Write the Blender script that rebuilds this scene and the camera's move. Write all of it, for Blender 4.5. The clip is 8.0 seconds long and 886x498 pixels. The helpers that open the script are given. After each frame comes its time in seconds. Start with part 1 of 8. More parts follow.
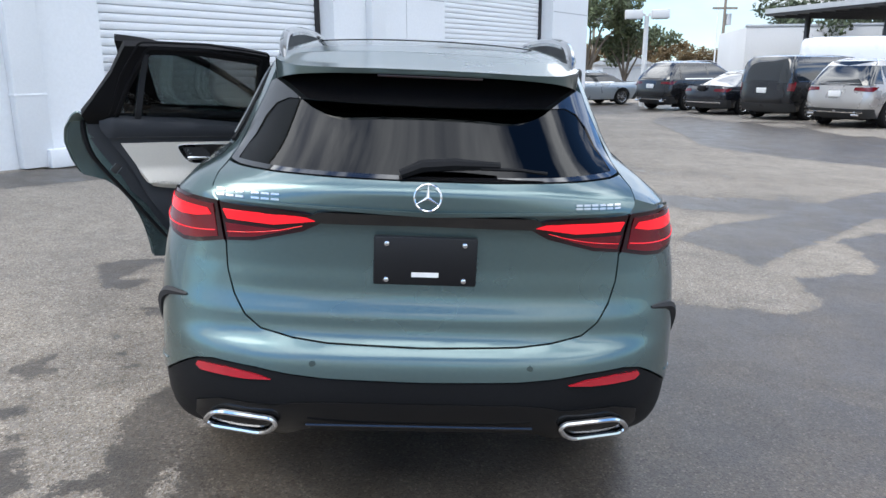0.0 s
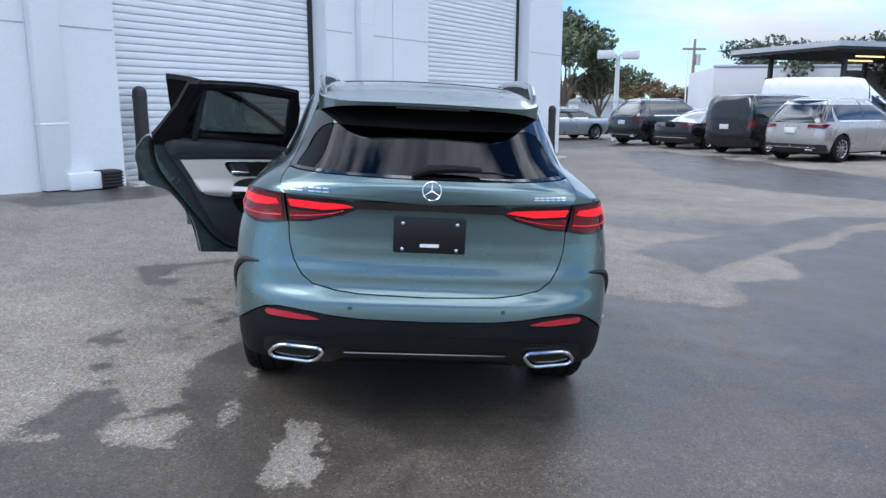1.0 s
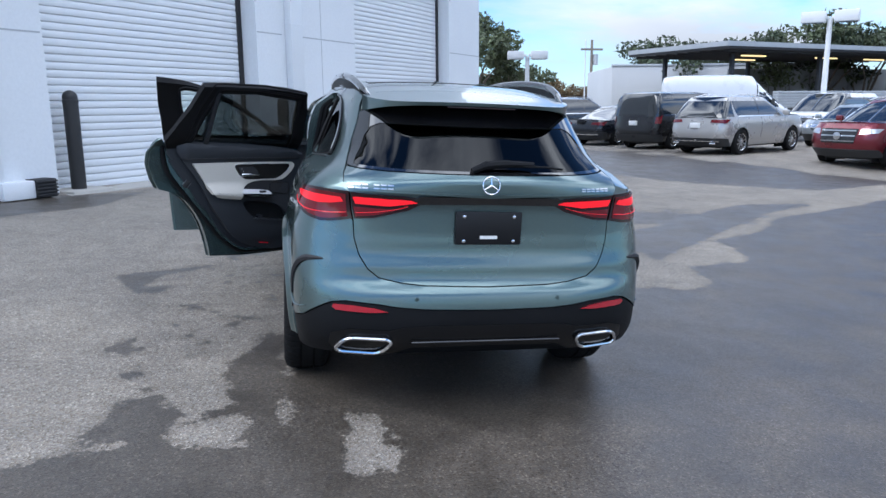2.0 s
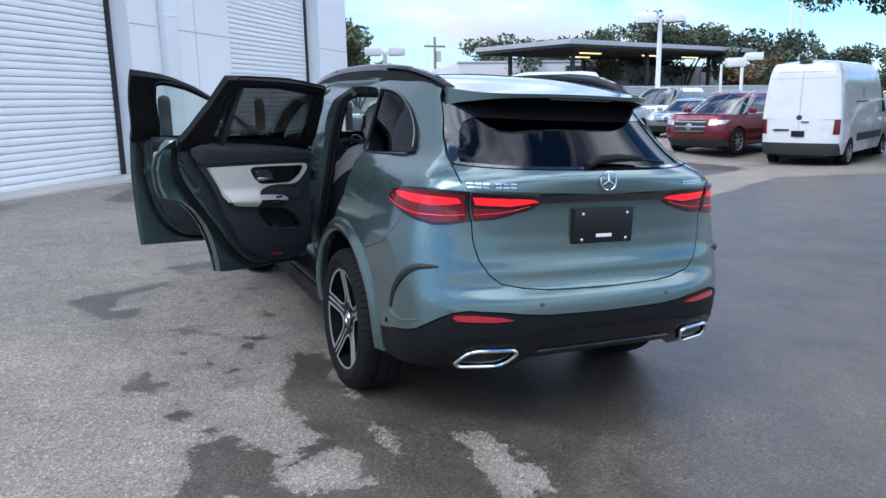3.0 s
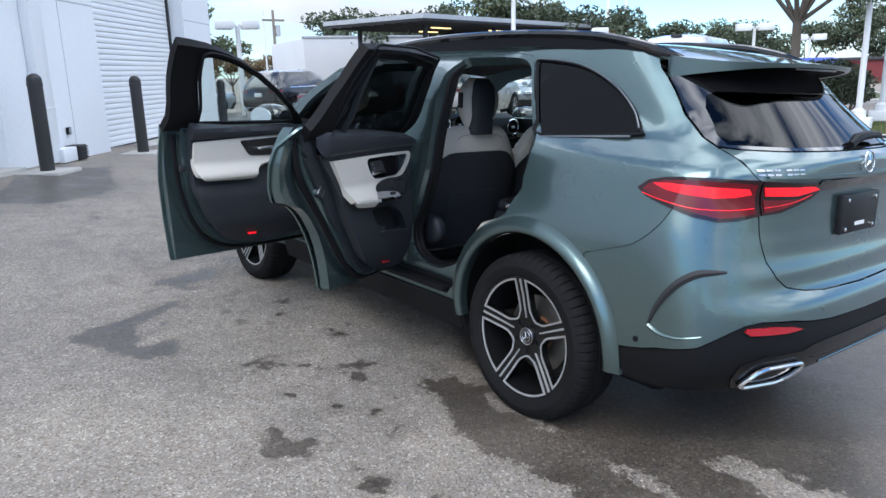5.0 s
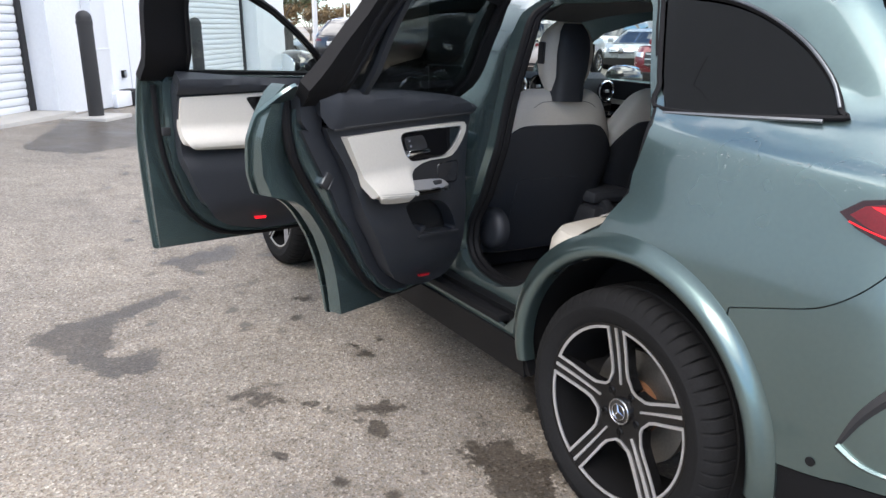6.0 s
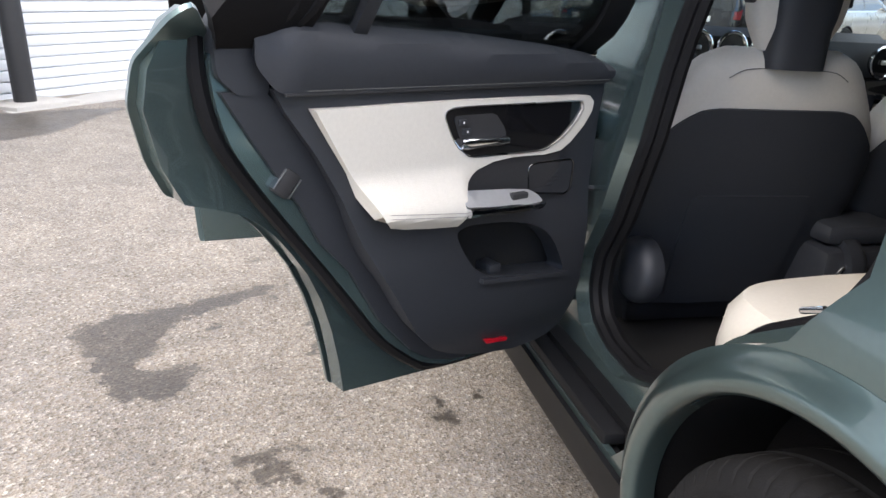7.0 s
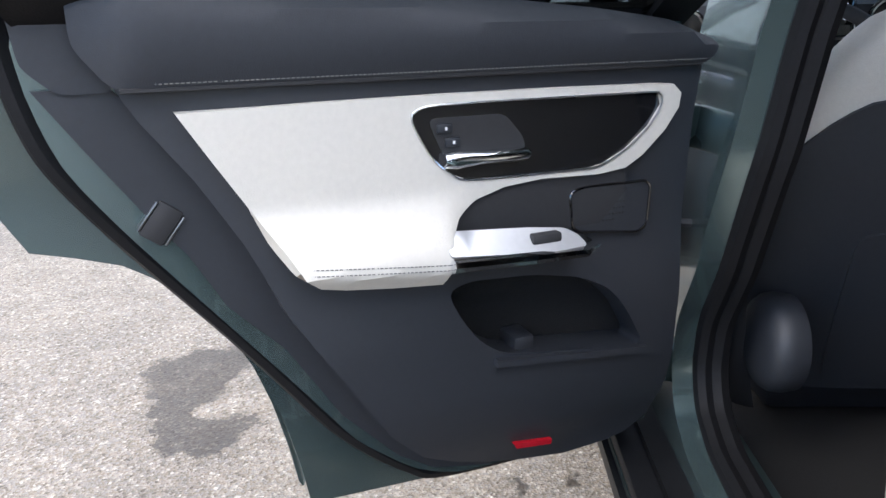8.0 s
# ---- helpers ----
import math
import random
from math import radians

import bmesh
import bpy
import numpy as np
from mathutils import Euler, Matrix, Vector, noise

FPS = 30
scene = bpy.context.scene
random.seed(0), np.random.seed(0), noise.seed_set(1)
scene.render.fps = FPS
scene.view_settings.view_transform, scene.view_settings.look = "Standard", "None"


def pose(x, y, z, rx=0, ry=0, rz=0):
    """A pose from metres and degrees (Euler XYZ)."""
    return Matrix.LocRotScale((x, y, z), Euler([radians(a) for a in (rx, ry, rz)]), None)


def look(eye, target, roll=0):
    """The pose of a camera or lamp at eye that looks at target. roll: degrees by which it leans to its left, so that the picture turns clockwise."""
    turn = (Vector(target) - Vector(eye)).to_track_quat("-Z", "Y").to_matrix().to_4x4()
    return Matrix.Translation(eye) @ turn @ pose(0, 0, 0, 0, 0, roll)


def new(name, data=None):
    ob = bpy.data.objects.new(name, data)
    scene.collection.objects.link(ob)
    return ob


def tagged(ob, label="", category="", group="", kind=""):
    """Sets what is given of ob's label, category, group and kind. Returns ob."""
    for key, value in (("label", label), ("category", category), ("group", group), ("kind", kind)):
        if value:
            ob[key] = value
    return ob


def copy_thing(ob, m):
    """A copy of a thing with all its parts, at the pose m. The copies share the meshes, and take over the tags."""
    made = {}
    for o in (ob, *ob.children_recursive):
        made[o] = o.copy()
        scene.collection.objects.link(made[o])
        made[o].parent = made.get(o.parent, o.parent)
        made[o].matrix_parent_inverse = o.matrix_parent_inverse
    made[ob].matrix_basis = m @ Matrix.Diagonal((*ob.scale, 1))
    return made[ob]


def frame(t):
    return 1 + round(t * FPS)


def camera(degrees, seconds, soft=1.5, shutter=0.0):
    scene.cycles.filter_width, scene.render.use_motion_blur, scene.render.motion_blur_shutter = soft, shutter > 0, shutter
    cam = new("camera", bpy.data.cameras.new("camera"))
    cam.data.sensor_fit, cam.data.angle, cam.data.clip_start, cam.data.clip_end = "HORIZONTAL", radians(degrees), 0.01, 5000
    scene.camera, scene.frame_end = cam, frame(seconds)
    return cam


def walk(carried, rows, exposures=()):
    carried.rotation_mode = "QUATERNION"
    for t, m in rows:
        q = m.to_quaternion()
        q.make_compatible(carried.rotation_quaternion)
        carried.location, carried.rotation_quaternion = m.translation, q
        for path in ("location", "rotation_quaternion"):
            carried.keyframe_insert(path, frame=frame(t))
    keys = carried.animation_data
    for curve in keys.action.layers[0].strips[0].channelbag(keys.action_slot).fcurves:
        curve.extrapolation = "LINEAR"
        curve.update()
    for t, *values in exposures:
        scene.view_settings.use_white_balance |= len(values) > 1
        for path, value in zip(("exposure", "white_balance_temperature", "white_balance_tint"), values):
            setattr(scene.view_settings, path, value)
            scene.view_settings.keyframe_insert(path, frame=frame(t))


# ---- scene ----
cam = camera(62.6, 8.0, soft=1.5)

# The camera's way: seconds, eye, target, roll.
PATH = [
    (0, (0.012, -2.108, 1.556), (0.090, -0.168, 1.073), -0.18),
    (0.5, (-0.012, -2.677, 1.544), (0.069, -0.725, 1.118), 0.05),
    (1, (-0.116, -3.099, 1.552), (0.020, -1.142, 1.160), 0.30),
    (1.5, (-0.382, -3.279, 1.558), (-0.145, -1.331, 1.173), -0.13),
    (2.8, (-1.742, -2.711, 1.524), (-1.014, -0.892, 1.121), -0.83),
    (3, (-1.948, -2.560, 1.542), (-1.135, -0.777, 1.139), -1.00),
    (3.5, (-2.400, -2.198, 1.556), (-1.408, -0.510, 1.150), -1.34),
    (4, (-2.717, -1.808, 1.560), (-1.592, -0.208, 1.146), -1.77),
    (4.5, (-3.010, -1.477, 1.562), (-1.815, 0.066, 1.124), -1.77),
    (4.7, (-3.061, -1.363, 1.573), (-1.862, 0.174, 1.124), -1.76),
    (5.8, (-2.511, -0.505, 1.508), (-1.438, 1.085, 0.941), -0.34),
    (6, (-2.337, -0.338, 1.507), (-1.322, 1.282, 0.921), 0.19),
    (6.5, (-1.882, 0.029, 1.441), (-1.116, 1.769, 0.819), 0.83),
    (7, (-1.507, 0.408, 1.367), (-1.086, 2.251, 0.716), 0.48),
    (7.5, (-1.232, 0.643, 1.298), (-1.125, 2.540, 0.673), -1.06),
    (8, (-1.134, 0.836, 1.268), (-1.219, 2.746, 0.680), -3.41),
]
EXPOSURES = [(0.0, 0.58, 6600, 9), (0.5, 0.42, 6150, 10), (1.0, 0.32, 6050, 10), (1.6, 0.25, 5950, 10), (3.5, 0.41, 6050, 10), (4.6, 0.42, 6200, 10), (5.8, 0.98, 6800, 12), (6.5, 1.23, 7600, 17), (7.0, 1.38, 7350, 15), (7.5, 1.46, 7100, 15), (8.0, 1.54, 6800, 13)]
walk(cam, [(t, look(eye, target, roll)) for t, eye, target, roll in PATH], EXPOSURES)

# ---- sky and sun: bright broken cloud, the sun veiled ----
SUN_ELEV, SUN_AZ = 47.0, 246.0   # degrees; azimuth clockwise from +y
world = bpy.data.worlds.new("sky")
scene.world = world
world.use_nodes = True
wt = world.node_tree
wt.nodes.clear()


def wn(kind, **kw):
    n = wt.nodes.new(kind)
    for k, v in kw.items():
        n.inputs[k].default_value = v
    return n


sky = wt.nodes.new("ShaderNodeTexSky")
sky.sky_type, sky.sun_disc = "NISHITA", False
sky.sun_elevation, sky.sun_rotation = radians(SUN_ELEV), radians(SUN_AZ)
sky.air_density, sky.dust_density, sky.ozone_density = 1.0, 0.1, 2.5
coord = wt.nodes.new("ShaderNodeTexCoord")
squash = wt.nodes.new("ShaderNodeMapping")
squash.inputs["Scale"].default_value = (1.0, 1.0, 2.6)
squash.inputs["Location"].default_value = (0.35, 0.1, 0.4)
cloud = wn("ShaderNodeTexNoise", Scale=2.3, Detail=9.0, Roughness=0.55, Distortion=0.35)
ramp = wt.nodes.new("ShaderNodeValToRGB")
ramp.color_ramp.elements[0].position, ramp.color_ramp.elements[1].position = 0.42, 0.575
tone = wn("ShaderNodeTexNoise", Scale=5.0, Detail=5.0)
toner = wt.nodes.new("ShaderNodeMix")
toner.data_type = "RGBA"
toner.inputs["A"].default_value, toner.inputs["B"].default_value = (5.6, 6.1, 7.0, 1), (10.5, 10.8, 11.2, 1)
blend = wt.nodes.new("ShaderNodeMix")
blend.data_type = "RGBA"
back = wn("ShaderNodeBackground", Strength=0.165)
wout = wt.nodes.new("ShaderNodeOutputWorld")
wl = wt.links.new
wl(coord.outputs["Generated"], squash.inputs["Vector"])
wl(squash.outputs["Vector"], cloud.inputs["Vector"])
wl(squash.outputs["Vector"], tone.inputs["Vector"])
wl(cloud.outputs["Fac"], ramp.inputs["Fac"])
wl(tone.outputs["Fac"], toner.inputs["Factor"])
wl(ramp.outputs["Color"], blend.inputs["Factor"])
tint = wt.nodes.new("ShaderNodeVectorMath")
tint.operation = "MULTIPLY"
tint.inputs[1].default_value = (0.55, 0.78, 1.02)
wl(sky.outputs["Color"], tint.inputs[0])
wl(tint.outputs["Vector"], blend.inputs["A"])
sepz = wt.nodes.new("ShaderNodeSeparateXYZ")
lift_ = wn("ShaderNodeMapRange")
for key, v in (("From Min", 0.05), ("From Max", 0.75), ("To Min", 0.42), ("To Max", 2.05)):
    lift_.inputs[key].default_value = v
scaled = wt.nodes.new("ShaderNodeVectorMath")
scaled.operation = "SCALE"
wl(coord.outputs["Generated"], sepz.inputs[0])
wl(sepz.outputs["Z"], lift_.inputs["Value"])
wl(toner.outputs["Result"], scaled.inputs[0])
wl(lift_.outputs["Result"], scaled.inputs["Scale"])
wl(scaled.outputs["Vector"], blend.inputs["B"])
wl(blend.outputs["Result"], back.inputs["Color"])
wl(back.outputs["Background"], wout.inputs["Surface"])

sun = new("sun", bpy.data.lights.new("sun", "SUN"))
sun.data.energy, sun.data.angle, sun.data.color = 1.45, radians(40), (1.0, 0.96, 0.90)
az, el = radians(SUN_AZ), radians(SUN_ELEV)
sun.matrix_world = look((20 * math.sin(az) * math.cos(el), 20 * math.cos(az) * math.cos(el), 20 * math.sin(el)), (0, 0, 0))


# ---- helpers of this scene ----
def curve(pts):
    """A smooth monotone curve through the given pairs."""
    xs, ys = (np.array(c, float) for c in zip(*pts))
    h, d = np.diff(xs), np.diff(ys) / np.diff(xs)
    m = np.zeros(len(xs))
    m[0], m[-1] = d[0], d[-1]
    for i in range(1, len(xs) - 1):
        if d[i - 1] * d[i] > 0:
            w1, w2 = 2 * h[i] + h[i - 1], h[i] + 2 * h[i - 1]
            m[i] = (w1 + w2) / (w1 / d[i - 1] + w2 / d[i])

    def at(v):
        v = np.clip(np.asarray(v, float), xs[0], xs[-1])
        i = np.clip(np.searchsorted(xs, v) - 1, 0, len(h) - 1)
        t = (v - xs[i]) / h[i]
        return ((1 + 2 * t) * (1 - t) ** 2 * ys[i] + t * (1 - t) ** 2 * h[i] * m[i]
                + t * t * (3 - 2 * t) * ys[i + 1] + t * t * (t - 1) * h[i] * m[i + 1])
    return at


def smooth01(a, b, v):
    t = np.clip((np.asarray(v, float) - a) / (b - a), 0, 1)
    return t * t * (3 - 2 * t)


def mesh_of(name, bm, mats, angle=38):
    me = bpy.data.meshes.new(name)
    bm.to_mesh(me)
    bm.free()
    for m in (mats if isinstance(mats, (list, tuple)) else [mats]):
        me.materials.append(m)
    me.polygons.foreach_set("use_smooth", [True] * len(me.polygons))
    me.set_sharp_from_angle(angle=radians(angle))
    return me


def part(name, bm, mat, parent=None, label="", angle=38):
    ob = new(name, mesh_of(name, bm, mat, angle))
    ob.parent = parent
    if label:
        ob["label"] = label
    return ob


def thing(name, m, label, category, group=""):
    ob = new(name)
    ob.empty_display_size = 0.1
    ob.matrix_world = m
    return tagged(ob, label, category, group)


def setting(name, bm, mat, label, category, angle=38):
    ob = part(name, bm, mat, None, "", angle)
    return tagged(ob, label, category, kind="structure")


def add_box(bm, x0, x1, y0, y1, z0, z1, bevel=0.0, seg=2, m=None):
    made = bmesh.ops.create_cube(bm, size=1, matrix=Matrix.Translation(((x0 + x1) / 2, (y0 + y1) / 2, (z0 + z1) / 2)) @ Matrix.Diagonal((x1 - x0, y1 - y0, z1 - z0, 1)))
    verts = made["verts"]
    if m is not None:
        bmesh.ops.transform(bm, matrix=m, verts=verts)
    if bevel:
        edges = {e for v in verts for e in v.link_edges}
        bmesh.ops.bevel(bm, geom=list(edges), offset=bevel, segments=seg, affect="EDGES", profile=0.5)
    return bm


def box_bm(*a, **k):
    return add_box(bmesh.new(), *a, **k)


def add_rings(bm, rings, closed_ring=True, cap=True, loop=False):
    """Joins rings of equal length into a skin."""
    rows = [[bm.verts.new(p) for p in ring] for ring in rings]
    n = len(rows[0])
    pairs = list(zip(rows, rows[1:])) + ([(rows[-1], rows[0])] if loop else [])
    for a, b in pairs:
        for i in range(n if closed_ring else n - 1):
            j = (i + 1) % n
            bm.faces.new((a[i], a[j], b[j], b[i]))
    if cap and not loop:
        bm.faces.new(rows[0][::-1])
        bm.faces.new(rows[-1])
    bmesh.ops.recalc_face_normals(bm, faces=bm.faces)
    return bm


def add_tube(bm, pts, r, seg=8, loop=False, flat=1.0):
    """A round bar along a line; r may be a list; flat squeezes it along its second axis."""
    pts = [Vector(p) for p in pts]
    rs = r if isinstance(r, (list, tuple)) else [r] * len(pts)
    rings, up = [], None
    for i, p in enumerate(pts):
        a = pts[i - 1] if i or loop else p
        b = pts[(i + 1) % len(pts)] if i < len(pts) - 1 or loop else p
        d = (b - a).normalized()
        if up is None:
            up = d.orthogonal().normalized() if abs(d.z) > 0.9 else Vector((0, 0, 1))
        side = d.cross(up).normalized()
        up = side.cross(d).normalized()
        rings.append([p + rs[i] * (math.cos(t) * side + flat * math.sin(t) * up) for t in (2 * math.pi * k / seg for k in range(seg))])
    return add_rings(bm, rings, loop=loop)


def add_lathe(bm, profile, seg=32, m=None, cap=False):
    """Turns (radius, height) pairs about the local z axis."""
    m = m or Matrix()
    rings = [[m @ Vector((r * math.cos(t), r * math.sin(t), h)) for t in (2 * math.pi * k / seg for k in range(seg))] for r, h in profile]
    return add_rings(bm, rings, cap=cap)


def oval(cx, cy, z, hx, hy, n=2.6, seg=28, lean=0.0):
    """A rounded-rectangle ring at height z."""
    out = []
    for k in range(seg):
        t = 2 * math.pi * k / seg
        c, s = math.cos(t), math.sin(t)
        out.append((cx + hx * math.copysign(abs(c) ** (2 / n), c), cy + hy * math.copysign(abs(s) ** (2 / n), s), z + lean * c * hx))
    return out


def inside(poly, x, y):
    poly = np.asarray(poly, float)
    hit = np.zeros(np.shape(x), bool)
    for (x0, y0), (x1, y1) in zip(poly, np.roll(poly, -1, 0)):
        if y0 != y1:
            hit ^= ((y0 > y) != (y1 > y)) & (x < (x1 - x0) * (y - y0) / (y1 - y0) + x0)
    return hit


def rounded(poly, r=0.02, seg=3):
    """A polygon with its corners rounded off."""
    out, n = [], len(poly)
    for i in range(n):
        a, p, b = (np.array(poly[(i + k) % n], float) for k in (-1, 0, 1))
        la, lb = np.linalg.norm(a - p), np.linalg.norm(b - p)
        k = min(r, 0.45 * la, 0.45 * lb)
        s, e = p + (a - p) / la * k, p + (b - p) / lb * k
        for t in np.linspace(0, 1, seg + 1):
            out.append(tuple((1 - t) ** 2 * s + 2 * t * (1 - t) * p + t * t * e))
    return out


def spline(pts, steps=6, loop=False):
    """A Catmull-Rom line through the points."""
    p = [np.array(q, float) for q in pts]
    n, out = len(p), []
    for i in range(n if loop else n - 1):
        a, b, c, d = (p[(i + k) % n] if loop else p[min(max(i + k, 0), n - 1)] for k in (-1, 0, 1, 2))
        for t in np.arange(steps) / steps:
            out.append(tuple(0.5 * (2 * b + (c - a) * t + (2 * a - 5 * b + 4 * c - d) * t * t + (3 * b - a - 3 * c + d) * t ** 3)))
    if not loop:
        out.append(tuple(p[-1]))
    return out


def add_patch(bm, poly, surf, step=0.05, holes=(), thick=0.012, off=0.0, flip=False):
    """A curved plate: the polygon in the surface's own two measures, laid on surf(a, b) -> xyz, with holes and thickness."""
    from mathutils import geometry
    pts, edges = [], []
    for loop in (poly, *holes):
        dense = []
        for p, q in zip(loop, list(loop[1:]) + [loop[0]]):
            k = max(1, int(np.hypot(q[0] - p[0], q[1] - p[1]) / step))
            dense += [(p[0] + (q[0] - p[0]) * i / k, p[1] + (q[1] - p[1]) * i / k) for i in range(k)]
        base = len(pts)
        pts += dense
        edges += [(base + i, base + (i + 1) % len(dense)) for i in range(len(dense))]
    lo, hi = np.min(poly, 0), np.max(poly, 0)
    gx, gy = np.meshgrid(np.arange(lo[0] + step / 2, hi[0], step), np.arange(lo[1] + step / 2, hi[1], step))
    gx, gy = gx.ravel(), gy.ravel()
    keep = inside(poly, gx, gy)
    for h in holes:
        keep &= ~inside(h, gx, gy)
    edge = np.array(pts)
    gx, gy = gx[keep], gy[keep]
    if len(gx):
        far = np.array([np.min((edge[:, 0] - a) ** 2 + (edge[:, 1] - b) ** 2) > (0.45 * step) ** 2 for a, b in zip(gx, gy)], bool)
        pts += list(zip(gx[far], gy[far]))
    flat, _, tris, *_ = geometry.delaunay_2d_cdt([Vector(p) for p in pts], edges, [], 0, 1e-6)
    ab = np.array([tuple(v) for v in flat])
    mid = np.array([ab[list(t)].mean(0) for t in tris])
    ok = inside(poly, mid[:, 0], mid[:, 1])
    for h in holes:
        ok &= ~inside(h, mid[:, 0], mid[:, 1])
    xyz, e = surf(ab[:, 0], ab[:, 1]), 1e-3
    nor = np.cross(surf(ab[:, 0] + e, ab[:, 1]) - xyz, surf(ab[:, 0], ab[:, 1] + e) - xyz)
    nor /= np.linalg.norm(nor, axis=1)[:, None] + 1e-12
    if flip != (hasattr(surf, "__self__") or hasattr(surf, "turned")):
        nor = -nor
    top = [bm.verts.new(p) for p in xyz + off * nor]
    low = [bm.verts.new(p) for p in xyz + (off - thick) * nor]
    count = {}
    for t, good in zip(tris, ok):
        if good:
            a, b, c = t
            for f in ((top[a], top[b], top[c]), (low[c], low[b], low[a])):
                bm.faces.new(f)
            for u, v in ((a, b), (b, c), (c, a)):
                count.setdefault((min(u, v), max(u, v)), []).append((u, v))
    for k, dirs in count.items():
        if len(dirs) == 1:
            u, v = dirs[0]
            bm.faces.new((top[v], top[u], low[u], low[v]))
    bmesh.ops.delete(bm, geom=[v for v in bm.verts if not v.link_faces], context="VERTS")
    bmesh.ops.recalc_face_normals(bm, faces=bm.faces)
    return bm


def patch_bm(*a, **k):
    return add_patch(bmesh.new(), *a, **k)


def flat_surf(origin, ea, eb):
    o, ea, eb = (np.array(v, float) for v in (origin, ea, eb))
    return lambda a, b: o + np.multiply.outer(a, ea) + np.multiply.outer(b, eb)


# ---- materials ----
def material(name, base, rough=0.5, metal=0.0, vary=0.12, grain=30.0, bump=0.0, bump_scale=200.0, coat=0.0, coat_rough=0.03,
             spec=0.5, per_object=0.0, rough_vary=0.1, stretch=None):
    mat = bpy.data.materials.new(name)
    mat.use_nodes = True
    nt = mat.node_tree
    p = nt.nodes["Principled BSDF"]
    p.inputs["Metallic"].default_value = metal
    p.inputs["Coat Weight"].default_value, p.inputs["Coat Roughness"].default_value = coat, coat_rough
    p.inputs["Specular IOR Level"].default_value = spec
    tc = nt.nodes.new("ShaderNodeTexCoord")
    vec = tc.outputs["Object"]
    if stretch:
        mp = nt.nodes.new("ShaderNodeMapping")
        mp.inputs["Scale"].default_value = stretch
        nt.links.new(vec, mp.inputs["Vector"])
        vec = mp.outputs["Vector"]
    big, fine = nt.nodes.new("ShaderNodeTexNoise"), nt.nodes.new("ShaderNodeTexNoise")
    big.inputs["Scale"].default_value, big.inputs["Detail"].default_value = grain / 12, 4
    fine.inputs["Scale"].default_value, fine.inputs["Detail"].default_value = grain * 4, 3
    both = nt.nodes.new("ShaderNodeMath")
    both.operation = "ADD"
    for n, k in ((big, 0), (fine, 1)):
        nt.links.new(vec, n.inputs["Vector"])
        nt.links.new(n.outputs["Fac"], both.inputs[k])
    rng = nt.nodes.new("ShaderNodeMapRange")
    rng.inputs["From Min"].default_value, rng.inputs["From Max"].default_value = 0.6, 1.4
    rng.inputs["To Min"].default_value, rng.inputs["To Max"].default_value = 1 - vary, 1 + vary
    nt.links.new(both.outputs[0], rng.inputs["Value"])
    val = rng.outputs["Result"]
    if per_object:
        oi, mr, mu = nt.nodes.new("ShaderNodeObjectInfo"), nt.nodes.new("ShaderNodeMapRange"), nt.nodes.new("ShaderNodeMath")
        mr.inputs["To Min"].default_value, mr.inputs["To Max"].default_value = 1 - per_object, 1 + per_object
        mu.operation = "MULTIPLY"
        nt.links.new(oi.outputs["Random"], mr.inputs["Value"])
        nt.links.new(mr.outputs["Result"], mu.inputs[0])
        nt.links.new(val, mu.inputs[1])
        val = mu.outputs[0]
    hsv = nt.nodes.new("ShaderNodeHueSaturation")
    hsv.inputs["Color"].default_value = (*base, 1)
    nt.links.new(val, hsv.inputs["Value"])
    nt.links.new(hsv.outputs["Color"], p.inputs["Base Color"])
    rr = nt.nodes.new("ShaderNodeMapRange")
    rr.inputs["To Min"].default_value, rr.inputs["To Max"].default_value = max(0.0, rough - rough_vary), min(1.0, rough + rough_vary)
    nt.links.new(big.outputs["Fac"], rr.inputs["Value"])
    nt.links.new(rr.outputs["Result"], p.inputs["Roughness"])
    if bump:
        bn, bp = nt.nodes.new("ShaderNodeTexNoise"), nt.nodes.new("ShaderNodeBump")
        bn.inputs["Scale"].default_value, bn.inputs["Detail"].default_value = bump_scale, 3
        bp.inputs["Strength"].default_value, bp.inputs["Distance"].default_value = min(1, bump), 0.002
        nt.links.new(vec, bn.inputs["Vector"])
        nt.links.new(bn.outputs["Fac"], bp.inputs["Height"])
        nt.links.new(bp.outputs["Normal"], p.inputs["Normal"])
    return mat


def glass(name, tint, rough=0.0, gloss=1.0):
    """A pane: what is behind it shows through its tint, and it mirrors as glass does."""
    mat = bpy.data.materials.new(name)
    mat.use_nodes = True
    nt = mat.node_tree
    nt.nodes.remove(nt.nodes["Principled BSDF"])
    out = nt.nodes["Material Output"]
    tr, gl, fr, mx = (nt.nodes.new(k) for k in ("ShaderNodeBsdfTransparent", "ShaderNodeBsdfGlossy", "ShaderNodeLayerWeight", "ShaderNodeMixShader"))
    tr.inputs["Color"].default_value = (*tint, 1)
    gl.inputs["Roughness"].default_value = rough
    gl.inputs["Color"].default_value = (1, 1, 1, 1)
    pw, mr = nt.nodes.new("ShaderNodeMath"), nt.nodes.new("ShaderNodeMapRange")
    pw.operation = "POWER"
    pw.inputs[1].default_value = 5.0
    fr.inputs["Blend"].default_value = 0.5
    mr.inputs["To Min"].default_value, mr.inputs["To Max"].default_value = 0.045 * gloss, 0.9
    nt.links.new(fr.outputs["Facing"], pw.inputs[0])
    nt.links.new(pw.outputs[0], mr.inputs["Value"])
    nt.links.new(mr.outputs["Result"], mx.inputs[0])
    nt.links.new(tr.outputs[0], mx.inputs[1])
    nt.links.new(gl.outputs[0], mx.inputs[2])
    nt.links.new(mx.outputs[0], out.inputs["Surface"])
    return mat


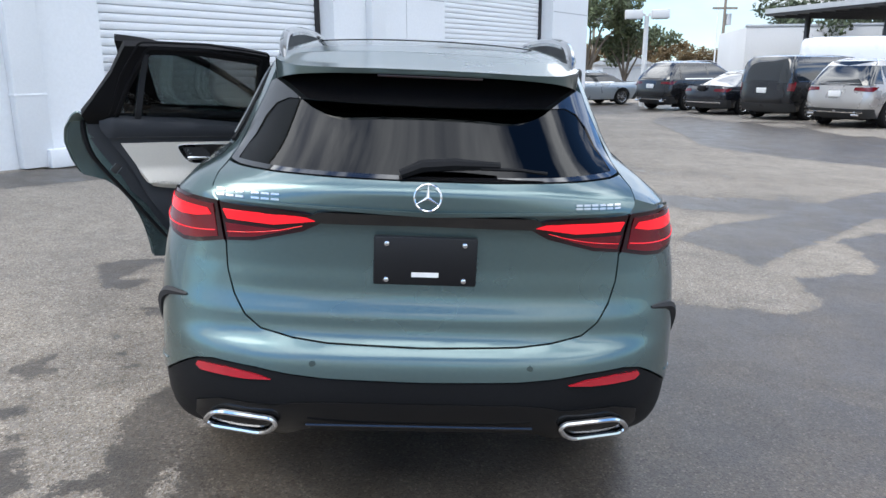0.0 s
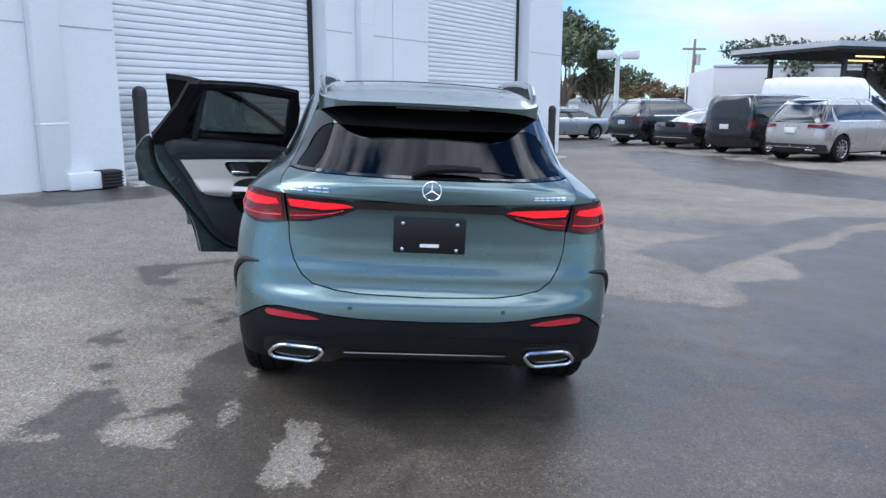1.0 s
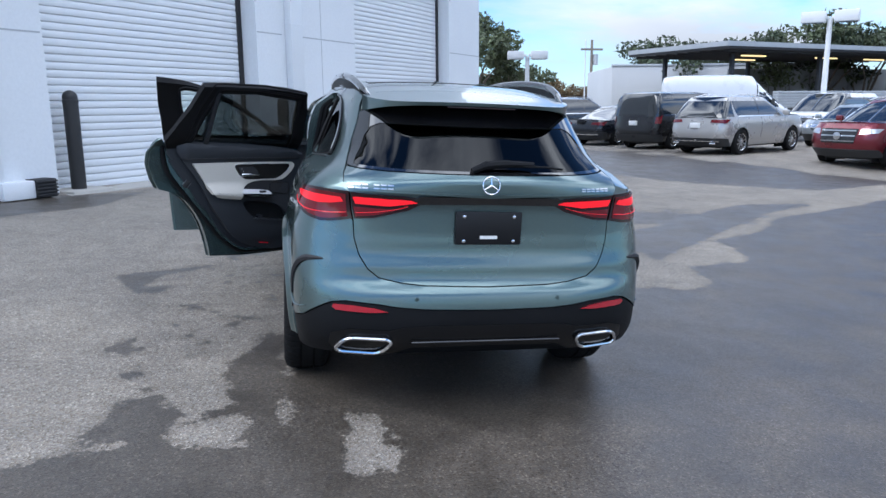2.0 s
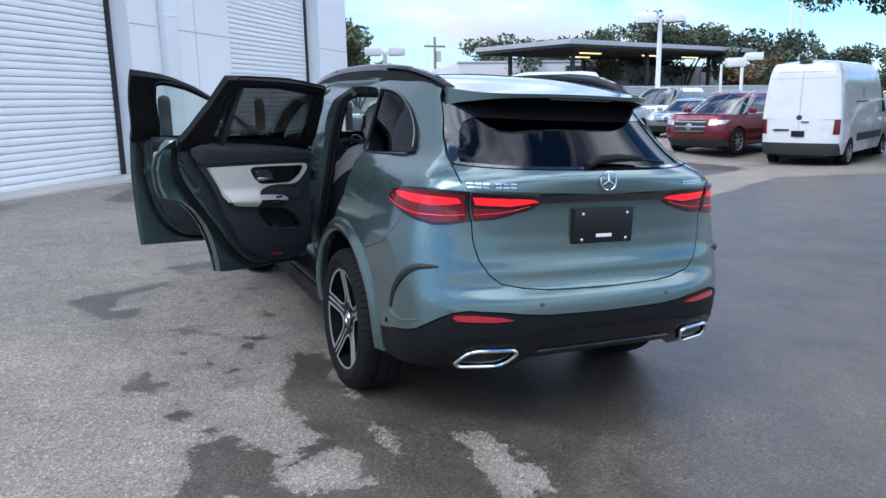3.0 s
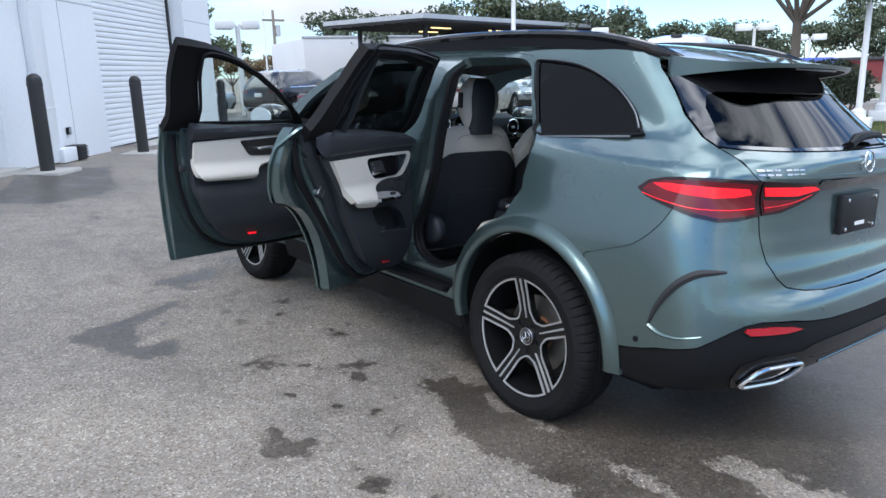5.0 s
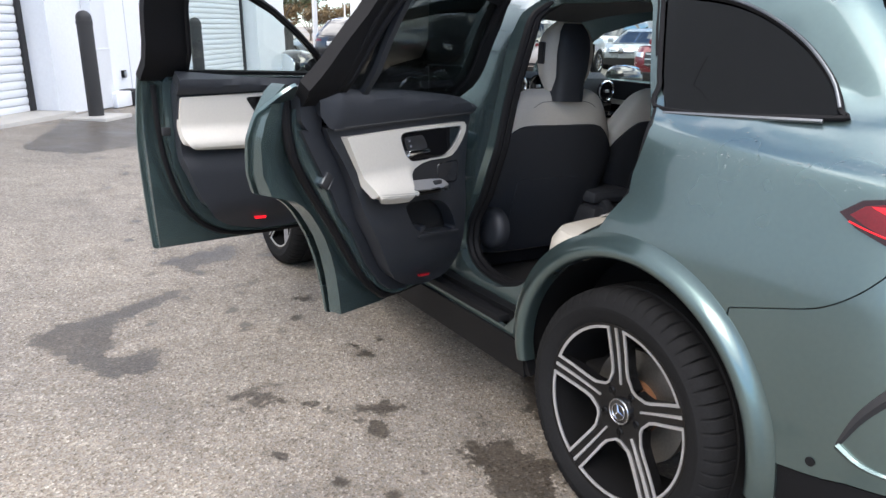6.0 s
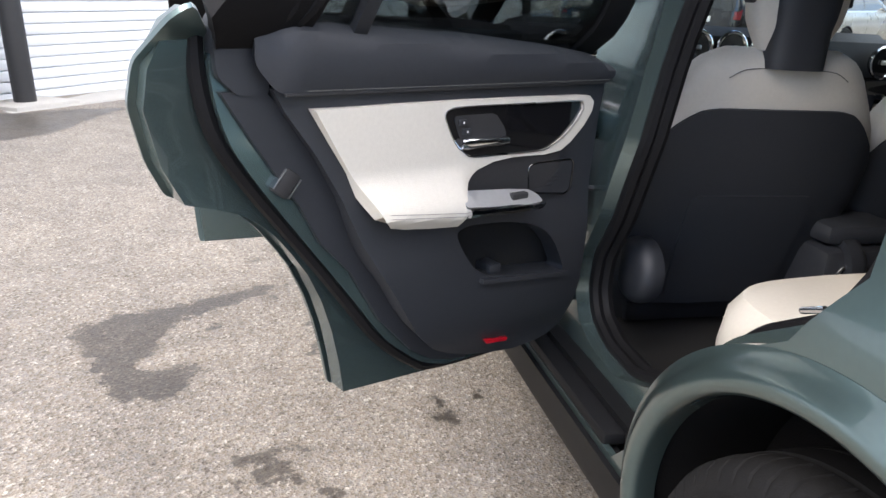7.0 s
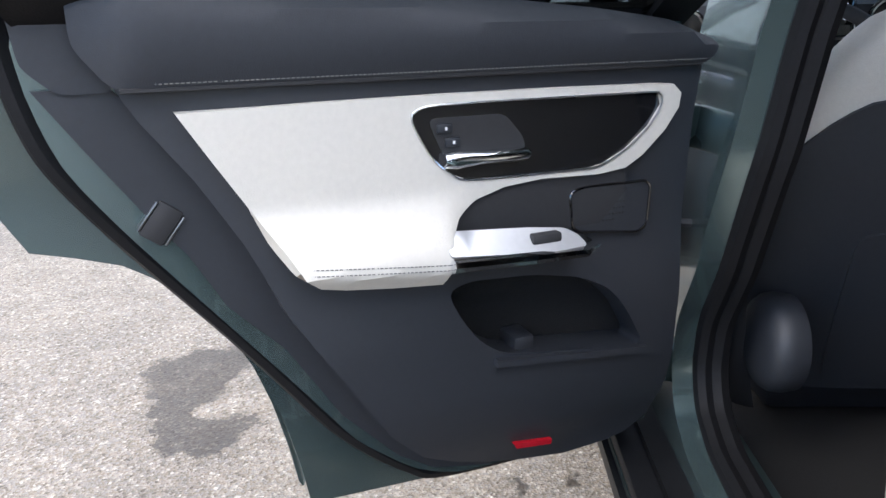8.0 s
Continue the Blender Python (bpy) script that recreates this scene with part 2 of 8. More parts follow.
PAINT = material("green_metallic_paint", (0.116, 0.174, 0.174), 0.28, 0.84, 0.04, 20, coat=1.0, coat_rough=0.02, rough_vary=0.03)
# PAINT copy for inner faces: their shade is tuned into its colour and sheen.
INPAINT_SHADED = material("green_paint_inner_shade", (0.098, 0.146, 0.148), 0.24, 0.70, 0.05, 20, coat=0.8, coat_rough=0.05)
CLAD = material("black_cladding_plastic", (0.0080, 0.0083, 0.0094), 0.5, vary=0.2, spec=0.14, bump=0.15, bump_scale=900)
PIANO = material("gloss_black", (0.008, 0.008, 0.009), 0.06, vary=0.1, coat=1.0, rough_vary=0.02)
RUBBER = material("black_rubber", (0.007, 0.007, 0.008), 0.6, vary=0.2, spec=0.16, bump=0.2, bump_scale=400)
TYRE = material("tyre_rubber", (0.0105, 0.0105, 0.011), 0.8, vary=0.35, grain=40, bump=0.3, bump_scale=300)
TYRE.node_tree.nodes["Principled BSDF"].inputs["Specular IOR Level"].default_value = 0.14
LINERFELT = material("wheel_arch_felt", (0.005, 0.005, 0.0055), 0.95, vary=0.3, bump=0.5, bump_scale=300)
LINERFELT.node_tree.nodes["Principled BSDF"].inputs["Specular IOR Level"].default_value = 0.15
DARKTRIM = material("dark_satin_trim", (0.24, 0.25, 0.26), 0.32, 1.0, 0.08)
CHROME = material("chrome", (0.80, 0.81, 0.83), 0.09, 1.0, 0.05, rough_vary=0.04)
ALU = material("machined_aluminium", (0.62, 0.62, 0.63), 0.28, 1.0, 0.08)
SATIN = material("bright_satin_metal", (0.55, 0.55, 0.56), 0.34, 0.7, 0.05)
RIMBLACK = material("black_rim_lacquer", (0.006, 0.006, 0.0065), 0.22, 0.0, 0.1, coat=0.1, spec=0.3)
BRAKE = material("brake_disc_steel", (0.20, 0.19, 0.175), 0.45, 0.9, 0.2)
RUST = material("rusty_brake_hub", (0.22, 0.10, 0.05), 0.8, 0.2, 0.3)
TRIM = material("charcoal_soft_plastic", (0.0205, 0.0235, 0.0295), 0.62, vary=0.1, bump=0.3, bump_scale=700)
TRIMHARD = material("charcoal_hard_plastic", (0.0195, 0.0220, 0.0275), 0.5, vary=0.1, bump=0.25, bump_scale=1100)
CARPET = material("black_carpet", (0.006, 0.006, 0.0065), 0.95, vary=0.3, bump=0.8, bump_scale=500)
CREAM = material("cream_leather", (0.57, 0.54, 0.485), 0.48, vary=0.05, bump=0.25, bump_scale=420)
THREAD = material("grey_thread", (0.13, 0.13, 0.125), 0.8)
LINER = material("dark_headliner", (0.045, 0.045, 0.048), 0.95, vary=0.1, bump=0.4, bump_scale=600)
LAMPRED = material("red_lamp_plastic", (0.125, 0.003, 0.008), 0.10, vary=0.35, grain=110, coat=0.25, rough_vary=0.03)
LAMPDARK = material("smoked_red_lamp", (0.018, 0.002, 0.004), 0.08, vary=0.2, grain=90, coat=0.35, rough_vary=0.03)
REFLRED = material("red_reflector", (0.36, 0.006, 0.015), 0.22, vary=0.15, grain=300, coat=0.8)
LAMPGLOW = bpy.data.materials.new("lit_red_lamp")
LAMPGLOW.use_nodes = True
_p = LAMPGLOW.node_tree.nodes["Principled BSDF"]
_p.inputs["Base Color"].default_value, _p.inputs["Roughness"].default_value = (0.6, 0.01, 0.015, 1), 0.1
_p.inputs["Emission Color"].default_value, _p.inputs["Emission Strength"].default_value = (1.0, 0.015, 0.03, 1), 0.55
CLEAR = glass("clear_glass", (0.88, 0.93, 0.91))
PRIVACY = glass("privacy_glass", (0.022, 0.023, 0.025), gloss=0.62)
DOORTINT = glass("tinted_door_glass", (0.30, 0.32, 0.32), gloss=1.1)
VANGLASS = material("dark_vehicle_glass", (0.012, 0.014, 0.015), 0.04, vary=0.1, coat=1.0, rough_vary=0.02)
PLATEBLACK = material("black_plate_bracket", (0.010, 0.010, 0.0115), 0.42, vary=0.1, spec=0.3)
WHITELABEL = material("white_label", (0.75, 0.75, 0.74), 0.5)
PLASTER = material("white_painted_concrete", (0.74, 0.76, 0.78), 0.75, vary=0.05, grain=6, bump=0.3, bump_scale=120)
DOORWHITE = material("white_painted_steel", (0.76, 0.78, 0.80), 0.42, vary=0.04, grain=8)
BOLLARD = material("dark_bollard_sleeve", (0.022, 0.021, 0.021), 0.5, vary=0.15)
CONCRETE = material("pale_concrete", (0.44, 0.42, 0.38), 0.85, vary=0.15, grain=20, bump=0.4, bump_scale=150)
SEALBLACK = material("black_door_seal", (0.02, 0.02, 0.022), 0.7)

# ---- ground: one sheet of patchy wet asphalt, tilted towards its drain beside the car ----
CARROT = Matrix(((0.99894, 0.00037, 0.046, 0), (0.00037, 0.99987, -0.016, 0), (-0.046, 0.016, 0.99881, 0), (0, 0, 0, 1)))


def gz(x, y):
    x, y = np.asarray(x, float), np.asarray(y, float)
    k = 1 - smooth01(2.2, 9.0, x)
    r = 1 - smooth01(28, 60, np.hypot(x, y))
    slope = -0.046 * np.clip(x, -8, 4) + 0.016 * np.clip(y, -4, 15)
    return r * (k * slope - (1 - k) * 0.20 * (1 - smooth01(11.0, 15.0, y)) - 0.16 * np.exp(-((x - 16.0) ** 2 + (y - 12.2) ** 2) / 14.0))


def gzf(x, y):
    return float(gz(x, y))


def fbm(x, y, scale, seed, octaves=4):
    """Smooth value noise on a lattice, summed over octaves."""
    rng = np.random.RandomState(seed)
    out, amp = np.zeros(np.shape(x)), 0.5
    for o in range(octaves):
        grid = rng.rand(128, 128)
        u, v = x * scale * 2 ** o + 61.3, y * scale * 2 ** o + 37.7
        i, j = np.floor(u).astype(int), np.floor(v).astype(int)
        a, b = u - i, v - j
        a, b = a * a * (3 - 2 * a), b * b * (3 - 2 * b)
        i0, j0, i1, j1 = i % 128, j % 128, (i + 1) % 128, (j + 1) % 128
        out += amp * ((grid[i0, j0] * (1 - a) + grid[i1, j0] * a) * (1 - b) + (grid[i0, j1] * (1 - a) + grid[i1, j1] * a) * b)
        amp *= 0.5
    return out


def edge_distance(poly, x, y):
    """Metres inside (+) or outside (-) a polygon."""
    d = np.full(np.shape(x), 1e9)
    for (x0, y0), (x1, y1) in zip(poly, poly[1:] + poly[:1]):
        t = np.clip(((x - x0) * (x1 - x0) + (y - y0) * (y1 - y0)) / ((x1 - x0) ** 2 + (y1 - y0) ** 2), 0, 1)
        d = np.minimum(d, np.hypot(x - x0 - t * (x1 - x0), y - y0 - t * (y1 - y0)))
    return np.where(inside(poly, x, y), d, -d)


# puddle marks and damp patches (metres on the plan)
WET = [
    [(-2.34, 3.12), (-2.32, 3.23), (-2.17, 3.33), (-1.93, 3.38), (-1.77, 3.49), (-1.58, 3.54), (-1.61, 3.44), (-1.76, 3.31), (-1.91, 3.19), (-1.96, 3.07), (-2.06, 2.86), (-1.96, 2.81), (-1.84, 2.84), (-1.80, 2.81), (-1.86, 2.72), (-1.98, 2.64), (-2.08, 2.63), (-2.18, 2.82), (-2.23, 2.96)],
    [(-2.02, 1.33), (-1.91, 1.50), (-1.81, 1.30), (-1.90, 1.21)],
    [(-1.83, 0.90), (-1.77, 0.97), (-1.73, 0.87), (-1.80, 0.81)],
    [(-1.67, 0.71), (-1.62, 0.74), (-1.62, 0.64), (-1.66, 0.62)],
    [(-1.60, 4.05), (-1.30, 4.25), (-1.05, 4.3), (-1.2, 4.0), (-1.45, 3.9)],
    [(-2.1, 8.5), (-1.5, 10.7), (0.1, 12.0), (-0.6, 9.0), (-1.4, 8.2)],
    [(-5.2, 6.4), (-4.2, 7.9), (-3.0, 8.6), (-3.4, 7.0), (-4.4, 5.9)],
    [(-1.08, 1.53), (-0.94, 1.56), (-0.86, 1.42), (-0.96, 1.14), (-0.95, 0.59), (-0.90, 0.37), (-0.90, 0.09), (-0.95, -0.09), (-1.29, 0.09), (-1.23, 0.27), (-1.36, 0.26), (-1.35, 0.38), (-1.25, 0.44), (-1.27, 0.70), (-1.23, 0.92), (-1.27, 1.09), (-1.13, 1.23)],
    [(-1.78, 0.52), (-1.71, 0.57), (-1.59, 0.56), (-1.51, 0.47), (-1.46, 0.31), (-1.46, 0.14), (-1.50, 0.01), (-1.82, 0.14), (-1.81, 0.32)],
    [(-9, -1.3), (-7.6, -0.5), (-6.3, -1.0), (-5.1, -0.35), (-4.2, -0.75), (-3.3, -0.3), (-2.6, -0.45), (-1.84, -0.02), (-1.5, 0.1), (-1.25, 0.25), (-0.95, 0.5), (-0.8, 1.4), (-0.3, 2.4), (1.2, 3.6), (1.7, 2.75), (2.25, 2.62), (2.86, 2.67), (3.05, 3.37), (3.9, 3.64), (4.15, 4.29), (4.17, 4.76), (5.09, 5.19),
     (6.25, 6.34), (7.84, 7.04), (11, 8.5), (20, 7), (26, -6), (14, -14), (-9, -12)],
    [(2.5, 4.6), (2.87, 4.04), (2.88, 3.65), (3.4, 4.2), (4.2, 4.9), (6.5, 6.9), (8.2, 7.8), (6.4, 7.7), (4.6, 6.3), (3.2, 5.3)],
    [(6.0, 13.0), (9.5, 9.5), (12.5, 10.5), (10.0, 15.0), (8.8, 21.0), (7.2, 20.0)],
]
DRY = [
    [(-1.46, 0.1), (-1.42, 0.24), (-1.15, 0.27), (-1.07, 0.0), (-1.19, -0.06), (-1.42, 0.0)],
    [(-0.95, 0.46), (-0.90, 0.32), (-0.93, 0.19), (-0.97, 0.29)],
    [(-0.66, 0.26), (-0.64, 0.07), (-0.71, -0.16), (-0.66, -0.32), (-0.48, -0.39), (-0.42, -0.17), (-0.45, 0.06), (-0.48, 0.22)],
    [(1.98, 3.13), (2.24, 3.10), (2.39, 2.98), (2.61, 3.06), (2.86, 2.67), (2.53, 2.44), (2.24, 2.59), (1.81, 2.66)],
]


def axis_points(lo, hi, step, far, grow):
    mid = list(np.arange(lo, hi + step / 2, step))
    a, s = lo, step
    left, right = [], []
    while a > -far:
        s *= grow
        a -= s
        left.append(a)
    a, s = hi, step
    while a < far:
        s *= grow
        a += s
        right.append(a)
    return np.array(left[::-1] + mid + right)


gxs, gys = axis_points(-3.2, 3.6, 0.026, 900, 1.09), axis_points(-3.0, 5.2, 0.026, 900, 1.09)
GX, GY = np.meshgrid(gxs, gys)
warp = 0.10
wx = GX + warp * (fbm(GX, GY, 3.0, 1) - 0.5) + 0.08 * (fbm(GX, GY, 11.0, 2, 3) - 0.5)
wy = GY + warp * (fbm(GX, GY, 3.0, 3) - 0.5) + 0.08 * (fbm(GX, GY, 11.0, 4, 3) - 0.5)
wet = np.full(GX.shape, -0.6)
for poly in WET:
    wet = np.maximum(wet, edge_distance(poly, wx, wy))
for poly in DRY:
    wet = np.minimum(wet, -edge_distance(poly, wx, wy))
near = smooth01(-2.8, -1.7, GX) * (1 - smooth01(-0.6, 0.2, GX)) * smooth01(0.4, 1.2, GY)
spots = 0.5 * (fbm(GX, GY, 8.0, 9, 3) - 0.655) - 0.3 * (1 - near)
streak = 0.9 * (fbm(GX * 0.35 + GY * 0.1, GY * 0.9, 0.45, 12, 5) - 0.545) - 0.5 * (1 - smooth01(4.5, 8.0, np.hypot(GX, GY)) * smooth01(-1, 3, GX))
wet = np.clip(np.maximum(np.maximum(wet, spots), streak), -0.5, 0.5)
nx, ny = len(gxs), len(gys)
verts = np.stack([GX, GY, gz(GX, GY)], -1).reshape(-1, 3)
idx = np.arange(nx * ny).reshape(ny, nx)
quads = np.stack([idx[:-1, :-1], idx[:-1, 1:], idx[1:, 1:], idx[1:, :-1]], -1).reshape(-1, 4)
gme = bpy.data.meshes.new("ground")
gme.vertices.add(len(verts))
gme.vertices.foreach_set("co", verts.ravel())
gme.loops.add(quads.size)
gme.loops.foreach_set("vertex_index", quads.ravel().astype(np.int32))
gme.polygons.add(len(quads))
gme.polygons.foreach_set("loop_start", (np.arange(len(quads)) * 4).astype(np.int32))
gme.polygons.foreach_set("use_smooth", np.ones(len(quads), bool))
gme.update(calc_edges=True)
att = gme.attributes.new("damp", "FLOAT", "POINT")
att.data.foreach_set("value", wet.ravel().astype(np.float32))


def asphalt():
    mat = bpy.data.materials.new("asphalt")
    mat.use_nodes = True
    nt = mat.node_tree
    N, L = nt.nodes.new, nt.links.new
    p = nt.nodes["Principled BSDF"]
    tc, at = N("ShaderNodeTexCoord"), N("ShaderNodeAttribute")
    at.attribute_name = "damp"

    def tex(kind, scale, **kw):
        n = N(kind)
        n.inputs["Scale"].default_value = scale
        for k, v in kw.items():
            n.inputs[k].default_value = v
        L(tc.outputs["Object"], n.inputs["Vector"])
        return n

    def ramp(src, stops):
        r = N("ShaderNodeValToRGB")
        while len(r.color_ramp.elements) < len(stops):
            r.color_ramp.elements.new(0.5)
        for e, (pos, col) in zip(r.color_ramp.elements, stops):
            e.position, e.color = pos, (*col, 1)
        L(src, r.inputs["Fac"])
        return r.outputs["Color"]

    def mix(kind, fac, a, b):
        m = N("ShaderNodeMix")
        m.data_type, m.blend_type = "RGBA", kind
        for key, v in (("Factor", fac), ("A", a), ("B", b)):
            if isinstance(v, (int, float)):
                m.inputs[key].default_value = v
            elif isinstance(v, tuple):
                m.inputs[key].default_value = (*v, 1)
            else:
                L(v, m.inputs[key])
        return m.outputs["Result"]

    stone = tex("ShaderNodeTexVoronoi", 120.0)
    grit = tex("ShaderNodeTexNoise", 190.0, Detail=3.0)
    blot = tex("ShaderNodeTexNoise", 0.9, Detail=6.0, Roughness=0.6)
    fade = tex("ShaderNodeTexNoise", 4.5, Detail=5.0, Roughness=0.65)
    tint = ramp(stone.outputs["Color"], [(0.08, (0.125, 0.105, 0.085)), (0.35, (0.262, 0.224, 0.181)), (0.55, (0.243, 0.228, 0.208)), (0.75, (0.300, 0.264, 0.220)), (0.95, (0.50, 0.46, 0.405))])
    base = mix("MULTIPLY", 0.8, tint, ramp(blot.outputs["Fac"], [(0.3, (0.76, 0.76, 0.77)), (0.7, (1.18, 1.16, 1.13))]))
    base = mix("MULTIPLY", 0.8, base, ramp(fade.outputs["Fac"], [(0.3, (0.80, 0.80, 0.80)), (0.72, (1.15, 1.15, 1.14))]))
    pebble = tex("ShaderNodeTexVoronoi", 62.0)
    base = mix("MULTIPLY", 0.35, base, ramp(pebble.outputs["Color"], [(0.1, (0.62, 0.60, 0.58)), (0.5, (0.98, 0.98, 0.98)), (0.92, (1.42, 1.40, 1.36))]))
    base = mix("MULTIPLY", 0.78, base, ramp(grit.outputs["Fac"], [(0.35, (0.68, 0.68, 0.68)), (0.65, (1.2, 1.2, 1.2))]))
    rag, frill = tex("ShaderNodeTexNoise", 5.0, Detail=8.0, Roughness=0.66), tex("ShaderNodeTexNoise", 19.0, Detail=6.0, Roughness=0.7)
    mottle = tex("ShaderNodeTexNoise", 2.1, Detail=7.0, Roughness=0.68)
    wetc = mix("MULTIPLY", 1.0, base, ramp(mottle.outputs["Fac"], [(0.34, (0.26, 0.248, 0.24)), (0.66, (0.41, 0.392, 0.378))]))

    def add_to(src, n, amp):
        """src + (n - 0.5) * amp"""
        m = N("ShaderNodeMath")
        m.operation = "MULTIPLY_ADD"
        m.inputs[1].default_value = amp
        o = N("ShaderNodeMath")
        o.operation = "SUBTRACT"
        o.inputs[1].default_value = 0.5
        L(n.outputs["Fac"], o.inputs[0])
        L(o.outputs[0], m.inputs[0])
        L(src, m.inputs[2])
        return m.outputs[0]

    def between(src, lo, hi):
        m = N("ShaderNodeMapRange")
        m.inputs["From Min"].default_value, m.inputs["From Max"].default_value = lo, hi
        L(src, m.inputs["Value"])
        return m.outputs["Result"]

    reach = add_to(add_to(at.outputs["Fac"], rag, 0.26), frill, 0.22)   # metres inside the edge of the wet
    damp = between(reach, -0.006, 0.010)
    fringe = between(reach, -0.10, 0.0)
    base = mix("MIX", fringe, base, mix("MULTIPLY", 1.0, base, (0.86, 0.85, 0.84)))
    L(mix("MIX", damp, base, wetc), p.inputs["Base Color"])
    ro = N("ShaderNodeMapRange")
    ro.inputs["To Min"].default_value = 0.86
    sheen = N("ShaderNodeMapRange")
    sheen.inputs["From Min"].default_value, sheen.inputs["From Max"].default_value = 0.35, 0.65
    sheen.inputs["To Min"].default_value, sheen.inputs["To Max"].default_value = 0.33, 0.52
    L(mottle.outputs["Fac"], sheen.inputs["Value"])
    L(sheen.outputs["Result"], ro.inputs["To Max"])
    L(damp, ro.inputs["Value"])
    L(ro.outputs["Result"], p.inputs["Roughness"])
    hi = N("ShaderNodeMath")
    hi.operation = "ADD"
    L(stone.outputs["Distance"], hi.inputs[0])
    L(grit.outputs["Fac"], hi.inputs[1])
    bp = N("ShaderNodeBump")
    bp.inputs["Distance"].default_value = 0.004
    flat = N("ShaderNodeMapRange")
    flat.inputs["To Min"].default_value, flat.inputs["To Max"].default_value = 0.75, 0.24
    L(damp, flat.inputs["Value"])
    L(flat.outputs["Result"], bp.inputs["Strength"])
    L(hi.outputs[0], bp.inputs["Height"])
    L(bp.outputs["Normal"], p.inputs["Normal"])
    return mat


gme.materials.append(asphalt())
ground = tagged(new("ground", gme), "patchy wet grey asphalt of a car park", "asphalt", kind="structure")

# ---- workshop building with its roller doors ----
WP0, WD = Vector((-1.32, 11.72, 0)), Vector((0.6198, 0.7848, 0))
WN = Vector((WD.y, -WD.x, 0))
WALLM = Matrix(((WD.x, -WN.x, 0, WP0.x), (WD.y, -WN.y, 0, WP0.y), (0, 0, 1, 0), (0, 0, 0, 1)))   # local x along the wall, local y into the building
# Wall top is unseen; raised so the quarter glass mirrors wall instead of sky.
WALL_TOP, DOOR_TOP = 11.5, 5.2
DOORS = [(-4.53, -0.10), (3.30, 8.25)]
WALL_LEFT, WALL_RIGHT = -16.0, 10.4


def wall_box(bm, s0, s1, n0, n1, z0, z1, bevel=0.0):
    return add_box(bm, s0, s1, n0, n1, z0, z1, bevel, 2, WALLM)


bm = bmesh.new()
for s0, s1 in ((WALL_LEFT, DOORS[0][0]), (DOORS[0][1], DOORS[1][0]), (DOORS[1][1], WALL_RIGHT)):
    wall_box(bm, s0, s1, 0.0, 0.45, -0.6, DOOR_TOP)
wall_box(bm, WALL_LEFT, WALL_RIGHT, 0.0, 0.45, DOOR_TOP, WALL_TOP)
wall_front = setting("wall_front", bm, PLASTER, "white painted concrete wall of a workshop", "wall")
setting("wall_end", wall_box(bmesh.new(), WALL_RIGHT - 0.4, WALL_RIGHT, 0.452, 18, -0.6, WALL_TOP), PLASTER, "white painted end wall of a workshop", "wall")
setting("wall_back", wall_box(bmesh.new(), WALL_LEFT, WALL_RIGHT, 18.002, 18.4, -0.6, WALL_TOP), PLASTER, "plain white back wall of a workshop", "wall")
setting("roof", wall_box(bmesh.new(), WALL_LEFT - 0.1, WALL_RIGHT + 0.1, -0.1, 18.5, WALL_TOP + 0.003, WALL_TOP + 0.25, 0.03), CONCRETE, "flat roof slab of the workshop", "roof")

# recessed joints show as thin proud-edged strips between cast panels
JOINT = material("panel_joint_sealant", (0.40, 0.42, 0.44), 0.8)
for s0, s1, z in ((-0.08, 0.66, 2.92), (1.26, 3.28, 2.92), (8.30, 10.38, 3.0), (-5.40, -4.56, 2.55), (-9.0, -5.80, 2.55)):
    setting("trim", wall_box(bmesh.new(), s0, s1, -0.004, 0.01, z, z + 0.022), JOINT, "sealed joint between cast wall panels", "joint")
for s0 in (1.98, -7.4):
    setting("trim", wall_box(bmesh.new(), s0, s0 + 0.012, -0.004, 0.01, 0.2, 7.9), JOINT, "sealed upright joint between cast wall panels", "joint")


def roller_door(name, s0, s1):
    """A steel roller curtain of interlocked slats, with a bottom bar and black seals."""
    d = tagged(part(name, wall_box(bmesh.new(), s0 + 0.002, s1 - 0.002, 0.43, 0.46, 0.0, DOOR_TOP + 0.3), DOORWHITE), "closed white steel roller door with narrow slats", "door", kind="structure")
    pitch, z, first = 0.112, 0.30, None
    bm = bmesh.new()
    prof = [(0.0, 0.0), (-0.012, 0.006), (-0.020, 0.03), (-0.021, 0.075), (-0.014, 0.098), (-0.002, 0.104), (0.012, 0.100), (0.012, 0.004)]
    add_rings(bm, [[WALLM @ Vector((s, 0.405 + a, b)) for a, b in prof] for s in (s0 + 0.004, s1 - 0.004)])
    me = mesh_of("slat", bm, DOORWHITE, 25)
    k = 0
    while z < DOOR_TOP + 0.2:
        ob = new("slat", me)
        ob.parent, ob.location = d, (0, 0, z)
        z += pitch
        k += 1
    part("bottom_bar", wall_box(bmesh.new(), s0 + 0.004, s1 - 0.004, 0.365, 0.42, 0.20, 0.295, 0.008), DOORWHITE, d)
    for a, b in ((s0 + 0.003, s0 + 0.05), (s1 - 0.10, s1 - 0.003)):
        part("seal", wall_box(bmesh.new(), a, b, 0.345, 0.40, 0.14, DOOR_TOP), SEALBLACK, d, "black rubber door seal")
    part("bottom_seal", wall_box(bmesh.new(), s0 + 0.003, s1 - 0.003, 0.36, 0.41, 0.10, 0.199), SEALBLACK, d, "black rubber sweep")
    return d


roller_door("door_1", *DOORS[0])
roller_door("door_2", *DOORS[1])
